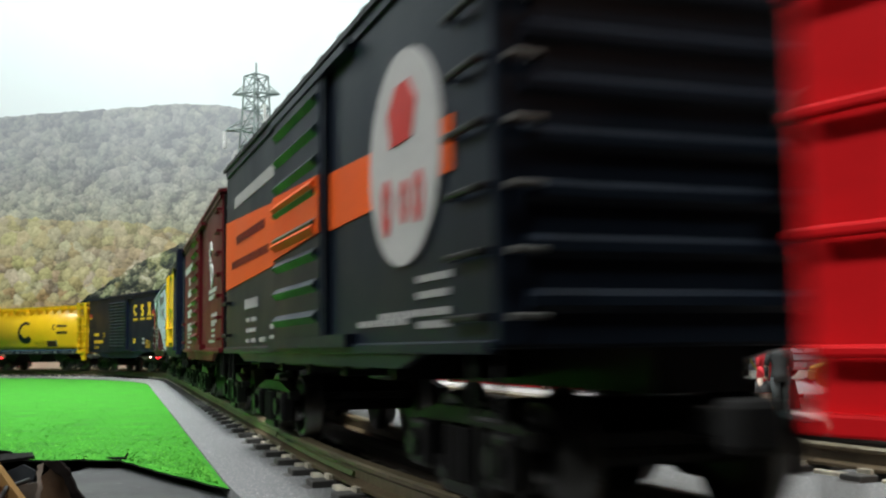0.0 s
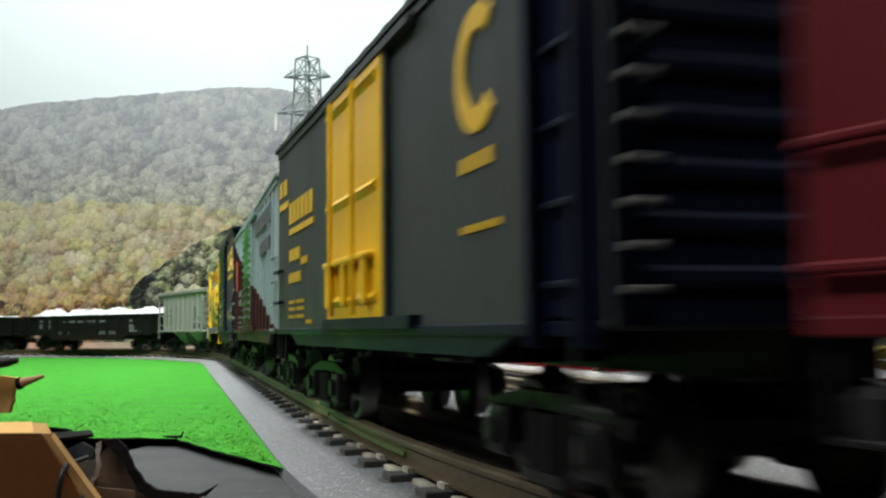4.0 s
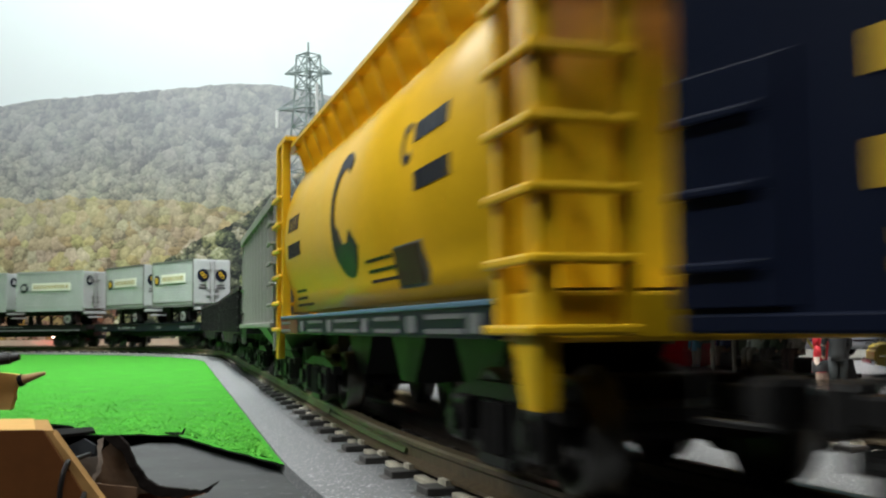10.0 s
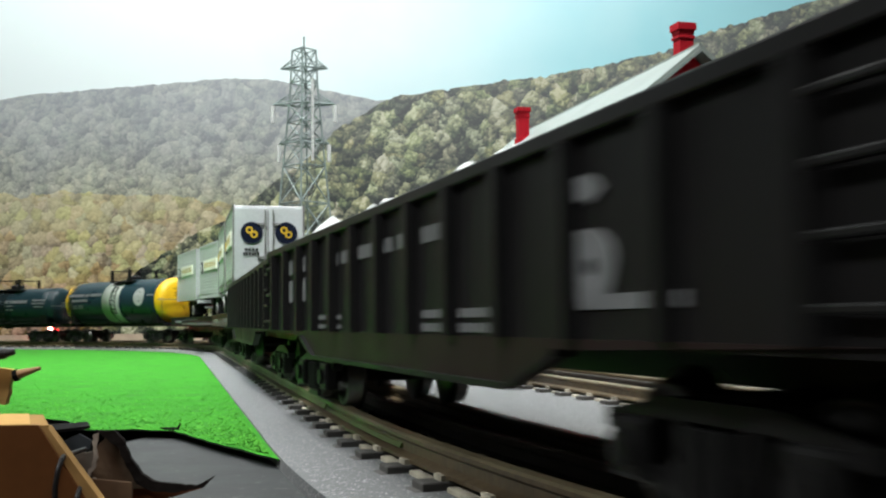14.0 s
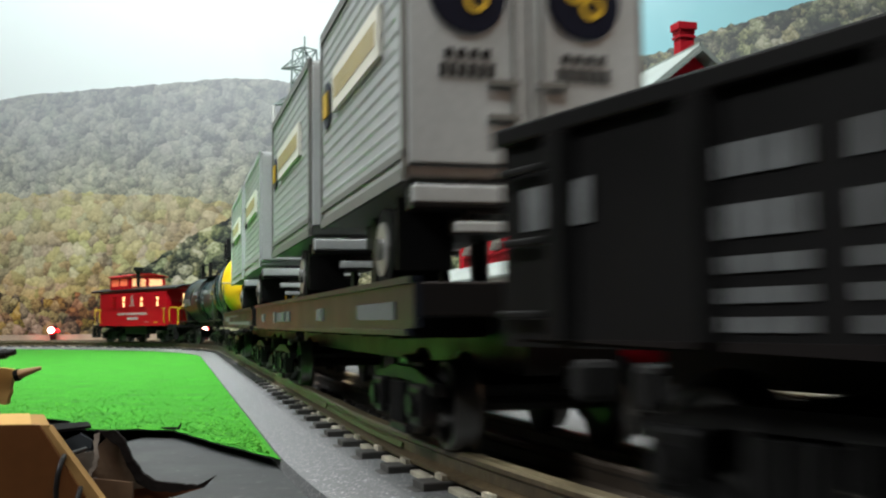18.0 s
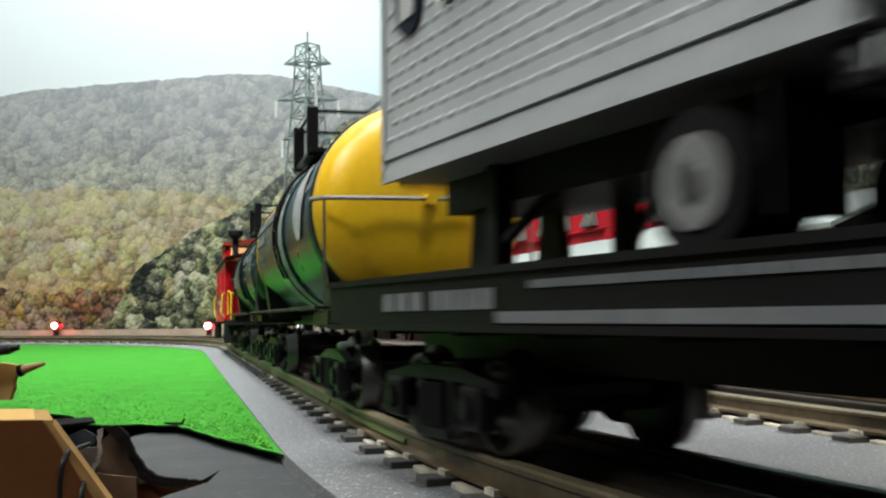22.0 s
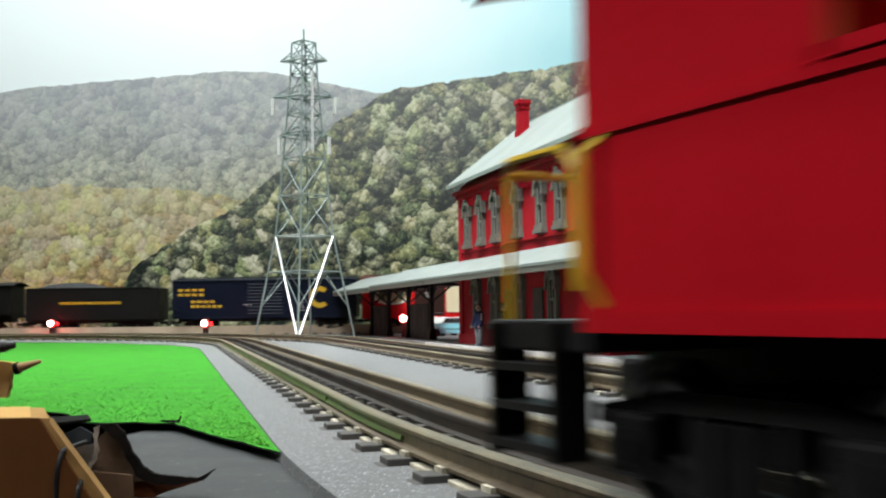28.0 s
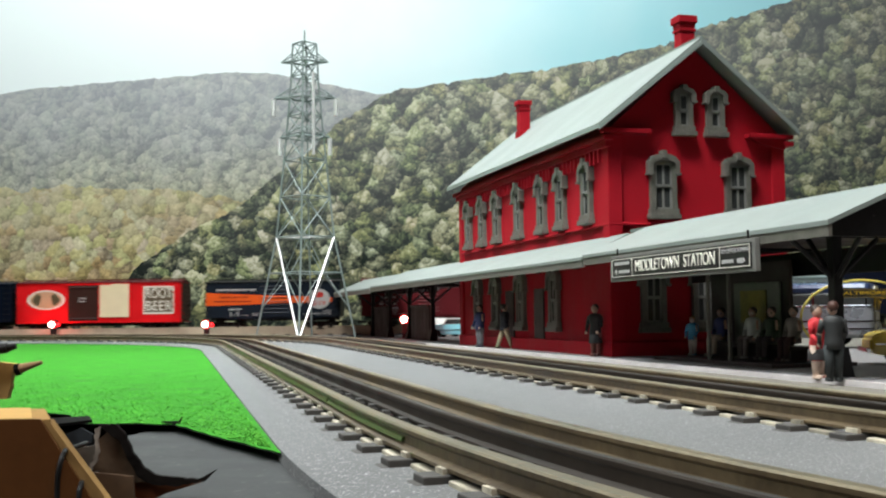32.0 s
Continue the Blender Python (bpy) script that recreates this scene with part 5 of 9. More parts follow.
    part("fold", prism(bmesh.new(), [(-0.0830, -0.0256), (-0.0770, -0.0230), (-0.0745, -0.0244), (-0.0747, -0.0261), (-0.0791, -0.0282), (-0.0818, -0.0278)], "y", 0.2230, 0.2236), mat("slate_paper", (0.030, 0.034, 0.040), 0.8, spec=0.08, vary=0.3), strip)
    for k, (xs, zs) in enumerate((((-0.0743, -0.0716, -0.0722, -0.0718), (-0.0257, -0.0247, -0.0302, TABLE + 0.0006)), ((-0.0721, -0.0683, -0.0681, -0.0680), (-0.0319, -0.0307, -0.0340, TABLE + 0.0007)))):
        lead = holder("cable", "thin black lead hanging beside the box", "cable", pose(0, 0, 0), group="black leads")
        pts = [(float(np.interp(u, [0, 0.22, 0.55, 1], xs)), 0.1965 + 0.022 * (1 - u) ** 9, float(np.interp(u, [0, 0.22, 0.55, 1], zs))) for u in [i / 20 for i in range(21)]]
        part("lead", wire(bmesh.new(), pts, 0.0005, 8), M_BLACK, lead)
    spk = holder("mat_splinter", "dark torn splinter standing on the mat edge", "splinter", pose(-0.0885, 0.349, LAWN))
    bm = rod(bmesh.new(), (0, 0, -0.001), (0.0015, 0, 0.0022), 0.0007, 6, 0.0002)
    rod(bm, (0, 0, 0), (-0.0055, 0.001, 0.0006), 0.0009, 6, 0.0002)
    part("fibre", bm, M_TORN, spk)


clutter()

# ---- the train ----
TRAIN = []
TURN = Matrix.Rotation(math.pi, 4, "Z")


def paint(name, color, rough=0.5, vary=0.12, coat=0.0, spec=0.14):
    return mat(name, color, rough, vary=vary, scale=30, bump=0.08, fine=500, coat=coat, spec=spec)


P_NAVY = paint("navy_car_paint", (0.004, 0.0065, 0.017), 0.42)
P_BLACK = paint("black_car_paint", (0.0088, 0.0084, 0.0088), 0.45)
P_CHAR = paint("charcoal_car_paint", (0.0078, 0.0118, 0.0200), 0.4)
P_ORANGE = paint("orange_car_paint", (0.62, 0.088, 0.012))
P_BROWN = paint("oxide_red_paint", (0.086, 0.0078, 0.0105))
P_RED = paint("bright_red_paint", (0.62, 0.008, 0.012))
P_CABRED = paint("caboose_red_paint", (0.40, 0.0045, 0.012), 0.35)
P_SILVER = paint("silver_car_paint", (0.235, 0.295, 0.30), 0.42)
P_GREY = paint("grey_hopper_paint", (0.21, 0.215, 0.19), 0.5)
P_YELLOW = paint("yellow_car_paint_gloss", (0.66, 0.395, 0.010), 0.38, spec=0.4)
P_RUST = paint("rust_brown_panel", (0.034, 0.009, 0.010))
P_GREENGREY = paint("dark_green_grey", (0.035, 0.042, 0.040))
P_TANK = paint("glossy_blue_black_tank", (0.0095, 0.026, 0.034), 0.30, spec=0.17)
P_TANK2 = paint("glossy_black_tank", (0.0090, 0.022, 0.027), 0.30, spec=0.17)
P_TRAILER = paint("silver_trailer", (0.395, 0.412, 0.415), 0.38)
P_DARKBROWN = paint("dark_brown_panel", (0.035, 0.015, 0.012))
M_REDGLOW = mat("red_mark", (0.12, 0.010, 0.012), 0.5, vary=0.1)
M_KEY = mat("red_keystone", (0.42, 0.018, 0.014), 0.5, vary=0.08, bump=0)
CACHE = {}
M_DIM = mat("dim_print", (0.13, 0.135, 0.14), 0.6, vary=0.2, scale=300, bump=0)
M_EMBLEM = mat("faded_white_print", (0.27, 0.275, 0.27), 0.6, vary=0.2, scale=200, bump=0)
M_HUB = mat("cast_wheel_hub", (0.34, 0.34, 0.335), 0.32, 0.5, vary=0.15, scale=200)
M_BAND = mat("grey_tank_band", (0.34, 0.37, 0.33), 0.4, vary=0.1, spec=0.25)
M_IRON = mat("dull_grab_iron", (0.060, 0.060, 0.058), 0.5, vary=0.2)
M_OCHRE = mat("ochre_print", (0.40, 0.33, 0.16), 0.6, vary=0.1, bump=0)


def cached(name, parent, make, material, m, smooth=False, label=""):
    """A part that shares its mesh with all others of its kind."""
    if name not in CACHE or CACHE[name][1] is not material:
        o = part(name.split("|")[0], make(), material, parent, label, smooth)
        CACHE[name] = (o, material)
        o.matrix_basis = m
        return o
    return again(CACHE[name][0], m, parent)


def side_frame():
    bm = bmesh.new()
    prism(bm, [(-0.0258, 0.0108), (-0.0258, 0.0132), (-0.0110, 0.0156), (0.0110, 0.0156), (0.0258, 0.0132), (0.0258, 0.0108), (0.0110, 0.0130), (-0.0110, 0.0130)], "y", -0.0014, 0.0014)
    for k in (-1, 1):
        prism(bm, [(k * 0.0205, 0.0078), (k * 0.0172, 0.0062), (k * 0.0078, 0.0024), (k * 0.0078, 0.0046), (k * 0.0150, 0.0076)][::k], "y", -0.0013, 0.0013)
        box(bm, k * 0.0070 - 0.0011, k * 0.0070 + 0.0011, -0.0015, 0.0013, 0.0040, 0.0134, 0.0003)
    for x in (-0.0178, 0.0178):
        box(bm, x - 0.0042, x + 0.0042, -0.0030, 0.0010, 0.0048, 0.0128, 0.0008)
        rod(bm, (x, -0.0042, 0.0088), (x, 0.0, 0.0088), 0.0024, 10)
    for x in (-0.0034, 0.0, 0.0034):
        rod(bm, (x, -0.0018, 0.0045), (x, -0.0018, 0.0125), 0.0014, 8)
    box(bm, -0.0075, 0.0075, -0.0024, 0.0012, 0.0022, 0.0042, 0.0004)
    return bm


def wheel_mesh():
    return lathe(bmesh.new(), [(-0.0012, 0.0040), (-0.0012, 0.0103), (-0.0002, 0.0103), (0.0003, 0.0089), (0.0035, 0.0087), (0.0037, 0.0076), (0.0020, 0.0066), (0.0018, 0.0036), (0.0040, 0.0030), (0.0042, 0.001)], "x", 24)


def truck(car, x):
    """A two-axle truck under a car: bolster, side frames, wheels on axles."""
    bolster = cached("truck", car, lambda: box(box(bmesh.new(), -0.0055, 0.0055, -0.0200, 0.0200, 0.0075, 0.0165, 0.001), -0.0225, 0.0225, -0.0140, 0.0140, 0.0105, 0.0125), M_BLACK, pose(x, 0, 0))
    for sy in (-1, 1):
        cached("side_frame", bolster, side_frame, M_BLACK, pose(0, sy * 0.0218, 0, 0, 0, 0 if sy < 0 else 180))
    for sx in (-0.0178, 0.0178):
        cached("axle", bolster, lambda: rod(bmesh.new(), (0, -0.021, 0.0087), (0, 0.021, 0.0087), 0.0016, 8), M_WHEEL, pose(sx, 0, 0))
        for sy in (-1, 1):
            cached("wheel", bolster, wheel_mesh, M_TREAD, pose(sx, sy * 0.0150, 0.0087, 0, 0, 90 * sy), True)


def coupler(car, x, s):
    bm = box(bmesh.new(), 0, 0.012, -0.0020, 0.0020, 0.0125, 0.0165, 0.0006)
    box(bm, 0.011, 0.0165, -0.0042, 0.0032, 0.0110, 0.0180, 0.0012)
    o = part("coupler", bm, M_BLACK, car)
    o.matrix_basis = pose(x, 0, 0, 0, 0, 0 if s > 0 else 180)


def both(name, bm, material, car, label=""):
    """A part on the right-hand side, and the same turned about for the other side."""
    o = part(name, bm, material, car, label)
    q = again(o, TURN)
    if name.endswith("lettering") or name.endswith("marks") or name.endswith("counters"):
        tagged(o, kind="stuff")
        tagged(q, kind="stuff")
    return o


def each_side(name, bm, material, car, xs, label=""):
    """Alike pieces at several places along both sides, each an object of its own."""
    o = part(name, bm, material, car, label)
    o.location.x = xs[0]
    for x in xs[1:]:
        again(o, pose(x, 0, 0))
    for x in xs:
        again(o, TURN @ pose(x, 0, 0))


def grab_irons(car, x0, x1, zs, material, y=None, off=0.0020, r=0.0005):
    """Separate rungs on both sides, each a bent iron with two feet."""
    y = -W if y is None else y
    bm = box(bmesh.new(), x0, x1, y - off, y - off + 2 * r, -r, r, r * 0.6)
    for x in (x0, x1 - 2 * r):
        box(bm, x, x + 2 * r, y - off + r, y + 0.0004, -r, r)
    o = part("grab_iron", bm, material, car)
    for i, z in enumerate(zs):
        if i == 0:
            o.location.z = z
        else:
            again(o, pose(0, 0, z))
        again(o, TURN @ pose(0, 0, z))


def end_rungs(car, x, y0, y1, zs, material, off=0.0022, r=0.0005):
    """Rungs across a corner of both end walls."""
    bm = box(bmesh.new(), x + off - 2 * r, x + off, y0, y1, -r, r, r * 0.6)
    for y in (y0, y1 - 2 * r):
        box(bm, x - 0.0004, x + off - r, y, y + 2 * r, -r, r)
    o = part("end_rung", bm, material, car)
    for i, z in enumerate(zs):
        if i == 0:
            o.location.z = z
        else:
            again(o, pose(0, 0, z))
        again(o, TURN @ pose(0, 0, z))


def spread(a, b, n):
    return [a + (b - a) * i / (n - 1) for i in range(n)]


def bars(bm, w, x0, x1, z, h, letters=0, gap=0.3, d=0.0003):
    """Lettering as plain bars on the right-hand side; letters: how many marks."""
    n = max(1, letters)
    if n > 1:
        h, gap = h * 0.82, gap + 0.08
    k = (x1 - x0) / n
    for i in range(n):
        a = x0 + i * k
        box(bm, a, a + k * (1 - (gap if n > 1 else 0)), -w - d, -w + 0.0004, z - h / 2, z + h / 2)
    return bm


def ring(bm, x, z, r0, r1, w, a0=0.0, a1=360.0, n=28, squash=1.0, d=0.0004):
    """A flat ring or arc on the right-hand side."""
    v = []
    for i in range(n + 1):
        a = radians(a0 + (a1 - a0) * i / n)
        v.append([bm.verts.new((x + r * math.cos(a) * squash, y, z + r * math.sin(a))) for r in (r0, r1) for y in (-w - d, -w + 0.0002)])
    for p, q in zip(v[:-1], v[1:]):
        for i, j in ((0, 2), (2, 3), (3, 1), (1, 0)):
            bm.faces.new((p[i], q[i], q[j], p[j]))
    if abs(a1 - a0) < 359:
        bm.faces.new((v[0][0], v[0][1], v[0][3], v[0][2]))
        bm.faces.new((v[-1][0], v[-1][2], v[-1][3], v[-1][1]))
    return bm


def disc(bm, x, z, r, w, squash=1.0, n=32, d=0.0003):
    pts = [(x + r * squash * math.cos(2 * math.pi * i / n), z + r * math.sin(2 * math.pi * i / n)) for i in range(n)]
    return prism(bm, pts, "y", -w - d, -w + 0.0004)


def start(name, label, front, rear, inset, category="freight car"):
    """The thing itself, set on the line by where its two ends lie at the start."""
    ob = holder(name, label, category)
    L = front - rear
    base = L - 2 * inset
    TRAIN.append((ob, (front + rear) / 2, base))
    for sx in (-1, 1):
        truck(ob, sx * base / 2)
        coupler(ob, sx * (L / 2 - 0.0075), sx)
    return ob, L


W = 0.032


def boxcar_shell(car, L, body, roof, door, dx0, dx1, z0=0.0245, z1=0.083, rungs=M_BLACK, endribs=7, seams=0, door_ribs=8, end=None, track=None, skirt=0.0212, rise=0.014, front=None, rear=None, corner=None, corner_mat=None):
    """A box body with roof, doors, ribs and irons. skirt: how low the side sill hangs between the trucks; front, rear, corner: heights of the irons."""
    part("body", box(bmesh.new(), -L / 2, L / 2, -W, W, z0, z1, 0.0006), body, car)
    both("top_rail", box(bmesh.new(), -L / 2 + 0.002, L / 2 - 0.002, -W - 0.0006, -W + 0.0006, z1 - 0.0022, z1 + 0.0002), body, car)
    both("bottom_rail", box(bmesh.new(), -L / 2 + 0.001, L / 2 - 0.001, -W - 0.0010, -W + 0.0006, z0 - 0.0006, z0 + 0.0012, 0.0003), track or body, car)
    k = L / 2 - 0.026
    both("side_sill", prism(bmesh.new(), [(-k, z0), (k, z0), (k - rise, skirt), (-k + rise, skirt)], "y", -W - 0.0004, -W + 0.0010), track or body, car, "hanging side sill")
    at = [x for x in (-L / 2 + L * (i + 1) / (seams + 1) for i in range(seams)) if not dx0 - 0.003 < x < dx1 + 0.003]
    if at:
        each_side("side_seam", prism(bmesh.new(), [(-0.0016, -W + 0.0002), (-0.0009, -W - 0.0010), (0.0009, -W - 0.0010), (0.0016, -W + 0.0002)], "z", z0 + 0.0012, z1 - 0.0022), body, car, at)
    rf = bmesh.new()
    prism(rf, [(-W - 0.0012, z1), (W + 0.0012, z1), (W + 0.0012, z1 + 0.0012), (0, z1 + 0.0056), (-W - 0.0012, z1 + 0.0012)], "x", -L / 2 - 0.0008, L / 2 + 0.0008)
    top = part("roof", rf, roof, car)
    rib = part("roof_rib", prism(bmesh.new(), [(-W - 0.0012, z1 + 0.0010), (W + 0.0012, z1 + 0.0010), (W + 0.0010, z1 + 0.0020), (0, z1 + 0.0064), (-W - 0.0010, z1 + 0.0020)], "x", -0.0007, 0.0007), roof, top)
    rib.location.x = -L / 2 + L * 0.5 / 14
    for i in range(1, 14):
        again(rib, pose(-L / 2 + L * (i + 0.5) / 14, 0, 0))
    part("running_board", box(bmesh.new(), -L / 2 - 0.002, L / 2 + 0.002, -0.005, 0.005, z1 + 0.0066, z1 + 0.0076), roof, car)
    rib = None
    for s in (-1, 1):
        for i in range(endribs):
            m = (TURN if s < 0 else Matrix()) @ pose(0, 0, z0 + 0.006 + (z1 - z0 - 0.011) * i / (endribs - 1))
            if rib is None:
                rib = part("end_rib", prism(bmesh.new(), [(L / 2 - 0.0004, -0.0020), (L / 2 + 0.0010, -0.0006), (L / 2 + 0.0010, 0.0006), (L / 2 - 0.0004, 0.0020)], "y", -W + 0.004, W - 0.004), end or body, car)
                rib.matrix_basis = m
            else:
                again(rib, m)
        if end:
            sheet = part("end_sheet", box(bmesh.new(), L / 2 - 0.0002, L / 2 + 0.0003, -W + 0.0006, W - 0.0006, z0 + 0.0006, z1 - 0.0006), end, car)
            if s < 0:
                sheet.matrix_basis = TURN
        b = bmesh.new()
        rod(b, (L / 2 + 0.0040, 0.012, z0 + 0.030), (L / 2 + 0.0062, 0.012, z0 + 0.030), 0.0046, 14)
        rod(b, (L / 2 - 0.0004, 0.012, z0 + 0.030), (L / 2 + 0.0042, 0.012, z0 + 0.030), 0.0008, 6)
        o = part("brake_wheel", b, M_BLACK, car)
        if s < 0:
            o.matrix_basis = TURN
    d = box(bmesh.new(), dx0, dx1, -W - 0.0018, -W + 0.0004, z0 + 0.0028, z1 - 0.0034, 0.0003)
    dr = part("door", d, door, car)
    dr2 = again(dr, TURN)
    h = min(0.0016, (z1 - z0) / door_ribs * 0.36)
    rib = None
    for i in range(door_ribs):
        m = pose(0, 0, z0 + 0.007 + (z1 - z0 - 0.014) * i / max(1, door_ribs - 1))
        if rib is None:
            rib = part("door_rib", prism(bmesh.new(), [(-W - 0.0016, -h), (-W - 0.0030, 0), (-W - 0.0016, h)], "x", dx0 + 0.003, dx1 - 0.003), door, dr)
            rib.matrix_basis = m
        else:
            again(rib, m)
        again(rib, m, dr2)
    both("lower_door_track", box(bmesh.new(), dx0 - 0.004, dx1 + 0.022, -W - 0.0024, -W + 0.0004, z0 + 0.0006, z0 + 0.0030), track or body, car)
    both("upper_door_track", box(bmesh.new(), dx0 - 0.004, dx1 + 0.022, -W - 0.0022, -W + 0.0004, z1 - 0.0036, z1 - 0.0020), body, car)
    both("door_stop", box(bmesh.new(), dx1, dx1 + 0.0022, -W - 0.0014, -W + 0.0004, z0 + 0.003, z1 - 0.003), body, car)
    grab_irons(car, L / 2 - 0.0138, L / 2 - 0.0016, front or spread(z0 + 0.004, z1 - 0.006, 7), rungs)
    grab_irons(car, -L / 2 + 0.0012, -L / 2 + 0.0118, rear or [z0 + 0.005, z0 + 0.0153], rungs)
    end_rungs(car, L / 2, -W + 0.0014, -W + 0.0060, corner or spread(z0 + 0.004, z1 - 0.006, 7), corner_mat or rungs)
    for x in (L / 2 - 0.012, -L / 2 + 0.001):
        s = bmesh.new()
        wire(s, [(x + 0.001, -W + 0.001, z0), (x + 0.001, -W + 0.001, z0 - 0.009), (x + 0.010, -W + 0.001, z0 - 0.009), (x + 0.010, -W + 0.001, z0)], 0.0006, 5)
        both("step", s, M_BLACK, car)
    underframe(car, L, z0)


def underframe(car, L, z0):
    part("centre_sill", box(bmesh.new(), -L / 2 + 0.004, L / 2 - 0.004, -0.0075, 0.0075, z0 - 0.0062, z0), M_BLACK, car)
    part("floor_plate", box(bmesh.new(), -L * 0.20, L * 0.20, -W + 0.003, W - 0.003, z0 - 0.0035, z0 + 0.0002), M_BLACK, car)
    bearer = None
    for i in range(5):
        m = pose(-L * 0.28 + L * 0.14 * i, 0, 0)
        if bearer is None:
            bearer = part("cross_bearer", box(bmesh.new(), -0.001, 0.001, -W + 0.002, W - 0.002, z0 - 0.005, z0 + 0.0002), M_BLACK, car)
            bearer.matrix_basis = m
        else:
            again(bearer, m)
    part("air_reservoir", rod(bmesh.new(), (-0.022, 0.014, z0 - 0.0034), (0.006, 0.014, z0 - 0.0034), 0.0032, 12), M_BLACK, car)
    part("brake_cylinder", box(bmesh.new(), 0.014, 0.028, -0.020, -0.010, z0 - 0.0062, z0 - 0.001, 0.001), M_BLACK, car)


def orange_car():
    car, L = start("boxcar", "charcoal boxcar with orange stripe and white disc", 0.1712, -0.0610, 0.036)
    z0, z1 = 0.0245, 0.0838
    boxcar_shell(car, L, P_CHAR, P_BLACK, P_CHAR, -0.0220, 0.0284, z0, z1, endribs=8, door_ribs=8, skirt=0.0216, corner_mat=M_IRON)
    # the stripe narrows from the rear toward the front
    hi = lambda x: float(np.interp(x, [-0.116, -0.022, 0.0284, 0.106], [0.0668, 0.0622, 0.0602, 0.0568]))
    lo = lambda x: float(np.interp(x, [-0.116, -0.022, 0.0284, 0.106], [0.0443, 0.0465, 0.0484, 0.0491]))
    for a, b, d in ((-L / 2 + 0.0005, -0.0225, 0.0003), (0.0309, 0.1015, 0.0003), (-0.0216, 0.0280, 0.0022)):
        both("orange_stripe", prism(bmesh.new(), [(a, lo(a)), (b, lo(b)), (b, hi(b)), (a, hi(a))], "y", -W - d, -W + 0.0002), P_ORANGE, car, "orange painted stripe")
    for i in range(6):
        z = z0 + 0.007 + (z1 - z0 - 0.014) * i / 5
        if lo(0) < z < hi(0):
            both("stripe_rib", prism(bmesh.new(), [(-W - 0.0020, z - 0.0016), (-W - 0.0034, z), (-W - 0.0020, z + 0.0016)], "x", -0.0189, 0.0253), P_ORANGE, car, "orange rib of the door")
    both("disc", disc(bmesh.new(), 0.0797, 0.0547, 0.0172, W, 1.06, d=0.0006), M_WHITE, car, "white round emblem")
    e = bmesh.new()
    prism(e, [(0.0745, 0.0570), (0.0725, 0.0625), (0.0775, 0.0665), (0.0835, 0.0665), (0.0875, 0.0625), (0.0850, 0.0570)], "y", -W - 0.0008, -W)
    for x, h in ((0.0715, 0.0095), (0.0810, 0.0070), (0.0880, 0.0080)):
        ring(e, x, 0.0475, h * 0.22, h * 0.5, W, 30, 400, squash=0.55, d=0.0008)
    both("emblem", e, M_KEY, car, "red emblem shapes")
    t = bmesh.new()
    bars(t, W, -0.0975, -0.0285, 0.0712, 0.0042, 18, 0.22)
    bars(t, W, -0.0765, -0.0535, 0.0382, 0.0034, 6)
    for i, (a, b) in enumerate(((-0.074, -0.068), (-0.074, -0.056), (-0.074, -0.068))):
        bars(t, W, a, b, 0.0335 - i * 0.0030, 0.0014, 3)
    bars(t, W, -0.065, -0.057, 0.0335, 0.0014, 3)
    bars(t, W, -0.065, -0.057, 0.0275, 0.0014, 3)
    bars(t, W, -0.051, -0.042, 0.0276, 0.0015, 3)
    bars(t, W, -0.036, -0.022, 0.0308, 0.0015, 4)
    bars(t, W, -0.036, -0.021, 0.0278, 0.0018, 4)
    for a, b, z in ((0.086, 0.101, 0.0350), (0.086, 0.100, 0.0326), (0.066, 0.101, 0.0300), (0.052, 0.082, 0.0290), (0.086, 0.100, 0.0282)):
        bars(t, W, a, b, z, 0.0013, 7)
    both("lettering", t, M_WHITE, car, "white lettering rows")
    d = bmesh.new()
    bars(d, W, -0.092, -0.042, 0.0588, 0.0030, 12, d=0.0005)
    bars(d, W, -0.101, -0.036, 0.0515, 0.0028, 15, d=0.0005)
    both("dark_lettering", d, P_BROWN, car, "dark lettering on the stripe")


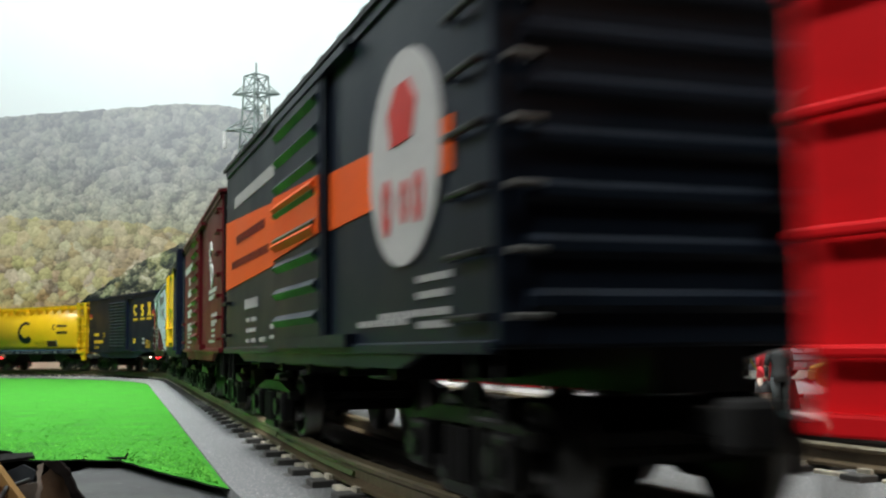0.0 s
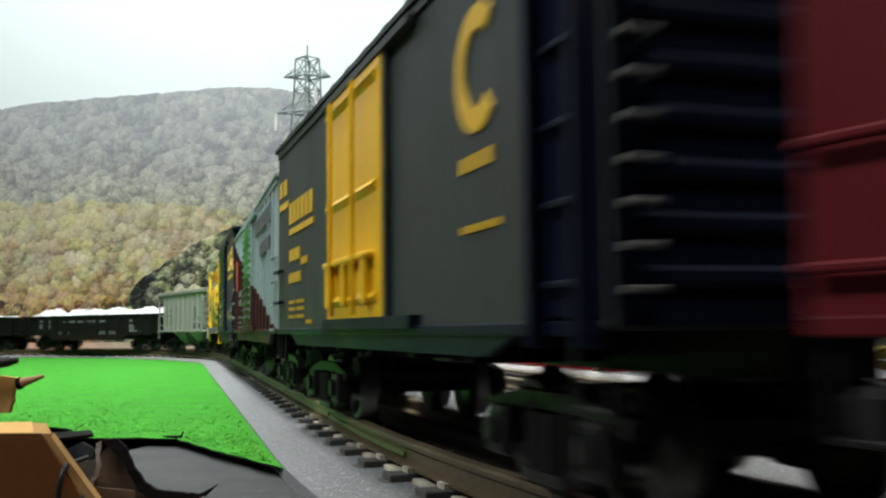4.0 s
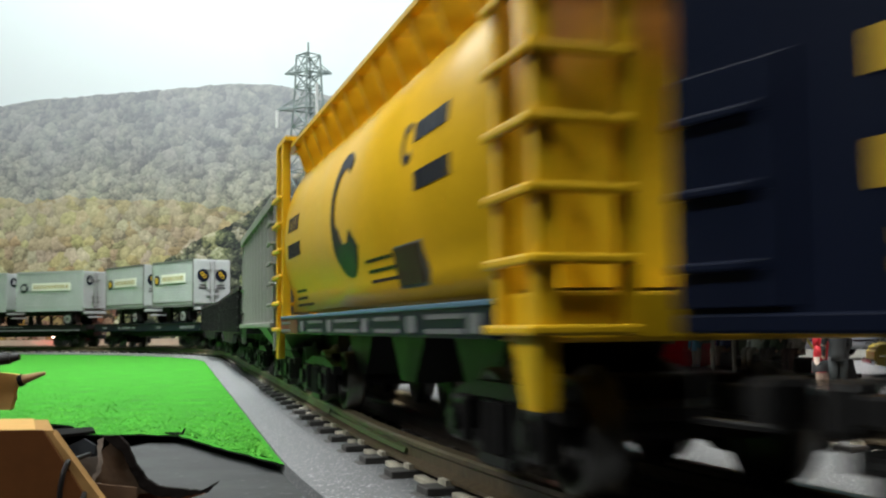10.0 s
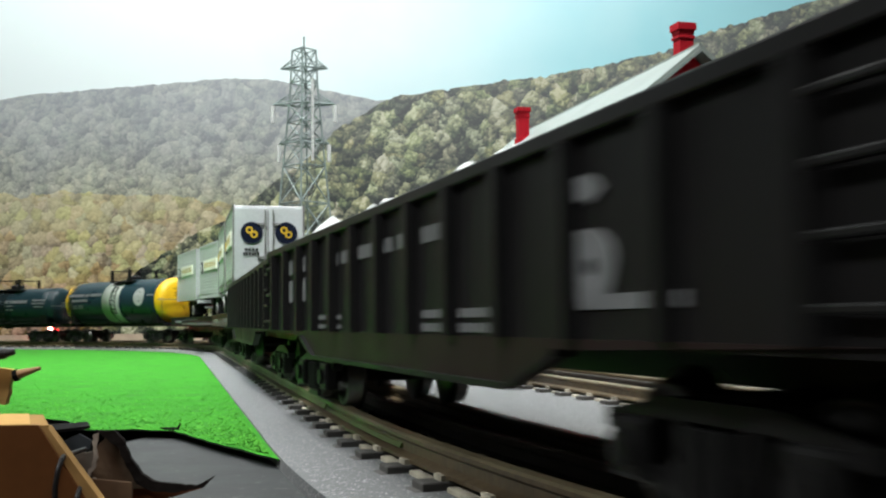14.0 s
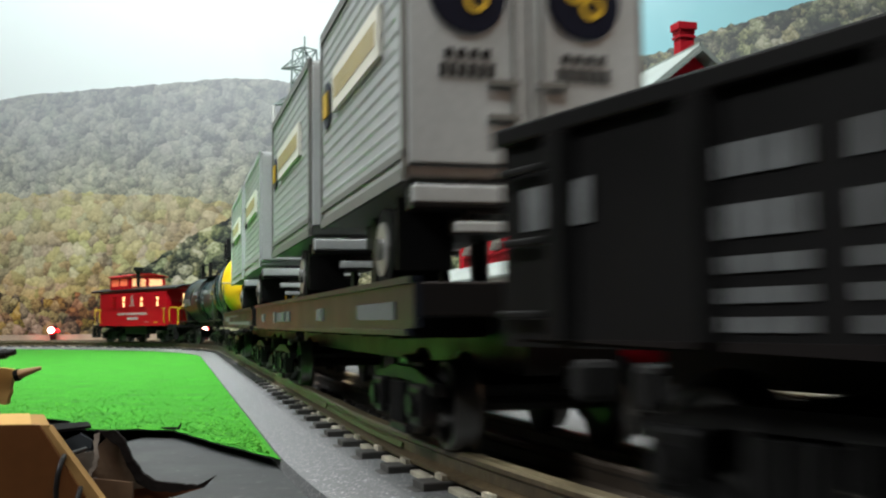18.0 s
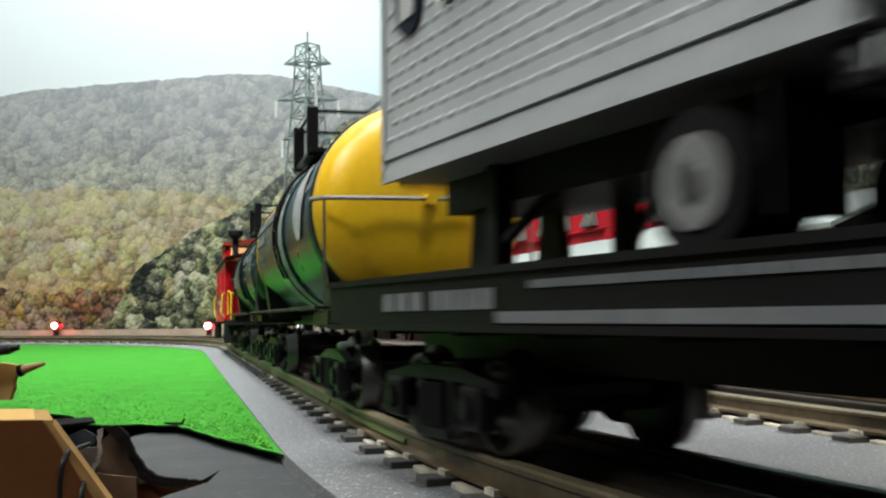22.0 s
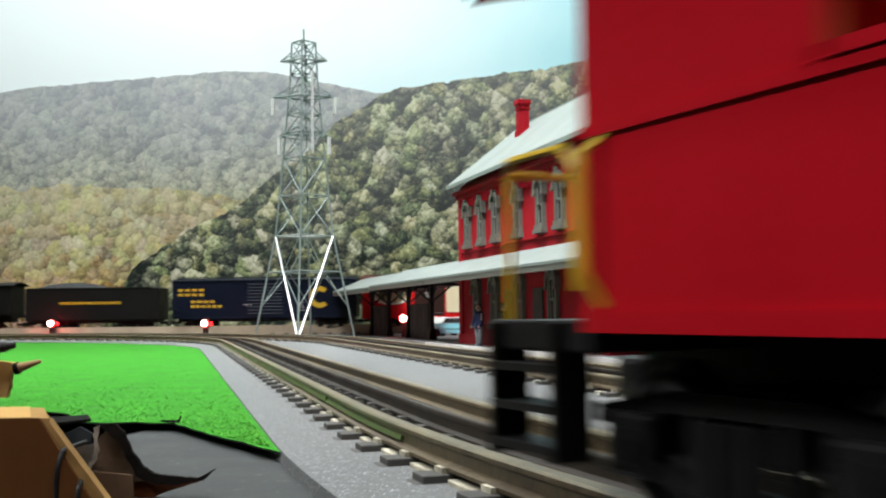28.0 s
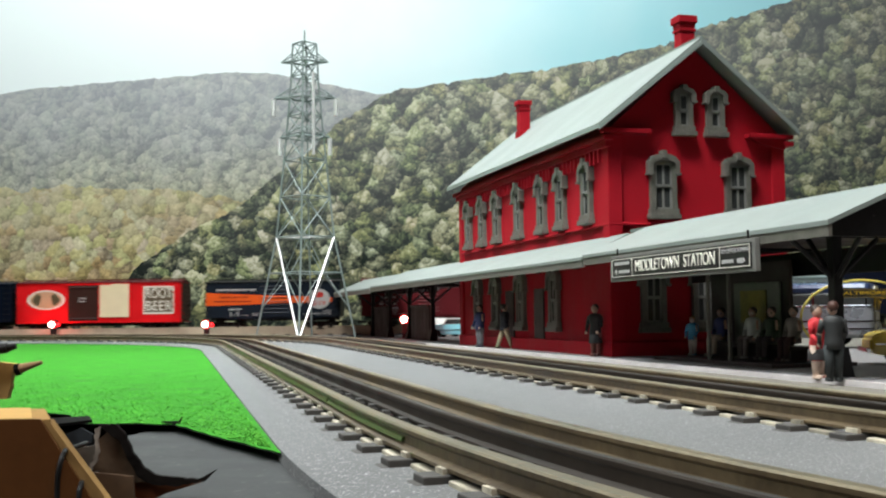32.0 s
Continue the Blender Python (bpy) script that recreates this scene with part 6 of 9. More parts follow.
def brown_car():
    car, L = start("boxcar", "oxide red boxcar with white lettering", -0.096, -0.334, 0.037)
    # black ends paint in the shade between cars; the ends are brown
    boxcar_shell(car, L, P_BROWN, P_BROWN, P_BROWN, -0.0240, 0.0185, z1=0.0832, rungs=P_BROWN, endribs=8, door_ribs=9, end=P_BLACK, skirt=0.0206, corner_mat=M_IRON, front=spread(0.0290, 0.0770, 7), rear=[0.0295, 0.0398])
    t = bmesh.new()
    bars(t, W, -0.1095, -0.0375, 0.0690, 0.0046, 10, 0.2)
    bars(t, W, -0.0766, -0.0690, 0.0620, 0.0038)
    bars(t, W, -0.0850, -0.0580, 0.0555, 0.0046, 4, 0.2)
    bars(t, W, -0.0870, -0.0545, 0.0492, 0.0009)
    bars(t, W, -0.0868, -0.0540, 0.0445, 0.0050, 3, 0.35)
    bars(t, W, -0.0865, -0.0540, 0.0373, 0.0052, 6, 0.2)
    bars(t, W, -0.0860, -0.0542, 0.0338, 0.0009)
    for i in range(3):
        bars(t, W, -0.0850, -0.0745, 0.0320 - i * 0.0026, 0.0014, 3)
        bars(t, W, -0.0670, -0.0545, 0.0320 - i * 0.0026, 0.0014, 4)
    bars(t, W, -0.0511, -0.0350, 0.0270, 0.0014, 6)
    for i in range(2):
        bars(t, W, 0.0747, 0.1005, 0.0388 - i * 0.0026, 0.0016, 8)
    for i in range(3):
        bars(t, W, 0.0750, 0.0911, 0.0350 - i * 0.0022, 0.0013, 5)
    bars(t, W, 0.0625, 0.0905, 0.0285, 0.0013, 8)
    both("lettering", t, M_WHITE, car, "white lettering rows")
    e = bmesh.new()
    ring(e, 0.0700, 0.0635, 0.0024, 0.0058, W, 20, 270, squash=1.1)
    ring(e, 0.0755, 0.0548, 0.0020, 0.0052, W, -60, 200, squash=1.15)
    prism(e, [(0.0640, 0.0620), (0.0685, 0.0620), (0.0790, 0.0500), (0.0740, 0.0500)], "y", -W - 0.0004, -W + 0.0002)
    bars(e, W, 0.0617, 0.0975, 0.0487, 0.0016)
    bars(e, W, 0.0617, 0.0930, 0.0462, 0.0020, 9, 0.1)
    both("emblem", e, M_WHITE, car, "white emblem of curved bands")


def yellow_door_car():
    car, L = start("boxcar", "charcoal boxcar with a bright yellow door", -0.356, -0.600, 0.039)
    boxcar_shell(car, L, P_GREENGREY, P_BLACK, P_YELLOW, -0.0290, 0.0262, z1=0.0838, rungs=P_NAVY, endribs=9, door_ribs=3, end=P_NAVY, track=P_NAVY, skirt=0.0208, corner_mat=M_IRON, front=spread(0.0300, 0.0780, 6), corner=spread(0.0290, 0.0770, 11), rear=[0.0340, 0.0440])
    both("ladder_panel", box(bmesh.new(), L / 2 - 0.0165, L / 2 - 0.0004, -W - 0.0006, -W + 0.0002, 0.0262, 0.0830), P_NAVY, car, "navy panel behind the ladder")
    for x in (L / 2 - 0.0165, L / 2 - 0.0028):
        both("ladder_stile", box(bmesh.new(), x, x + 0.0014, -W - 0.0034, -W + 0.0002, 0.0225, 0.0868, 0.0003), P_NAVY, car, "navy ladder stile")
    for x in (-0.014, 0.010):
        both("locking_bar", rod(bmesh.new(), (x, -W - 0.004, 0.028), (x, -W - 0.004, 0.078), 0.0006, 6), P_YELLOW, car, "yellow door locking bar")
    bm = box(bmesh.new(), -0.024, 0.021, -W - 0.0040, -W - 0.001, 0.0395, 0.0410, 0.0005)
    for x in (-0.022, -0.004, 0.016):
        box(bm, x, x + 0.003, -W - 0.0038, -W - 0.001, 0.0300, 0.0398, 0.0004)
    both("door_lock", bm, P_YELLOW, car, "yellow door lock frame")
    t = bmesh.new()
    ring(t, 0.0800, 0.0640, 0.0060, 0.0098, W, 48, 312)
    bars(t, W, 0.0720, 0.0880, 0.0500, 0.0030, 3)
    bars(t, W, 0.0720, 0.0900, 0.0400, 0.0014, 6)
    bars(t, W, -0.1180, -0.1000, 0.0648, 0.0022)
    bars(t, W, -0.1180, -0.1000, 0.0705, 0.0060, 2, 0.2)
    bars(t, W, -0.0980, -0.0560, 0.0610, 0.0078, 6, 0.15)
    bars(t, W, -0.0980, -0.0560, 0.0553, 0.0018)
    bars(t, W, -0.0980, -0.0778, 0.0480, 0.0044, 4, 0.1)
    bars(t, W, -0.0766, -0.0650, 0.0452, 0.0026, 3, 0.15)
    bars(t, W, -0.0990, -0.0768, 0.0410, 0.0036, 6, 0.1)
    for z in (0.0336, 0.0315, 0.0292):
        bars(t, W, -0.0985, -0.0880, z, 0.0013, 4)
        bars(t, W, -0.0850, -0.0710, z, 0.0013, 5)
    bars(t, W, -0.0685, -0.0593, 0.0275, 0.0014, 5)
    both("lettering", t, M_YELLOW, car, "yellow lettering rows")


def silver_car():
    car, L = start("boxcar", "silver and brown boxcar with vertical side ribs", -0.6225, -0.907, 0.042)
    four = [0.0252, 0.0338, 0.0426, 0.0512]
    z1 = 0.0800
    boxcar_shell(car, L, P_SILVER, P_SILVER, P_SILVER, -0.0280, 0.0250, z1=z1, rungs=P_SILVER, endribs=4, seams=15, door_ribs=13, end=P_SILVER, track=P_RUST, skirt=0.0202, rise=0.006, front=four, rear=[0.0330, 0.0418, 0.0503], corner=four + [0.0590, 0.0676, 0.0756])
    end_rungs(car, L / 2, -W + 0.0090, -W + 0.0300, four + [0.0590, 0.0676, 0.0756], P_SILVER, 0.0022, 0.0005)
    curve = lambda x: float(np.interp(x, [-0.142, -0.10, -0.06, -0.028, 0.0146, 0.0240, 0.0762, 0.1025, 0.1307, 0.142], [0.0790, 0.0690, 0.0615, 0.0555, 0.0470, 0.0460, 0.0376, 0.0320, 0.0262, 0.0257]))
    for a, b in ((-L / 2 + 0.0006, -0.0281), (0.0275, L / 2 - 0.0008)):
        xs = spread(a, b, 24)
        both("brown_panel", prism(bmesh.new(), [(x, curve(x)) for x in xs] + [(b, 0.0253), (a, 0.0253)], "y", -W - 0.0004, -W + 0.0002), P_RUST, car, "dark red-brown lower panel")
    for i in range(15):
        x = L / 2 - L * (i + 1) / 16
        if not -0.031 < x < 0.028:
            zt = max(curve(x), 0.0262)
            both("brown_rib", prism(bmesh.new(), [(x - 0.0017, -W + 0.0002), (x - 0.0010, -W - 0.0013), (x + 0.0010, -W - 0.0013), (x + 0.0017, -W + 0.0002)], "z", 0.0256, zt), P_RUST, car, "brown side rib")
    both("brown_stop", box(bmesh.new(), 0.0250, 0.0276, -W - 0.0017, -W, 0.0276, 0.0458), P_RUST, car, "brown foot of the door stop")
    both("door_panel", prism(bmesh.new(), [(-0.0279, 0.0276), (0.0249, 0.0276), (0.0247, curve(0.0247)), (-0.0277, curve(-0.0277))], "y", -W - 0.0021, -W - 0.0010), P_RUST, car, "brown lower door sheet")
    for i in range(13):
        z = 0.0245 + 0.007 + (z1 - 0.0245 - 0.014) * i / 12
        if z < 0.0490:
            both("door_panel_rib", prism(bmesh.new(), [(-W - 0.0018, z - 0.0015), (-W - 0.0033, z), (-W - 0.0018, z + 0.0015)], "x", -0.0248, 0.0218), P_RUST, car, "brown door rib")
    k = bmesh.new()
    prism(k, [(-0.1020, 0.0480), (-0.0905, 0.0480), (-0.0890, 0.0590), (-0.0868, 0.0640), (-0.1075, 0.0655), (-0.1045, 0.0600)], "y", -W - 0.0016, -W)
    both("keystone", k, M_KEY, car, "red keystone emblem")
    t = bmesh.new()
    for z in (0.0455, 0.0405):
        bars(t, W, -0.0811, -0.0740, z, 0.0036, 2, 0.3, d=0.0014)
        bars(t, W, -0.0695, -0.0582, z, 0.0040, 3, 0.2, d=0.0014)
    for z in (0.0324, 0.0296, 0.0270):
        bars(t, W, -0.0811, -0.0735, z, 0.0013, 3, d=0.0014)
        bars(t, W, -0.0690, -0.0615, z, 0.0013, 3, d=0.0014)
    bars(t, W, -0.0530, -0.0420, 0.0272, 0.0013, 4, d=0.0014)
    both("lettering", t, M_DIM, car, "small dim lettering")
    d = bmesh.new()
    bars(d, W, 0.040, 0.128, 0.0700, 0.0075, 9, 0.3, d=0.0012)
    bars(d, W, 0.070, 0.118, 0.0590, 0.0060, 5, 0.3, d=0.0012)
    both("dark_lettering", d, paint("faded_silver_print", (0.10, 0.105, 0.115)), car, "faded dark lettering on silver")


def blue_boxcar():
    car, L = start("boxcar", "dark navy boxcar with ribbed door and yellow marks", -0.929, -1.178, 0.038)
    boxcar_shell(car, L, P_NAVY, P_NAVY, P_NAVY, -0.0350, 0.0285, z1=0.0905, rungs=P_NAVY, endribs=10, door_ribs=15, skirt=0.0172, rise=0.040, front=[0.0300, 0.0370, 0.0440], rear=[0.0300, 0.0370, 0.0440], corner=spread(0.0290, 0.0780, 9), corner_mat=M_IRON)
    for x in (-L / 2 + 0.0004, L / 2 - 0.0150):
        both("ladder_panel", box(bmesh.new(), x, x + 0.0146, -W - 0.0008, -W + 0.0002, 0.0262, 0.0486, 0.0002), P_NAVY, car, "dark panel behind the grab irons")
    t = bmesh.new()
    for i, x in enumerate((0.0497, 0.0740, 0.0964)):
        bars(t, W, x, x + 0.0152, 0.0620, 0.0024)
        if i == 0:
            ring(t, x + 0.0080, 0.0728, 0.0036, 0.0068, W, 48, 312, squash=1.12)
        elif i == 1:
            ring(t, x + 0.0070, 0.0752, 0.0010, 0.0038, W, 20, 280, squash=1.3)
            ring(t, x + 0.0070, 0.0690, 0.0010, 0.0038, W, -160, 100, squash=1.3)
        else:
            prism(t, [(x + 0.0010, 0.0652), (x + 0.0058, 0.0652), (x + 0.0140, 0.0805), (x + 0.0092, 0.0805)], "y", -W - 0.0003, -W + 0.0002)
            prism(t, [(x + 0.0092, 0.0652), (x + 0.0140, 0.0652), (x + 0.0064, 0.0805), (x + 0.0016, 0.0805)], "y", -W - 0.0004, -W + 0.0002)
    bars(t, W, -0.1007, -0.0807, 0.0466, 0.0046, 4, 0.12)
    bars(t, W, -0.0647, -0.0580, 0.0458, 0.0052)
    bars(t, W, -0.1007, -0.0644, 0.0375, 0.0050, 6, 0.12)
    for z in (0.0316, 0.0294):
        bars(t, W, -0.0985, -0.0910, z, 0.0014, 3)
        bars(t, W, -0.0890, -0.0825, z, 0.0014, 3)
    bars(t, W, 0.0500, 0.0590, 0.0385, 0.0016, 4)
    bars(t, W, 0.0500, 0.0590, 0.0355, 0.0030, 3)
    for i in range(6):
        bars(t, W, 0.0930, 0.1080, 0.0368 - i * 0.0016, 0.0008, 6, 0.45)
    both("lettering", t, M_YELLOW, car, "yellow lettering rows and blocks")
    bars_dark = bmesh.new()
    bars(bars_dark, W, -0.0637, -0.0590, 0.0458, 0.0034, d=0.0005)
    both("box_centre", bars_dark, P_NAVY, car, "navy centre of the framed mark")
    g = bmesh.new()
    bars(g, W, 0.0817, 0.0880, 0.0388, 0.0024, 1)
    bars(g, W, 0.0817, 0.0890, 0.0345, 0.0022, 1)
    both("data_panel", g, M_WHITE, car, "pale data panel")
    for x0, x1, z, zz in ((-0.1219, -0.1130, 0.0715, 0.0680), (0.1140, 0.1217, 0.0690, 0.0655)):
        both("red_tag", bars(bmesh.new(), W, x0, x1, z, 0.0046), M_KEY, car, "small red tag")
        both("yellow_tag", bars(bmesh.new(), W, x0, x1, zz, 0.0022), M_YELLOW, car, "yellow foot of the tag")


def cylinder_hopper():
    car, L = start("covered_hopper", "bright yellow covered hopper with rounded sides", -1.202, -1.450, 0.038)
    half = []
    for i in range(19):
        a = radians(-42 + 132 * i / 18)
        half.append((0.0312 * math.cos(a) ** 0.58 if i < 18 else 0.0, 0.0530 + 0.0310 * math.sin(a)))
    half[0] = (0.0280, 0.0300)
    prof = [(-y, z) for y, z in half] + [(y, z) for y, z in half[-2::-1]]
    part("body", prism(bmesh.new(), prof, "x", -0.1070, 0.1070), P_YELLOW, car, smooth=True)
    F = 0.1238
    levels = [0.0242 + 0.0090 * i for i in range(6)]
    for s in (-1, 1):
        turn = TURN if s < 0 else Matrix()
        o = part("bulkhead", prism(bmesh.new(), [(0.1060, 0.0300), (0.1060, 0.0790), (0.1075, 0.0790), (0.1150, 0.0300)], "y", -0.024, 0.024), P_YELLOW, car, "sloped yellow end sheet")
        o.matrix_basis = turn
        o = part("end_sill", box(bmesh.new(), 0.1060, F, -0.0300, 0.0300, 0.0226, 0.0292, 0.0006), P_YELLOW, car)
        o.matrix_basis = turn
        o = part("end_platform", box(bmesh.new(), 0.1050, F + 0.0030, -0.0312, 0.0312, 0.0885, 0.0900), P_YELLOW, car, "yellow roof end platform")
        o.matrix_basis = turn
        for sy in (-1, 1):
            for x, zlow in ((F - 0.0018, 0.0140), (0.1082, 0.0240)):
                y = sy * 0.0302
                o = part("corner_post", box(bmesh.new(), x, x + 0.0030, y - 0.0014, y + 0.0014, zlow, 0.0885, 0.0003), P_YELLOW, car, "tall yellow ladder post")
                o.matrix_basis = turn
            first = None
            for z in levels:
                bm = box(bmesh.new(), 0.1082, F + 0.0026, sy * 0.0324 - 0.0007, sy * 0.0324 + 0.0007, -0.0007, 0.0007, 0.0004)
                box(bm, F + 0.0012, F + 0.0026, min(sy * 0.0324, sy * 0.0180), max(sy * 0.0324, sy * 0.0180), -0.0007, 0.0007, 0.0004)
                if first is None:
                    first = part("ladder_rung", bm, P_YELLOW, car, "yellow rung bent round the corner")
                    first.matrix_basis = turn @ pose(0, 0, z)
                else:
                    bm.free()
                    again(first, turn @ pose(0, 0, z))
            o = part("end_post", box(bmesh.new(), F - 0.0010, F + 0.0012, sy * 0.0185 - 0.0012, sy * 0.0185 + 0.0012, 0.0240, 0.0885), P_YELLOW, car)
            o.matrix_basis = turn
            o = part("step_plate", prism(bmesh.new(), [(F - 0.0085, 0.0240), (F + 0.0012, 0.0240), (F + 0.0012, 0.0140), (F - 0.0040, 0.0140)], "y", sy * 0.0312 - 0.0004, sy * 0.0312 + 0.0004), P_YELLOW, car, "yellow step gusset")
            o.matrix_basis = turn
    # roof walkways: a pressed frame with groups of slots, on short brackets
    for sy in (-1, 1):
        bm = bmesh.new()
        for y in (0.0150, 0.0278):
            box(bm, -0.1200, 0.1200, sy * y - 0.0012, sy * y + 0.0012, 0.0862, 0.0874)
        for i in range(15):
            box(bm, -0.1195 + 0.01682 * i - 0.0022, -0.1195 + 0.01682 * i + 0.0022, min(sy * 0.0150, sy * 0.0278), max(sy * 0.0150, sy * 0.0278), 0.0863, 0.0873)
            if i < 14:
                for k in range(1, 4):
                    x = -0.1195 + 0.01682 * i + 0.0022 + 0.0031 * k
                    box(bm, x - 0.0007, x + 0.0007, min(sy * 0.0150, sy * 0.0278), max(sy * 0.0150, sy * 0.0278), 0.0864, 0.0872)
        part("walkway", bm, P_YELLOW, car, "slotted yellow roof walkway")
    br = None
    for sy in (-1, 1):
        for i in range(15):
            m = pose(-0.1177 + 0.01682 * i, 0, 0) if sy < 0 else pose(-0.1177 + 0.01682 * i, 0, 0) @ TURN
            if abs(m.translation.x) > 0.106:
                continue
            if br is None:
                br = part("walkway_bracket", prism(bmesh.new(), [(-0.0240, 0.0745), (-0.0284, 0.0862), (-0.0150, 0.0862), (-0.0150, 0.0800)], "x", -0.0007, 0.0007), P_YELLOW, car, "yellow walkway bracket")
                br.matrix_basis = m
            else:
                again(br, m)
    for x in (-0.075, -0.025, 0.025, 0.075):
        part("hatch", lathe(bmesh.new(), [(0.0815, 0.0085), (0.0852, 0.0085), (0.0862, 0.0060), (0.0868, 0.0010)], "z", 16), M_SASH, car, "round grey hatch").location.x = x
    both("side_sill", box(bmesh.new(), -0.1100, 0.1090, -0.0318, -0.0270, 0.0229, 0.0284, 0.0004), P_NAVY, car, "dark blue side sill")
    both("sill_line", box(bmesh.new(), -0.1098, 0.1088, -0.0322, -0.0300, 0.0277, 0.0286, 0.0002), mat("pale_blue_line", (0.06, 0.13, 0.20), 0.4, vary=0.1), car, "thin pale blue line on the sill")
    t = bmesh.new()
    for a, b in ((-0.1080, -0.0880), (-0.0520, -0.0290), (-0.0100, 0.0180), (0.0340, 0.0560), (0.0740, 0.0960)):
        for z in (0.0264, 0.0240):
            bars(t, 0.0318, a, b, z, 0.0010, round((b - a) / 0.0024), 0.12)
    for x in (-0.0632, -0.0185, 0.0244, 0.0640, 0.1010):
        bars(t, 0.0318, x - 0.0028, x + 0.0032, 0.0252, 0.0030)
    both("sill_lettering", t, M_DIM, car, "white lettering on the sill")
    for x in (-0.055, 0.0, 0.055):
        h = bmesh.new()
        prism(h, [(x - 0.024, 0.0315), (x + 0.024, 0.0315), (x + 0.007, 0.0115), (x - 0.007, 0.0115)], "y", -0.016, 0.016)
        part("discharge_bay", h, M_BLACK, car)
    w = 0.0303
    hz, hy = [z for y, z in half], [y for y, z in half]

    def hug(bm, d):
        """Presses a flat print onto the curved side."""
        for v in bm.verts:
            v.co.y = -(float(np.interp(v.co.z, hz, hy)) + (d if v.co.y < -w - 0.0004 else -0.0006))
        return bm
    c = bmesh.new()
    ring(c, -0.0035, 0.0525, 0.0112, 0.0150, w, 55, 215, n=40, squash=1.02, d=0.0012)
    ring(c, -0.0035, 0.0525, 0.0075, 0.0156, w, 205, 325, n=40, squash=1.06, d=0.0013)
    prism(c, [(-0.0188, 0.0540), (-0.0188, 0.0470), (-0.0108, 0.0474), (-0.0112, 0.0490)], "y", -w - 0.0014, -w)
    both("emblem", hug(c, 0.00025), P_NAVY, car, "dark blue open-ring emblem")
    d = bmesh.new()
    bars(d, w, -0.0973, -0.0745, 0.0582, 0.0056, 3, 0.25, d=0.0012)
    bars(d, w, -0.0973, -0.0718, 0.0495, 0.0052, 5, 0.15, d=0.0012)
    ring(d, 0.0590, 0.0590, 0.0024, 0.0040, w, 60, 320, d=0.0012)
    bars(d, w, 0.0640, 0.0860, 0.0602, 0.0042, 5, 0.12, d=0.0012)
    bars(d, w, 0.0645, 0.0875, 0.0512, 0.0042, 6, 0.12, d=0.0012)
    for z in (0.0395, 0.0372, 0.0350):
        bars(d, w, 0.0150, 0.0400, z, 0.0009, 9, d=0.0012)
        bars(d, w, -0.0960, -0.0760 + (0.012 if z < 0.036 else 0), z - 0.003, 0.0010, 6, d=0.0012)
    both("lettering", hug(d, 0.00025), P_NAVY, car, "dark blue lettering")
    g = bmesh.new()
    bars(g, w, 0.0424, 0.0633, 0.0366, 0.0084, d=0.0011)
    both("data_panel", hug(g, 0.00020), M_DIM, car, "pale frame of the data panel")
    g = bmesh.new()
    bars(g, w, 0.0432, 0.0625, 0.0366, 0.0074, d=0.0012)
    both("panel_print", hug(g, 0.00070), P_DARKBROWN, car, "dark framed data panel")
    both("red_panel", bars(bmesh.new(), 0.0318, -0.1095, -0.0736, 0.0253, 0.0044, d=0.0001), M_REDGLOW, car, "dark red sill panel")


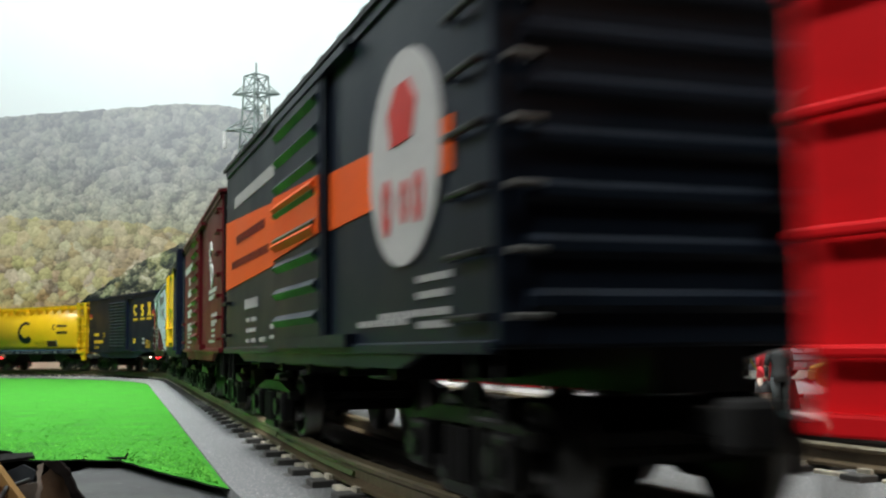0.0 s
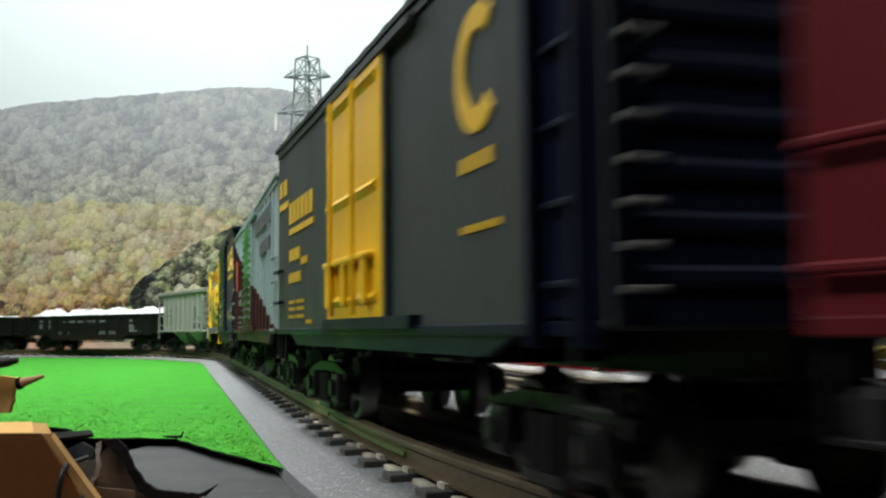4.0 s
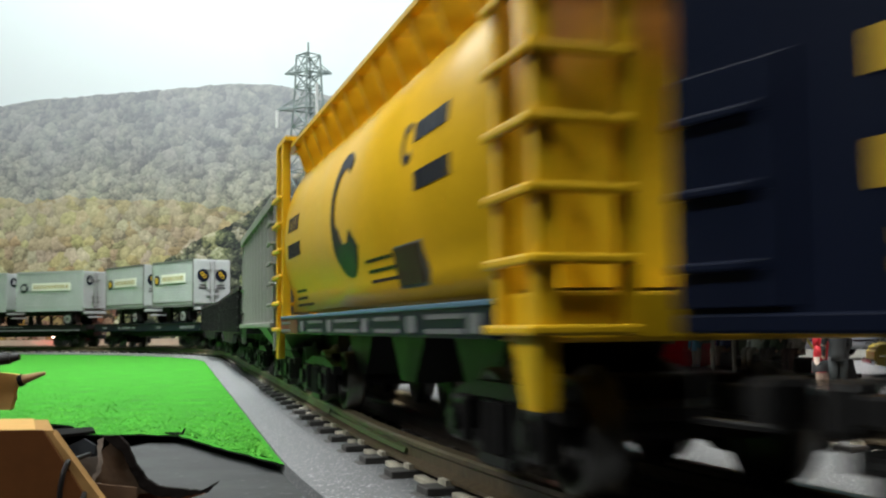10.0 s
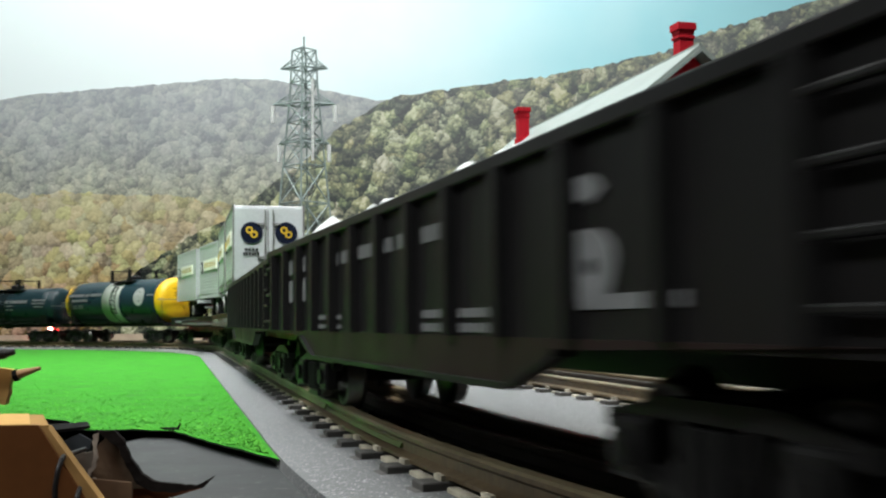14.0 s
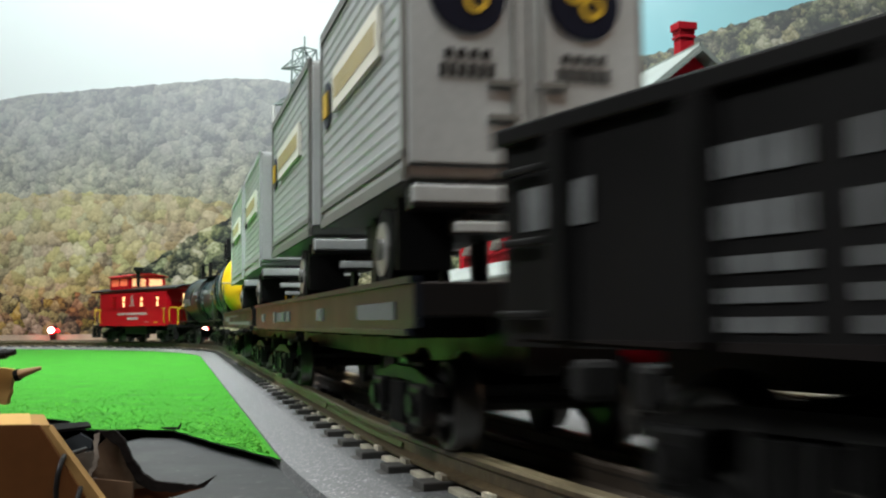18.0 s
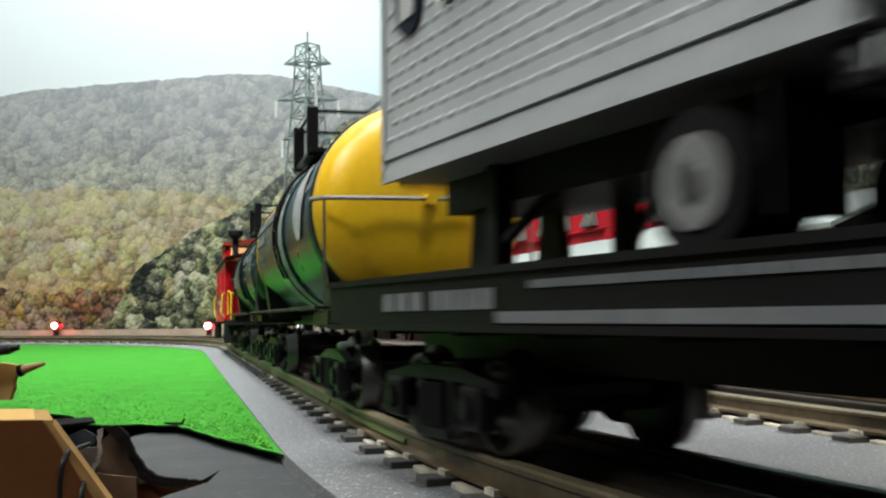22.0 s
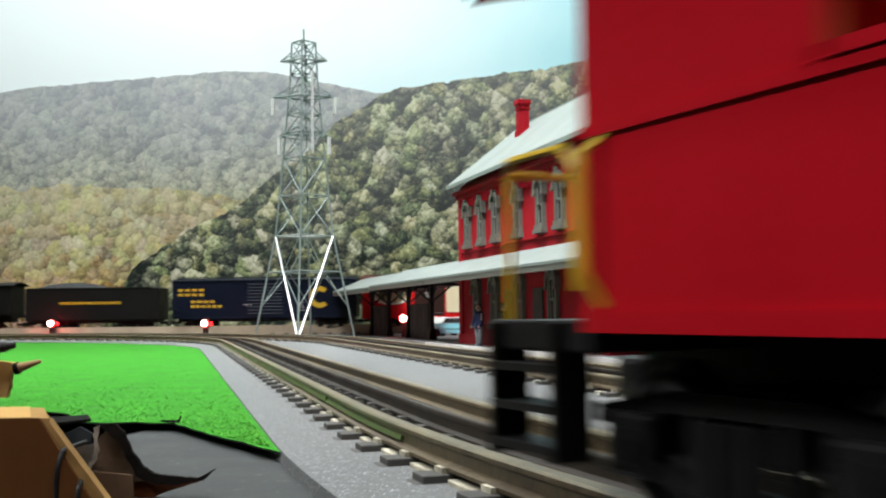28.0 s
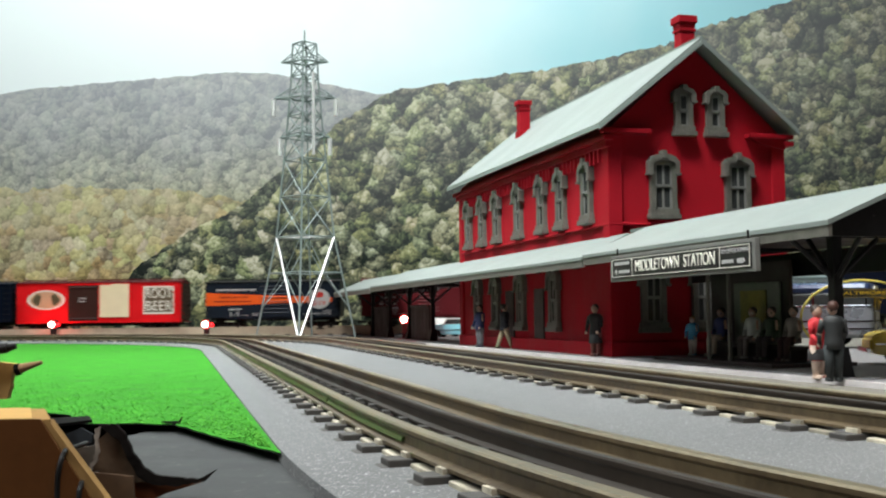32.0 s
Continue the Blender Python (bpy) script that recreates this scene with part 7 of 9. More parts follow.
def grey_hopper():
    car, L = start("hopper_car", "grey ribbed hopper car with open end posts", -1.474, -1.676, 0.034)
    z0, z1 = 0.0262, 0.0725
    b0, b1 = -0.0750, 0.0833
    part("body", box(bmesh.new(), b0, b1, -0.0308, 0.0308, z0 - 0.0010, z1), P_GREY, car)
    part("slope_sheet", prism(bmesh.new(), [(-L / 2 + 0.0070, z0), (-L / 2 + 0.0070, z0 + 0.0185), (b0, z0 + 0.0195), (b0, z0)], "y", -0.0240, 0.0240), M_BLACK, car, "dark bulkhead below the open end")
    part("slope_sheet", prism(bmesh.new(), [(L / 2 - 0.0040, z0), (L / 2 - 0.0040, z0 + 0.0100), (b1, z1 - 0.006), (b1, z0)], "y", -0.0260, 0.0260), P_GREY, car, "sloped grey end sheet")
    for y in (-0.0306, 0.0296):
        part("end_gusset", prism(bmesh.new(), [(b0, z0 + 0.026), (b0 - 0.0055, z1 - 0.0085), (b0 - 0.0075, z1 - 0.0062), (-L / 2 + 0.0020, z1 - 0.0048), (-L / 2 + 0.0020, z1), (b0, z1)], "y", y, y + 0.0010), P_GREY, car, "grey gusset below the roof end")
        part("end_gusset", prism(bmesh.new(), [(b1, z0 + 0.030), (b1 + 0.0020, z1 - 0.0120), (b1 + 0.0060, z1 - 0.0070), (L / 2 - 0.0020, z1 - 0.0050), (L / 2 - 0.0020, z1), (b1, z1)], "y", y, y + 0.0010), P_GREY, car, "grey gusset below the roof end")
    r = prism(bmesh.new(), [(-0.0024, -0.0300), (-0.0013, -0.0325), (0.0013, -0.0325), (0.0024, -0.0300)], "z", z0 + 0.001, z1 - 0.001)
    each_side("side_rib", r, P_GREY, car, [-0.0735 + 0.01925 * i for i in range(9)])
    for z, h, d in ((z1 - 0.0018, 0.0026, 0.0010), (z0 - 0.0014, 0.0022, 0.0016)):
        both("side_sill", box(bmesh.new(), -L / 2, L / 2, -W - d, -0.0285, z, z + h, 0.0004), P_GREY, car, "grey side rail")
    part("end_deck", box(bmesh.new(), b1, L / 2, -0.0315, 0.0315, 0.0250, 0.0280, 0.0005), P_GREY, car)
    irons = [0.0335, 0.0414, 0.0493, 0.0569, 0.0645]
    for x in (-L / 2, L / 2 - 0.0026):
        for y in (-W, W - 0.0022):
            part("corner_post", box(bmesh.new(), x, x + 0.0026, y, y + 0.0022, z0 - 0.010, z1, 0.0003), P_GREY, car, "grey corner post")
    for z in (0.0336, 0.0458):
        for y in (-W - 0.0004, W - 0.0006):
            part("hand_rail", box(bmesh.new(), -L / 2, b0 - 0.0002, y, y + 0.0010, z - 0.0006, z + 0.0007), P_GREY, car)
        part("end_rail", box(bmesh.new(), -L / 2 - 0.0004, -L / 2 + 0.0008, -W, W, z - 0.0006, z + 0.0007), P_GREY, car)
    for z in irons:
        for sy in (-1, 1):
            y = sy * (W + 0.0010)
            o = box(bmesh.new(), b1 + 0.001, L / 2 + 0.0016, y - 0.0006, y + 0.0006, z - 0.0006, z + 0.0006, 0.0003)
            box(o, L / 2 + 0.0004, L / 2 + 0.0016, min(y, y - sy * 0.0125), max(y, y - sy * 0.0125), z - 0.0006, z + 0.0006, 0.0003)
            part("ladder_rung", o, P_GREY, car, "grey rung bent round the corner")
    part("end_rail", box(bmesh.new(), L / 2 - 0.0010, L / 2 + 0.0008, -0.0180, 0.0180, 0.0600, 0.0618, 0.0004), P_GREY, car)
    part("roof", box(bmesh.new(), -L / 2, L / 2, -W - 0.001, W + 0.001, z1, z1 + 0.0026, 0.0008), P_GREY, car)
    for x in (-0.030, 0.034):
        h = bmesh.new()
        prism(h, [(x - 0.026, z0), (x + 0.026, z0), (x + 0.007, 0.0092), (x - 0.007, 0.0092)], "y", -0.0270, 0.0270)
        for v in h.verts:
            if v.co.z < 0.01:
                v.co.y *= 0.55
        part("discharge_bay", h, P_GREY, car, "tapered grey discharge bay")
    part("underframe", box(bmesh.new(), -L / 2 + 0.004, L / 2 - 0.004, -0.007, 0.007, z0 - 0.0105, z0), M_BLACK, car)
    d = bmesh.new()
    ring(d, 0.0530, 0.0515, 0.0014, 0.0034, 0.0309, 50, 330)
    ring(d, 0.0535, 0.0458, 0.0012, 0.0032, 0.0309)
    bars(d, 0.0309, 0.0430, 0.0711, 0.0420, 0.0009, d=0.0002)
    bars(d, 0.0309, 0.0470, 0.0700, 0.0398, 0.0014, 9, d=0.0002)
    for a, b in ((0.0465, 0.0540), (0.0640, 0.0705)):
        bars(d, 0.0309, a, b, 0.0322, 0.0054, d=0.0002)
    bars(d, 0.0309, -0.0690, -0.0420, 0.0510, 0.0030, 4, 0.45, d=0.0002)
    bars(d, 0.0309, -0.0690, -0.0420, 0.0450, 0.0030, 5, 0.45, d=0.0002)
    for i in range(3):
        bars(d, 0.0309, -0.0680, -0.0600, 0.0395 - i * 0.0032, 0.0013, 3, 0.25, d=0.0002)
        bars(d, 0.0309, -0.0490, -0.0410, 0.0395 - i * 0.0032, 0.0013, 3, 0.25, d=0.0002)
    bars(d, 0.0309, -0.0250, -0.0170, 0.0330, 0.0012, 4, d=0.0002)
    both("lettering", d, paint("faded_dark_print", (0.045, 0.046, 0.044)), car, "dark lettering and panels")


def gondola(name, label, front, rear, load, red):
    car, L = start(name, label, front, rear, 0.042)
    z0, z1, w = 0.0215, 0.0485, 0.0310
    for y in (-w, w - 0.0012):
        part("side_wall", box(bmesh.new(), -L / 2, L / 2, y, y + 0.0012, z0, z1), P_BLACK, car)
    for x in (-L / 2, L / 2 - 0.0012):
        part("end_wall", box(bmesh.new(), x, x + 0.0012, -w + 0.0012, w - 0.0012, z0, z1), P_BLACK, car)
    part("floor", box(bmesh.new(), -L / 2 + 0.0012, L / 2 - 0.0012, -w + 0.0012, w - 0.0012, z0 + 0.0015, z0 + 0.0030), P_BLACK, car)
    rim = bmesh.new()
    for y in (-w - 0.0014, w - 0.0014):
        box(rim, -L / 2 - 0.0006, L / 2 + 0.0006, y, y + 0.0028, z1 - 0.0012, z1 + 0.0012, 0.0004)
    for x in (-L / 2 - 0.0012, L / 2 - 0.0014):
        box(rim, x, x + 0.0026, -w, w, z1 - 0.0012, z1 + 0.0012, 0.0004)
    part("top_rim", rim, P_BLACK, car)
    r = prism(bmesh.new(), [(-0.0024, -w + 0.0002), (-0.0013, -w - 0.0022), (0.0013, -w - 0.0022), (0.0024, -w + 0.0002)], "z", z0 + 0.001, z1 - 0.001)
    each_side("side_post", r, P_BLACK, car, [-L / 2 + 0.014 + (L - 0.028) * i / 12 for i in range(13)])
    s = bmesh.new()
    prism(s, [(-L / 2 + 0.004, z0 + 0.001), (L / 2 - 0.004, z0 + 0.001), (L / 2 - 0.064, z0 - 0.0005), (L / 2 - 0.082, z0 - 0.0058), (-L / 2 + 0.082, z0 - 0.0058), (-L / 2 + 0.064, z0 - 0.0005)], "y", -w - 0.0004, -w + 0.0012)
    both("side_sill", s, paint("dull_brown_sill", (0.016, 0.0095, 0.0095) if red else (0.0105, 0.0085, 0.0085)), car, "deep fish-belly side sill")
    s = bmesh.new()
    for (xa, za), (xb, zb) in zip(((-L / 2 + 0.064, z0 - 0.0005), (-L / 2 + 0.082, z0 - 0.0058), (L / 2 - 0.082, z0 - 0.0058)), ((-L / 2 + 0.082, z0 - 0.0058), (L / 2 - 0.082, z0 - 0.0058), (L / 2 - 0.064, z0 - 0.0005))):
        prism(s, [(xa, za - 0.0008), (xb, zb - 0.0008), (xb, zb + 0.0002), (xa, za + 0.0002)], "y", -w - 0.0016, -w + 0.0012)
    both("sill_flange", s, P_BLACK, car, "dark flange under the sill")
    for i in range(3):
        z = z0 + 0.006 + 0.008 * i
        both("end_rib", box(bmesh.new(), L / 2 - 0.0014, L / 2 + 0.0014, -w + 0.003, w - 0.003, z, z + 0.0020), P_BLACK, car)
    grab_irons(car, L / 2 - 0.0115, L / 2 - 0.0015, spread(z0 + 0.004, z1 - 0.005, 4), M_BLACK, -w)
    grab_irons(car, -L / 2 + 0.0015, -L / 2 + 0.0110, spread(z0 + 0.004, z1 - 0.005, 3), M_BLACK, -w)
    bm = box(bmesh.new(), -L / 2 + 0.004, L / 2 - 0.004, -0.0075, 0.0075, z0 - 0.0055, z0 + 0.002)
    rod(bm, (-0.022, 0.014, z0 - 0.0025), (0.006, 0.014, z0 - 0.0025), 0.0032, 12)
    part("underframe", bm, M_BLACK, car)
    t = bmesh.new()
    if load:
        for a in (-0.1164, -0.0956):
            bars(t, w, a, a + 0.0078, 0.0420, 0.0044)
            bars(t, w, a, a + 0.0078, 0.0345, 0.0066)
        for a in (-0.0685, -0.0500):
            for z in (0.0262, 0.0238, 0.0214):
                bars(t, w, a, a + 0.0100, z, 0.0014, 3, 0.15)
        bars(t, w, -0.0300, -0.0190, 0.0216, 0.0022, 4, 0.15)
        for i in range(6):
            a = -0.0560 + i * 0.0171
            bars(t, w, a, a + 0.0135, 0.0408, 0.0036, 3, 0.1)
        for a in (0.0290, 0.0498):
            for z in (0.0262, 0.0238, 0.0212):
                bars(t, w, a, a + 0.0164, z, 0.0018, 4, 0.12)
        ring(t, 0.0972, 0.0378, 0.0020, 0.0050, w, 30, 270, squash=1.3)
        ring(t, 0.0990, 0.0312, 0.0012, 0.0048, w, squash=1.35)
        bars(t, w, 0.0905, 0.1205, 0.0270, 0.0018)
    else:
        for a in (-0.1180, -0.0999):
            for z, h in ((0.0402, 0.0040), (0.0342, 0.0040), (0.0300, 0.0020), (0.0270, 0.0018), (0.0242, 0.0018)):
                bars(t, w, a, a + 0.0130, z, h, 4, 0.12)
        bars(t, w, -0.0768, -0.0690, 0.0390, 0.0026, 3)
        bars(t, w, -0.0768, -0.0690, 0.0300, 0.0020, 3)
        bars(t, w, -0.0768, -0.0620, 0.0244, 0.0024, 5)
        bars(t, w, -0.1507, -0.1372, 0.0387, 0.0054)
        ring(t, 0.0762, 0.0380, 0.0012, 0.0034, w, 30, 270, squash=1.4)
        bars(t, w, 0.0700, 0.0826, 0.0325, 0.0052, 2, 0.1)
        for z in (0.0400, 0.0370, 0.0345, 0.0320, 0.0294):
            bars(t, w, 0.1086, 0.1225, z, 0.0018, 4, 0.12)
    both("lettering", t, M_DIM, car, "dim white lettering rows")
    # heaped load
    rng = random.Random(11 if load else 12)
    bm = bmesh.new()
    nx, ny = 60, 12
    hgt = 0.0150 if load else 0.0060
    g = []
    for i in range(nx + 1):
        x = -L / 2 + 0.004 + (L - 0.008) * i / nx
        row = []
        for j in range(ny + 1):
            y = -w + 0.0014 + (2 * w - 0.0028) * j / ny
            k = max(0.0, math.sin(math.pi * j / ny)) ** 0.6 * (0.35 + 0.65 * abs(math.sin(i * 0.21 + 0.4)) ** 0.7)
            z = z1 - 0.006 + (0.006 + hgt) * k * (0.75 + 0.5 * noise.noise((x * 90, y * 90, 3))) + 0.0022 * noise.noise((x * 260, y * 260, 8))
            row.append(bm.verts.new((x, y, z)))
        g.append(row)
    for i in range(nx):
        for j in range(ny):
            bm.faces.new((g[i][j], g[i + 1][j], g[i + 1][j + 1], g[i][j + 1]))
    part("load", bm, mat("pale_scrap_load", (0.50, 0.53, 0.53), 0.45, vary=0.5, scale=90, bump=0.8, fine=500, depth=0.001), car, "heaped pale grey scrap load")


def trailer(flat, x0, x1, mark):
    """A ribbed silver road trailer chocked on a flat car; its doors look forward."""
    z0, z1, w = 0.0530, 0.1105, 0.0255
    tr = part("trailer", box(bmesh.new(), x0, x1, -w, w, z0, z1, 0.0008), P_TRAILER, flat, "ribbed silver road trailer")
    bm = bmesh.new()
    for y in (-w - 0.0006, w - 0.0006):
        box(bm, x0 - 0.0004, x1 + 0.0004, y, y + 0.0012, z1 - 0.0022, z1 + 0.0006)
        box(bm, x0 - 0.0004, x1 + 0.0004, y, y + 0.0012, z0 - 0.0004, z0 + 0.0022)
        box(bm, x0 - 0.0004, x1 + 0.0004, y, y + 0.0012, z0 + 0.0042, z0 + 0.0058)
        for x in (x0 - 0.0004, x1 - 0.0012):
            box(bm, x, x + 0.0016, y, y + 0.0012, z0, z1)
    part("rail_trim", bm, M_SASH if mark else P_TRAILER, tr)
    # pressed ribs on the sides
    vs, fs = [], []
    for y in (-1, 1):
        nz, nx = 15, 20
        for i in range(nx):
            for j in range(nz):
                if 6 < j < 11 and 3 < i < 15:
                    continue
                cx = x0 + 0.004 + (x1 - x0 - 0.008) * (i + 0.5 * (j % 2)) / nx
                cz = z0 + 0.0082 + (z1 - z0 - 0.0120) * j / (nz - 1)
                a, b, d = 0.0018, 0.0008, 0.0005
                k = len(vs)
                for dx, dz in ((-a, -b), (a, -b), (a, b), (-a, b)):
                    vs.append((cx + dx, y * (w - 0.0001), cz + dz))
                vs += [(cx - a * 0.6, y * (w + d), cz), (cx + a * 0.6, y * (w + d), cz)]
                fs += [(k, k + 1, k + 5, k + 4), (k + 2, k + 3, k + 4, k + 5), (k + 1, k + 2, k + 5), (k + 3, k, k + 4)]
    me = bpy.data.meshes.new("side_rib")
    me.from_pydata(vs, [], fs)
    me.materials.append(P_TRAILER)
    o = new("pressed_ribs", me)
    o.parent = tr
    tagged(o, "short pressed ribs on the trailer sides", kind="stuff")
    L = x1 - x0
    for s in (-1, 1):
        a, b = (x0 + L * 0.24, x0 + L * 0.82) if s < 0 else (x0 + L * 0.18, x0 + L * 0.76)
        part("name_panel", box(bmesh.new(), a, b, s * (w + 0.0006) - 0.0006, s * (w + 0.0006) + 0.0006, z1 - 0.0280, z1 - 0.0165), M_CREAM, tr, "cream name panel")
    for s in (-1, 1):
        bm = bmesh.new()
        a = x0 + L * 0.27 if s < 0 else x0 + L * 0.21
        for i in range(12):
            xx = a + i * L * 0.044
            box(bm, xx, xx + L * 0.030, s * (w + 0.0012) - 0.0002, s * (w + 0.0012) + 0.0002, z1 - 0.0250, z1 - 0.0195)
        tagged(part("panel_print", bm, M_OCHRE, tr, "ochre letter marks"), kind="stuff")
    for s in (-1, 1):
        c = x0 + L * 0.12 if s < 0 else x0 + L * 0.88
        e = part("round_emblem", rod(bmesh.new(), (c, s * (w - 0.0002), z1 - 0.0235), (c, s * (w + 0.0008), z1 - 0.0235), 0.0068, 20), P_NAVY, tr, "round navy emblem")
        part("emblem_mark", box(bmesh.new(), c - 0.0035, c + 0.0035, s * (w + 0.0010) - 0.0003, s * (w + 0.0010) + 0.0003, z1 - 0.0270, z1 - 0.0200), M_YELLOW if mark else M_WHITE, tr)
    # rear doors
    for s in (-1, 1):
        d = part("door", box(bmesh.new(), x1 - 0.0004, x1 + 0.0010, min(0.0006 * s, 0.0248 * s), max(0.0006 * s, 0.0248 * s), z0 + 0.0030, z1 - 0.0020, 0.0003), P_TRAILER, tr)
        if not mark and s < 0:
            part("emblem_disc", rod(bmesh.new(), (x1 + 0.0008, 0.0125 * s, z1 - 0.0135), (x1 + 0.0016, 0.0125 * s, z1 - 0.0135), 0.0072, 24), P_NAVY, tr, "round navy door emblem")
            part("emblem_drop", prism(bmesh.new(), [(0.0125 * s - 0.0030, z1 - 0.0165), (0.0125 * s + 0.0030, z1 - 0.0165), (0.0125 * s + 0.0014, z1 - 0.0120), (0.0125 * s, z1 - 0.0085), (0.0125 * s - 0.0014, z1 - 0.0120)], "x", x1 + 0.0012, x1 + 0.0020), M_WHITE, tr)
        if mark:
            bm = rod(bmesh.new(), (x1 + 0.0008, 0.0125 * s, z1 - 0.0200), (x1 + 0.0016, 0.0125 * s, z1 - 0.0200), 0.0080, 24)
            part("emblem_disc", bm, P_NAVY, tr, "round navy door emblem")
            bm = bmesh.new()
            for (yy, zz) in ((0.0108, z1 - 0.0180), (0.0142, z1 - 0.0212)):
                n = 14
                v = [[bm.verts.new((x1 + 0.0019, s * 0.0125 + (yy - 0.0125) + r * math.cos(2 * math.pi * i / n), zz + r * math.sin(2 * math.pi * i / n))) for r in (0.0014, 0.0027)] for i in range(n)]
                for i in range(n):
                    bm.faces.new((v[i][0], v[i][1], v[(i + 1) % n][1], v[(i + 1) % n][0]))
            part("emblem_rings", bm, M_YELLOW, tr, "yellow emblem rings")
            bm = bmesh.new()
            for i in range(4):
                box(bm, x1 + 0.0008, x1 + 0.0014, s * 0.0125 - 0.0050 + i * 0.0026, s * 0.0125 - 0.0032 + i * 0.0026, z1 - 0.0330, z1 - 0.0312)
            for i in range(6):
                box(bm, x1 + 0.0008, x1 + 0.0014, s * 0.0125 - 0.0060 + i * 0.0020, s * 0.0125 - 0.0046 + i * 0.0020, z1 - 0.0368, z1 - 0.0342)
            tagged(part("door_marks", bm, P_BLACK, tr, "small dark door marks"), kind="stuff")
        bm = rod(bmesh.new(), (x1 + 0.0018, 0.0030 * s, z0 + 0.004), (x1 + 0.0018, 0.0030 * s, z1 - 0.003), 0.0005, 6)
        for z in (z0 + 0.012, z0 + 0.019, z1 - 0.014):
            box(bm, x1 + 0.0006, x1 + 0.0022, min(0.002 * s, 0.0085 * s), max(0.002 * s, 0.0085 * s), z, z + 0.0012)
        part("lock_bar", bm, M_SASH, tr)
    # running gear
    bm = box(bmesh.new(), x0 + 0.004, x1 + 0.0010, -0.0130, 0.0130, z0 - 0.0070, z0)
    box(bm, x1 - 0.004, x1 + 0.0014, -w + 0.001, w - 0.001, z0 - 0.0062, z0 - 0.0008, 0.0005)
    box(bm, x1 - 0.002, x1 + 0.0012, -0.016, 0.016, z0 - 0.0110, z0 - 0.0082)
    for y in (-0.013, 0.013):
        box(bm, x1 - 0.001, x1 + 0.0004, y - 0.001, y + 0.001, z0 - 0.0100, z0 - 0.005)
    part("chassis", bm, M_BLACK, tr)
    part("rear_bumper", box(bmesh.new(), x1 - 0.003, x1 + 0.0016, -w + 0.001, w - 0.001, z0 - 0.0050, z0 - 0.0012, 0.0005), P_TRAILER, tr)
    part("step_bar", box(bmesh.new(), x1 - 0.001, x1 + 0.0014, -0.016, 0.016, z0 - 0.0108, z0 - 0.0084, 0.0004), P_TRAILER, tr)
    deck = 0.0316
    for y in (-1, 1):
        wh = part("wheel", rod(bmesh.new(), (x1 - 0.028, y * 0.0130, deck + 0.0092), (x1 - 0.028, y * 0.0240, deck + 0.0092), 0.0092, 22), M_TYRE, tr)
        part("hub", rod(bmesh.new(), (x1 - 0.028, y * 0.0236, deck + 0.0092), (x1 - 0.028, y * 0.0246, deck + 0.0092), 0.0060, 16), M_HUB, tr, "bright wheel hub")
        part("hub_cap", rod(bmesh.new(), (x1 - 0.028, y * 0.0244, deck + 0.0092), (x1 - 0.028, y * 0.0254, deck + 0.0092), 0.0024, 12), M_IRON, tr, "dark hub centre")
        part("landing_leg", box(bmesh.new(), x0 + 0.028, x0 + 0.032, y * 0.014 - 0.0020, y * 0.014 + 0.0020, deck + 0.0006, z0), M_BLACK, tr)
        part("foot_plate", box(bmesh.new(), x0 + 0.026, x0 + 0.034, y * 0.014 - 0.0035, y * 0.014 + 0.0035, deck + 0.0002, deck + 0.0016), M_BLACK, tr)
        part("leg_brace", rod(bmesh.new(), (x0 + 0.030, y * 0.014, deck + 0.006), (x0 + 0.050, y * 0.010, z0 - 0.003), 0.0012, 6), M_BLACK, tr)
        part("mud_flap", box(bmesh.new(), x1 - 0.0150, x1 - 0.0142, y * 0.018 - 0.006, y * 0.018 + 0.006, deck + 0.004, z0 - 0.002), M_BLACK, tr)


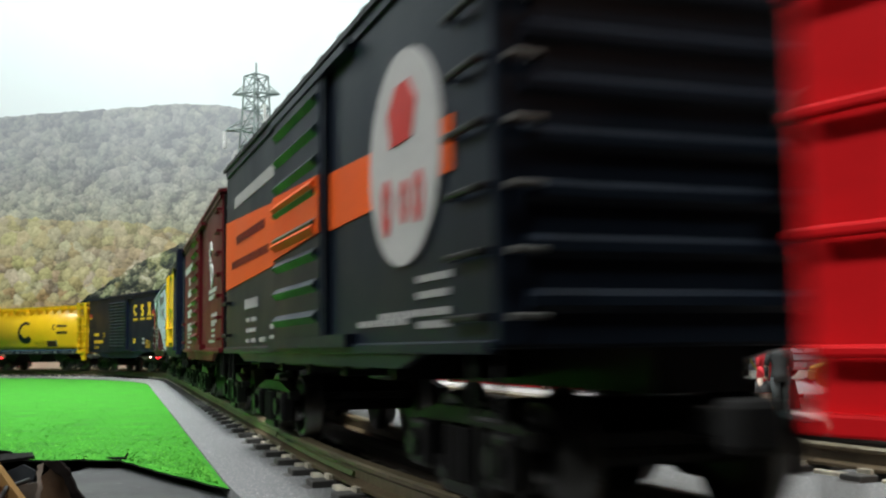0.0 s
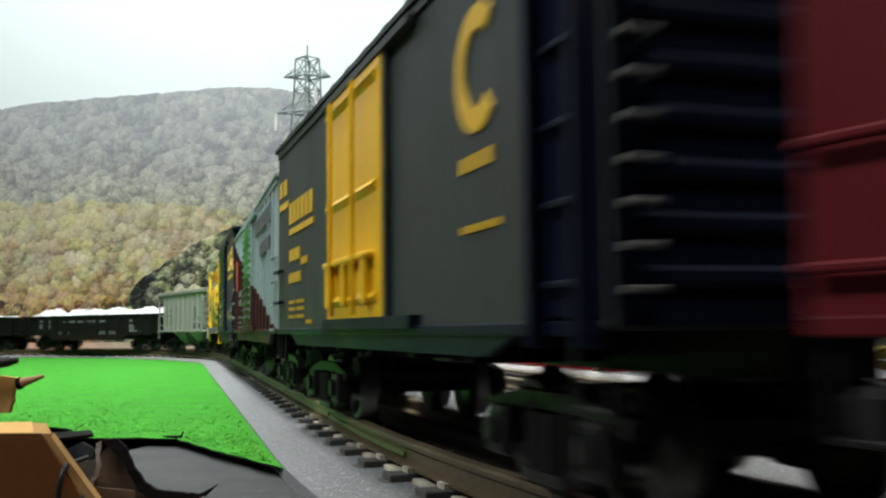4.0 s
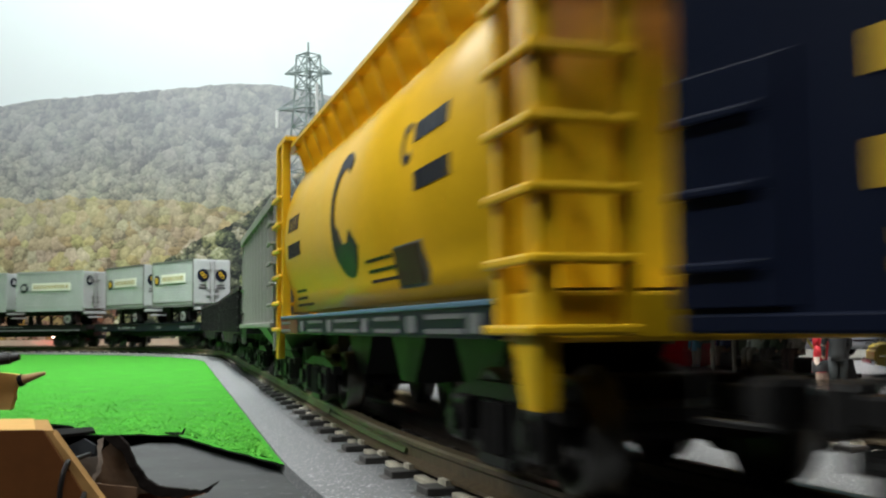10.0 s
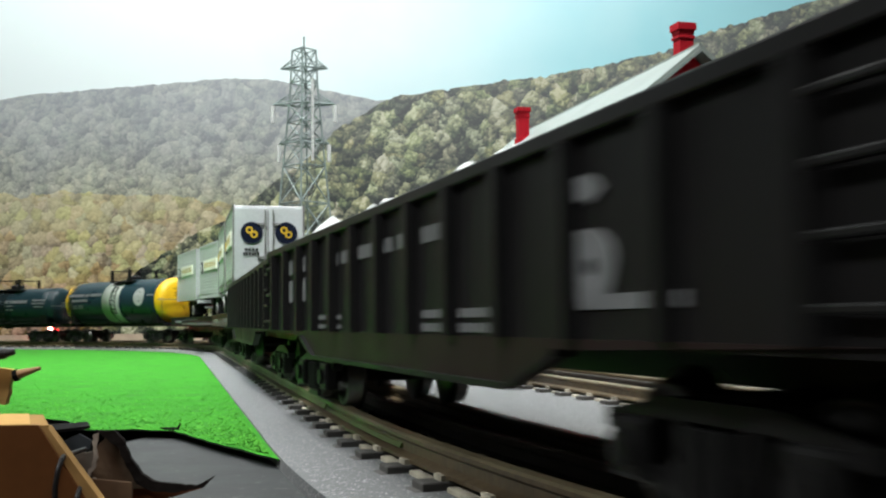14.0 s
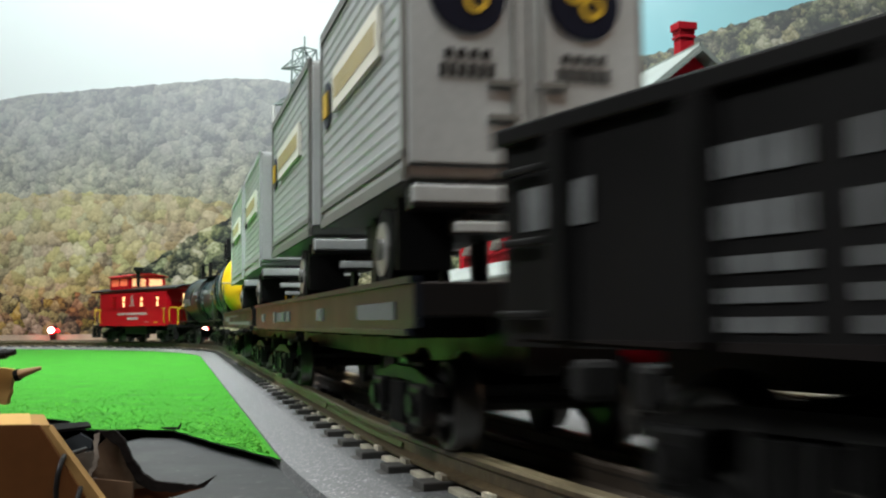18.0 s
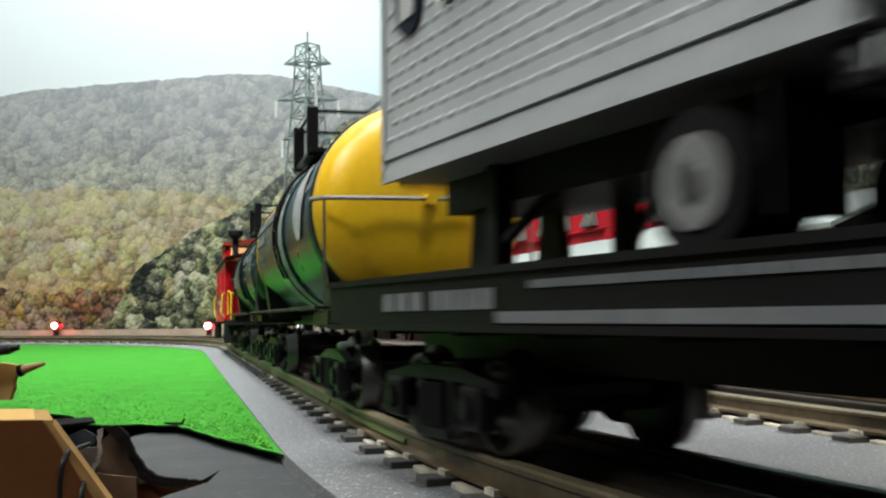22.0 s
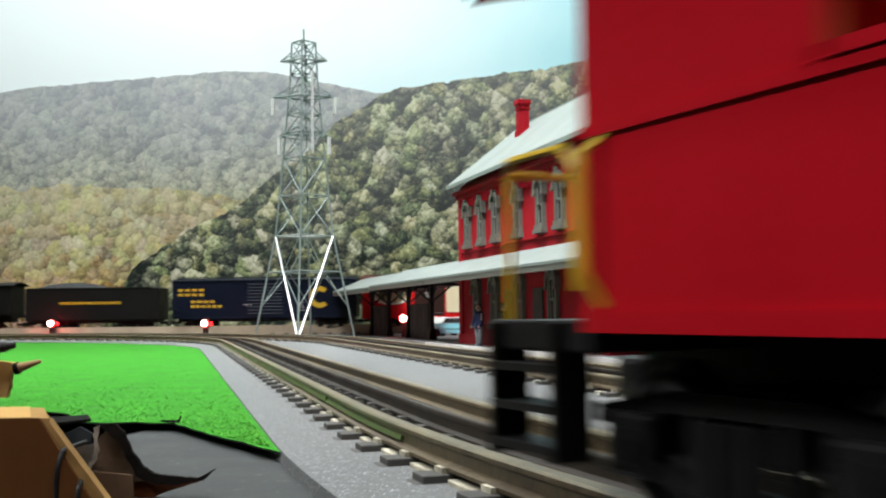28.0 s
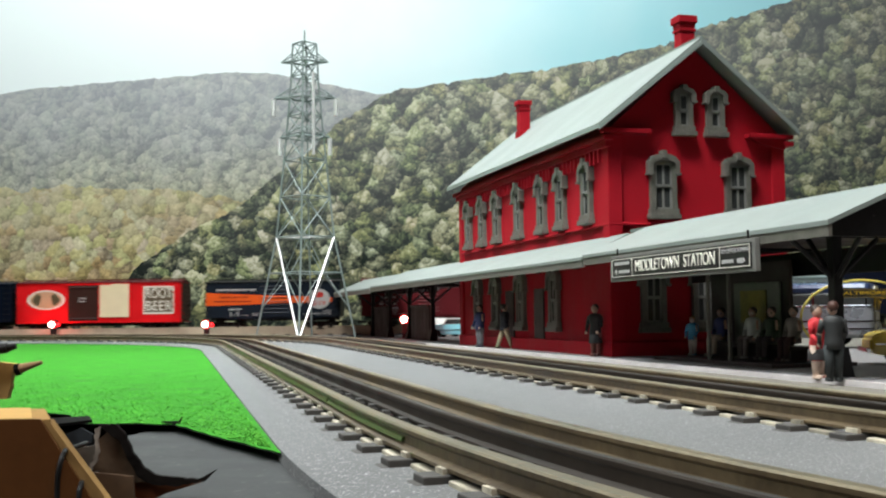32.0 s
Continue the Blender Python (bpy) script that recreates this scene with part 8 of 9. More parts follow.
def flat_car(front, rear, spots, tint, mark):
    car, L = start("flat_car", "dark flat car carrying two silver road trailers", front, rear, 0.042)
    w = 0.0300
    bm = box(bmesh.new(), -L / 2, L / 2, -w + 0.0006, w - 0.0006, 0.0255, 0.0316, 0.0004)
    part("deck", bm, P_BLACK, car)
    s = bmesh.new()
    prism(s, [(-L / 2, 0.0320), (L / 2, 0.0320), (L / 2, 0.0238), (L / 2 - 0.040, 0.0222), (-L / 2 + 0.040, 0.0222), (-L / 2, 0.0238)], "y", -w - 0.0004, -w + 0.0010)
    box(s, -L / 2 + 0.001, L / 2 - 0.001, -w - 0.0016, -w, 0.0224, 0.0234)
    box(s, -L / 2, L / 2, -w - 0.0012, -w + 0.001, 0.0314, 0.0326)
    both("side_sill", s, tint, car, "deep dark side sill")
    bm = box(bmesh.new(), -L / 2 + 0.004, L / 2 - 0.004, -0.009, 0.009, 0.0150, 0.0275)
    part("centre_sill", bm, M_BLACK, car)
    cross = part("cross_bearer", box(bmesh.new(), -0.001, 0.001, -w + 0.002, w - 0.002, 0.0215, 0.0272), M_BLACK, car)
    cross.location.x = -L * 0.4
    for i in range(1, 9):
        again(cross, pose(-L * 0.4 + L * 0.1 * i, 0, 0))
    t = bmesh.new()
    for a, b, n in ((-0.1241, -0.1116, 3), (-0.0766, -0.0696, 1), (-0.0625, -0.0380, 6), (-0.0330, -0.0230, 2), (0.040, 0.052, 3), (L / 2 - 0.052, L / 2 - 0.014, 6)):
        bars(t, w, a, b, 0.0268, 0.0040, n, 0.12, d=0.0008)
    if mark == 2:
        t.clear()
        for a, b, z, h, n in ((-0.1173, -0.0964, 0.0276, 0.0040, 3), (-0.0939, -0.0690, 0.0276, 0.0040, 5), (-0.0582, 0.0363, 0.0294, 0.0014, 24)):
            bars(t, w, a, b, z, h, n, 0.12, d=0.0008)
    both("lettering", t, M_DIM, car, "dim white lettering on the sill")
    if mark == 2:
        q = bmesh.new()
        box(q, -0.0690, L / 2 - 0.012, -w - 0.0008, -w, 0.0238, 0.0255)
        both("pale_stripe", q, M_DIM, car, "pale stripe along the sill")
    for a, b in spots:
        trailer(car, a, b, mark == 1)
        st = box(bmesh.new(), a + 0.006, a + 0.018, -0.010, 0.010, 0.0318, 0.0345, 0.0005)
        for y in (-0.0090, 0.0070):
            prism(st, [(a + 0.006, 0.034), (a + 0.018, 0.034), (a + 0.014, 0.0510), (a + 0.009, 0.0510)], "y", y, y + 0.0020)
        box(st, a + 0.004, a + 0.020, -0.011, 0.011, 0.0505, 0.0528, 0.0005)
        part("hitch_stand", st, M_BLACK, car, "black folding trailer hitch")


def tank_car(name, label, front, rear, shell, head, bands, style):
    car, L = start(name, label, front, rear, 0.034)
    cz, r, h = (0.0558, 0.0300, L / 2 - 0.008) if style == 1 else (0.0518, 0.0280, L / 2 - 0.006)
    px = 0.015    # the platform stands a little ahead of the middle
    tr = lambda s: [(s * (h - 0.0125), r), (s * (h - 0.0085), r * 0.985), (s * (h - 0.0045), r * 0.90), (s * (h - 0.0018), r * 0.72), (s * (h - 0.0004), r * 0.42), (s * h, r * 0.05)]
    o = part("tank_shell", lathe(bmesh.new(), [(-h + 0.0125, r)] + [(-h + 0.0125 + (2 * h - 0.025) * i / 12, r) for i in range(1, 13)], "x", 48), shell, car, "", True)
    o.location.z = cz
    for s in (-1, 1):
        o = part("tank_head", lathe(bmesh.new(), [(s * (h - 0.0128 - (0.004 if head is P_YELLOW else 0)), r + 0.0003)] + tr(s), "x", 48), head if (s > 0 or style == 1) else shell, car, "domed tank end", True)
        o.location.z = cz
    for x0, x1 in bands:
        o = part("band", lathe(bmesh.new(), [(x0, r + 0.0004), (x1, r + 0.0004)], "x", 48), M_BAND, car, "pale grey band round the tank", True)
        o.location.z = cz
    for x in (-h + 0.016, px - 0.010, px + 0.010, h - 0.016):
        o = part("hoop", lathe(bmesh.new(), [(x - 0.0007, r + 0.0002), (x - 0.0006, r + 0.0009), (x + 0.0006, r + 0.0009), (x + 0.0007, r + 0.0002)], "x", 40), shell, car, "", True)
        o.location.z = cz
    # dome, platform with uprights and rails
    bm = lathe(bmesh.new(), [(cz + r - 0.002, 0.0100), (cz + r + 0.0040, 0.0100), (cz + r + 0.0055, 0.0085), (cz + r + 0.0065, 0.002)], "z", 20)
    part("dome", bm, P_BLACK, car).location.x = px
    for sy in (-1, 1):
        o = part("platform", box(bmesh.new(), -0.026, 0.026, sy * 0.016 - 0.006, sy * 0.016 + 0.006, cz + r - 0.0030, cz + r - 0.0016), P_BLACK, car, "black dome platform")
        o.location.x = px
        for x in (-0.0215, 0.0215):
            o = part("upright", box(bmesh.new(), x - 0.0014, x + 0.0014, sy * 0.021 - 0.0020, sy * 0.021 + 0.0020, cz + r - 0.004, cz + r + 0.0135, 0.0003), P_BLACK, car, "black platform upright")
            o.location.x = px
        o = part("guard_rail", rod(bmesh.new(), (-0.0215, sy * 0.021, cz + r + 0.0120), (0.0215, sy * 0.021, cz + r + 0.0120), 0.0005, 5), M_BLACK, car)
        o.location.x = px
    for x in (-0.0215, 0.0215):
        o = part("cross_rail", box(bmesh.new(), x - 0.0008, x + 0.0008, -0.021, 0.021, cz + r + 0.0115, cz + r + 0.0125), P_BLACK, car)
        o.location.x = px
    turns = [radians(-30 + 100 * i / 9) for i in range(10)]
    arc = lambda k: (-math.cos(k) * (r + 0.002), cz + math.sin(k) * (r + 0.002))
    for sx in (-1, 1):
        for x in (-0.0060, 0.0060):
            o = part("ladder", wire(bmesh.new(), [(x, *arc(k)) for k in turns], 0.0006, 5), P_BLACK, car, "black curved ladder rail")
            o.matrix_basis = (TURN if sx < 0 else Matrix()) @ pose(sx * (px - 0.004), 0, 0)
        for k in turns:
            y, z = arc(k)
            o = part("ladder_rung", rod(bmesh.new(), (-0.0060, y, z), (0.0060, y, z), 0.0006, 5), P_BLACK, car)
            o.matrix_basis = (TURN if sx < 0 else Matrix()) @ pose(sx * (px - 0.004), 0, 0)
    # frame, saddles, running board, hand rail
    fr = box(bmesh.new(), -L / 2 + 0.002, L / 2 - 0.002, -0.010, 0.010, 0.0218, 0.0262)
    for sx in (-1, 1):
        box(fr, sx * (L / 2 - 0.018) - 0.016, sx * (L / 2 - 0.018) + 0.016, -0.0285, 0.0285, 0.0235, 0.0266, 0.0004)
        prism(fr, [(-0.0240, 0.0250), (0.0240, 0.0250), (0.0262, 0.0400), (0.0200, 0.0330), (0, 0.0262), (-0.0200, 0.0330), (-0.0262, 0.0400)], "x", sx * (h - 0.022) - 0.006, sx * (h - 0.022) + 0.006)
        box(fr, sx * (L / 2 - 0.003) - 0.002, sx * (L / 2 - 0.003) + 0.002, -0.0290, 0.0290, 0.0225, 0.0268)
    part("frame", fr, P_BLACK, car)
    for sy in (-1, 1):
        part("running_board", box(bmesh.new(), -L / 2 + 0.004, L / 2 - 0.004, sy * 0.0290 - 0.0030, sy * 0.0290 + 0.0030, 0.0272, 0.0281, 0.0002), P_BLACK, car, "thin dark running board")
    rr = r + 0.0022
    for sx in (-1, 1):
        pts = [(sx * (h - 0.004), -rr, cz + 0.001), (sx * (h + 0.0012), -rr * 0.9, cz + 0.001), (sx * (h + 0.0032), 0, cz + 0.001), (sx * (h + 0.0012), rr * 0.9, cz + 0.001), (sx * (h - 0.004), rr, cz + 0.001)]
        rl = wire(bmesh.new(), pts, 0.0006, 6)
        for sy in (-1, 1):
            part("rail_post", rod(bmesh.new(), (sx * (h + 0.0012), sy * rr * 0.9, cz + 0.001), (sx * (h + 0.0012), sy * rr * 0.9, 0.0280), 0.0004, 6), M_IRON if style == 1 else P_BLACK, car, "thin rail post")
        part("rail_bracket", rod(bmesh.new(), (sx * (h - 0.001), 0, cz + 0.001), (sx * (h + 0.0045), 0, cz + 0.001), 0.0018, 8), head, car)
        part("hand_rail", rl, M_SASH if style == 1 else M_IRON, car, "hand rail round the tank end")
    t = bmesh.new()

    def wrap(x0, x1, a, hgt, n):
        k = (x1 - x0) / n
        for i in range(n):
            m = Matrix.Rotation(radians(a), 4, "X")
            box(t, x0 + i * k, x0 + i * k + k * 0.72, -r - 0.0007, -r + 0.001, -hgt / 2, hgt / 2, m=Matrix.Translation((0, 0, cz)) @ m)
    if style == 1:
        wrap(-0.108, -0.066, -20, 0.0042, 9)
        wrap(-0.062, -0.054, -20, 0.0042, 2)
        wrap(-0.050, -0.020, -20, 0.0042, 6)
        wrap(-0.098, -0.056, -6, 0.0034, 8)
        for a in (8, 14):
            wrap(-0.095, -0.084, a, 0.0018, 3)
            wrap(-0.080, -0.068, a, 0.0018, 3)
        wrap(0.090, 0.108, -14, 0.0022, 4)
    else:
        wrap(-0.032, 0.0105, -16, 0.0044, 7)
        wrap(0.0165, 0.058, -16, 0.0046, 7)
        for a in (-2, 4, 10):
            wrap(-0.088, -0.070, a, 0.0019, 4)
            wrap(-0.066, -0.050, a, 0.0019, 4)
        wrap(-0.016, 0.002, 0, 0.0024, 4)
        wrap(0.019, 0.033, -4, 0.0018, 3)
        wrap(0.019, 0.033, 8, 0.0018, 3)
        wrap(0.066, 0.092, -20, 0.0024, 5)
        wrap(0.066, 0.092, -10, 0.0024, 5)
        wrap(0.070, 0.088, 0, 0.0020, 4)
    both("lettering", t, M_DIM, car, "dim white lettering on the tank")
    if style == 1:
        e = bmesh.new()
        n = 28
        for i in range(n):
            a0, a1 = 2 * math.pi * i / n, 2 * math.pi * (i + 1) / n
            v = []
            for a, q in ((a0, 0), (a0, 0.0125), (a1, 0.0125), (a1, 0)):
                th = (q * math.sin(a) + 0.006) / r
                v.append(bm_vert(e, (0.072 + q * math.cos(a), -(r + 0.0006) * math.cos(th), cz + (r + 0.0006) * math.sin(th))))
            e.faces.new(v)
        bmesh.ops.remove_doubles(e, verts=e.verts, dist=0.00005)
        o = part("emblem", e, M_EMBLEM, car, "faded white round tank emblem", True)
        again(o, TURN)
        d = bmesh.new()
        for (y0, z, hh, n2) in ((0.0105, 0.0150, 0.0026, 8), (0.0090, 0.0100, 0.0018, 8), (0.0080, 0.0062, 0.0018, 7)):
            for i in range(n2):
                y = -y0 + 2 * y0 * i / n2
                xx = h - 0.0008 - (y * y + z * z) / 0.16
                box(d, xx, xx + 0.0016, y, y + 2 * y0 / n2 * 0.7, cz + z - hh / 2, cz + z + hh / 2)
        part("end_lettering", d, P_DARKBROWN, car, "dark lettering on the yellow end")
    und = bmesh.new()
    rod(und, (0, 0, cz - r - 0.004), (0, 0, cz - r + 0.003), 0.006, 12)
    part("outlet", und, M_BLACK, car)


def bm_vert(bm, co):
    return bm.verts.new(co)


def caboose():
    car, L = start("caboose", "red caboose with cupola and glowing windows", -3.578, -3.812, 0.040, "caboose")
    h, z0, z1, w = 0.0925, 0.0235, 0.0690, 0.0310
    # walls as panels round the window openings
    wx = (-0.050, -0.0235, 0.026, 0.068)
    def panel(name, *span):
        part(name, box(bmesh.new(), *span), P_CABRED, car)
    for sy in (-1, 1):
        y0, y1 = sy * w - 0.0008, sy * w + 0.0008
        xs = [-h] + [v for x in wx for v in (x - 0.0055, x + 0.0055)] + [h]
        for a, b in zip(xs[0::2], xs[1::2]):
            panel("side_panel", a, b, y0, y1, z0, z1)
        for x in wx:
            panel("side_panel", x - 0.0055, x + 0.0055, y0, y1, z0, 0.0475)
            panel("side_panel", x - 0.0055, x + 0.0055, y0, y1, 0.0620, z1)
        panel("belt_rail", -h, h, sy * w - 0.0013, sy * w + 0.0013, 0.0452, 0.0464)
        panel("side_sill", -h, h, sy * w - 0.0014, sy * w + 0.0014, z0 - 0.0010, z0 + 0.0014)
    for sx in (-1, 1):
        for a, b in ((-w + 0.0008, -0.009), (0.009, w - 0.0008)):
            panel("end_panel", sx * h - 0.0008, sx * h + 0.0008, a, b, z0, z1)
        panel("end_panel", sx * h - 0.0008, sx * h + 0.0008, -0.009, 0.009, 0.0640, z1)
        panel("end_panel", sx * h - 0.0008, sx * h + 0.0008, -0.009, 0.009, z0, 0.0470)
    for x in wx:
        fr = bmesh.new()
        for a, b in ((x - 0.0062, x - 0.0048), (x + 0.0048, x + 0.0062)):
            box(fr, a, b, -w - 0.0016, -w + 0.0008, 0.0468, 0.0628)
        for z in (0.0466, 0.0540, 0.0618):
            box(fr, x - 0.0062, x + 0.0062, -w - 0.0016, -w + 0.0008, z, z + 0.0014)
        o = both("window", fr, P_CABRED, car)
    part("inside_lamp", box(bmesh.new(), -0.060, 0.076, -0.003, 0.003, 0.0490, 0.0615, 0.001), M_WARM, car, "warm lamp strip glowing inside")
    for sx in (-1, 1):
        o = part("end_window", box(bmesh.new(), h - 0.0006, h + 0.0002, -0.0086, 0.0086, 0.0474, 0.0636), M_WARM, car, "bright glowing end window")
        p = bmesh.new()
        box(p, h, h + 0.0240, -w, w, z0 - 0.0035, z0 + 0.0005, 0.0004)
        for y in (-w + 0.001, w - 0.001):
            q = bmesh.new()
            for zz in range(3):
                box(q, h + 0.006, h + 0.020, y - 0.003, y + 0.003, z0 - 0.016 + zz * 0.005, z0 - 0.0150 + zz * 0.005)
            box(q, h + 0.0055, h + 0.0065, y - 0.003, y + 0.003, z0 - 0.017, z0)
            box(q, h + 0.0200, h + 0.0210, y - 0.003, y + 0.003, z0 - 0.017, z0)
            st = part("step_ladder", q, M_BLACK, car)
            if sx < 0:
                st.matrix_basis = TURN
        pl = part("end_platform", p, M_BLACK, car, "black end platform with steps")
        r = bmesh.new()
        for y in (-w + 0.001, w - 0.001):
            wire(r, [(h + 0.004, y, z0 + 0.004), (h + 0.004, y, 0.0425), (h + 0.007, y, 0.0455), (h + 0.0200, y, 0.0455), (h + 0.0225, y * 0.95, 0.0440), (h + 0.0225, y * 0.95, z0)], 0.0006, 6)
            wire(r, [(h + 0.0225, y * 0.95, 0.0440), (h + 0.0225, y * 0.35, 0.0440), (h + 0.0225, y * 0.35, z0)], 0.0006, 6)
            s = -1 if y < 0 else 1
            wire(r, [(h - 0.004, s * (w + 0.001), z0 + 0.002), (h - 0.003, s * (w + 0.0032), z0 + 0.006), (h - 0.003, s * (w + 0.0032), 0.0430), (h - 0.004, s * (w + 0.001), 0.0448)], 0.0006, 6)
        rails = part("hand_rail", r, mat("yellow_rail", (0.62, 0.40, 0.02), 0.4, vary=0.06), car, "yellow end hand rails")
        b = bmesh.new()
        box(b, h + 0.0205, h + 0.0235, 0.0015, 0.0105, z0, 0.0500, 0.0006)
        rod(b, (h + 0.0205, 0.006, 0.0525), (h + 0.0220, 0.006, 0.0525), 0.0065, 16)
        br = part("brake_stand", b, M_BLACK, car)
        lm = bmesh.new()
        bmesh.ops.create_icosphere(lm, subdivisions=2, radius=0.0016, matrix=Matrix.Translation((h + 0.003, 0.0, z1 - 0.0005)))
        lo = part("marker_lamp", lm, M_LAMP, car, "glowing red marker lamp", True)
        if sx < 0:
            for q in (o, pl, rails, br, lo):
                q.matrix_basis = TURN
    arc = lambda yy, base, rise, ww: base + rise * (1 - (yy / ww) ** 2)
    ww = w + 0.0022
    ys = [-ww + 2 * ww * i / 12 for i in range(13)]
    prof = [(y, arc(y, z1 + 0.0002, 0.0052, ww)) for y in ys] + [(y, arc(y, z1 + 0.0016, 0.0052, ww)) for y in ys[::-1]]
    part("roof", prism(bmesh.new(), prof, "x", -h - 0.0255, h + 0.0255), P_BLACK, car, "dark curved roof")
    lining = [(y * 0.97, arc(y, z1 - 0.0008, 0.0050, ww)) for y in ys] + [(y * 0.97, arc(y, z1 + 0.0000, 0.0050, ww)) for y in ys[::-1]]
    for a, b in ((-h - 0.0250, -h - 0.0010), (h + 0.0010, h + 0.0250)):
        part("roof_lining", prism(bmesh.new(), lining, "x", a, b), P_CABRED, car, "red lining under the roof end")
    # cupola toward the rear
    c0, c1, cz1, cw = -0.072, -0.018, 0.0885, 0.0265
    bm = bmesh.new()
    for sy in (-1, 1):
        box(bm, c0, c1, sy * cw - 0.0008, sy * cw + 0.0008, z1, 0.0765)
        box(bm, c0, c1, sy * cw - 0.0008, sy * cw + 0.0008, 0.0862, cz1)
        for a in (c0, (c0 + c1) / 2 - 0.002, c1 - 0.004):
            box(bm, a, a + 0.004, sy * cw - 0.0008, sy * cw + 0.0008, 0.0765, 0.0862)
    for x in (c0, c1):
        box(bm, x - 0.0008, x + 0.0008, -cw, cw, z1, 0.0758)
        box(bm, x - 0.0008, x + 0.0008, -cw, cw, 0.0866, cz1)
        for y in (-cw, -0.0025, cw - 0.004):
            box(bm, x - 0.0008, x + 0.0008, y, y + (0.005 if y == -0.0025 else 0.004), 0.0758, 0.0866)
    part("cupola", bm, P_CABRED, car)
    for x in (c0, c1):
        for a, b in ((-cw + 0.003, -0.002), (0.002, cw - 0.003)):
            part("cupola_window", box(bmesh.new(), x - 0.0003, x + 0.0003, a, b, 0.0755, 0.0868), M_CUPOLA, car, "glowing cupola window")
    for sy in (-1, 1):
        part("cupola_side_window", box(bmesh.new(), c0 + 0.003, c1 - 0.003, sy * cw - 0.0002, sy * cw + 0.0002, 0.0762, 0.0864), M_WARMRED, car)
    prof = [(y * 0.88, arc(y, cz1, 0.0040, ww)) for y in ys] + [(y * 0.88, arc(y, cz1 + 0.0014, 0.0040, ww)) for y in ys[::-1]]
    part("cupola_roof", prism(bmesh.new(), prof, "x", c0 - 0.003, c1 + 0.003), P_CABRED, car)
    bm = bmesh.new()
    for y in (-0.017, 0.017):
        wire(bm, [(c0 + 0.004, y, cz1 + 0.003), (c0 + 0.004, y, cz1 + 0.0062), (c1 - 0.004, y, cz1 + 0.0062), (c1 - 0.004, y, cz1 + 0.003)], 0.0006, 5)
        for x in (c0 + 0.010, c0 + 0.027, c1 - 0.010):
            bmesh.ops.create_icosphere(bm, subdivisions=1, radius=0.0016, matrix=Matrix.Translation((x, y, cz1 + 0.0042)))
    part("roof_rail", bm, M_BLACK, car)
    bm = lathe(bmesh.new(), [(z1 + 0.002, 0.0026), (0.0895, 0.0026), (0.0905, 0.0040), (0.0925, 0.0064), (0.0965, 0.0066), (0.0975, 0.0055)], "z", 16)
    o = part("stove_pipe", bm, M_BLACK, car, "black stove pipe with cap")
    o.location = (-0.0070, -0.0190, 0.0040)
    t = bmesh.new()
    ring(t, 0.0010, 0.0595, 0.0015, 0.0038, w + 0.0006, 50, 330)
    ring(t, 0.0010, 0.0540, 0.0010, 0.0030, w + 0.0006)
    bars(t, w + 0.0008, -0.0070, 0.0090, 0.0495, 0.0014, 6)
    bars(t, w + 0.0008, -0.0400, 0.0420, 0.0385, 0.0038, 17, 0.25)
    bars(t, w + 0.0008, -0.0120, 0.0180, 0.0322, 0.0042, 6, 0.25)
    bars(t, w + 0.0008, 0.034, 0.046, 0.0275, 0.0010, 5)
    both("lettering", t, M_WHITE, car, "white lettering and emblem")
    y = bmesh.new()
    bars(y, w + 0.0008, 0.0600, 0.0690, 0.0272, 0.0012)
    bars(y, w + 0.0008, 0.0800, 0.0880, 0.0448, 0.0012)
    both("grab_iron", y, M_YELLOW, car, "yellow grab iron")
    bm = box(bmesh.new(), -L / 2 + 0.004, L / 2 - 0.004, -0.0075, 0.0075, z0 - 0.0085, z0)
    box(bm, -0.030, 0.030, -0.026, -0.012, z0 - 0.012, z0 - 0.001, 0.001)
    part("underframe", bm, M_BLACK, car)
    part("floor", box(bmesh.new(), -h, h, -w, w, z0 - 0.0008, z0 + 0.0006), M_BLACK, car)


def blue_c_car():
    car, L = start("boxcar", "navy boxcar with a yellow open-ring emblem", 0.825, 0.508, 0.045)
    boxcar_shell(car, L, P_NAVY, P_NAVY, P_NAVY, -0.030, 0.034, z0=0.0215, z1=0.0855, endribs=7, door_ribs=10, skirt=0.0195)
    t = bmesh.new()
    ring(t, 0.096, 0.0560, 0.0105, 0.0185, W, 48, 312)
    bars(t, W, -0.148, -0.100, 0.0700, 0.0050, 4, 0.2)
    bars(t, W, -0.148, -0.100, 0.0620, 0.0050, 4, 0.2)
    bars(t, W, -0.126, -0.082, 0.0500, 0.0050, 4, 0.2)
    bars(t, W, -0.126, -0.070, 0.0420, 0.0050, 6, 0.2)
    both("lettering", t, M_YELLOW, car, "yellow ring emblem and lettering")
    g = bmesh.new()
    for z in (0.0460, 0.0420, 0.0380, 0.0340):
        bars(g, W, 0.058, 0.070, z, 0.0020, 3)
    bars(g, W, -0.034, -0.020, 0.0440, 0.0022, 4, d=0.0026)
    both("data_panel", g, M_WHITE, car, "pale data rows")


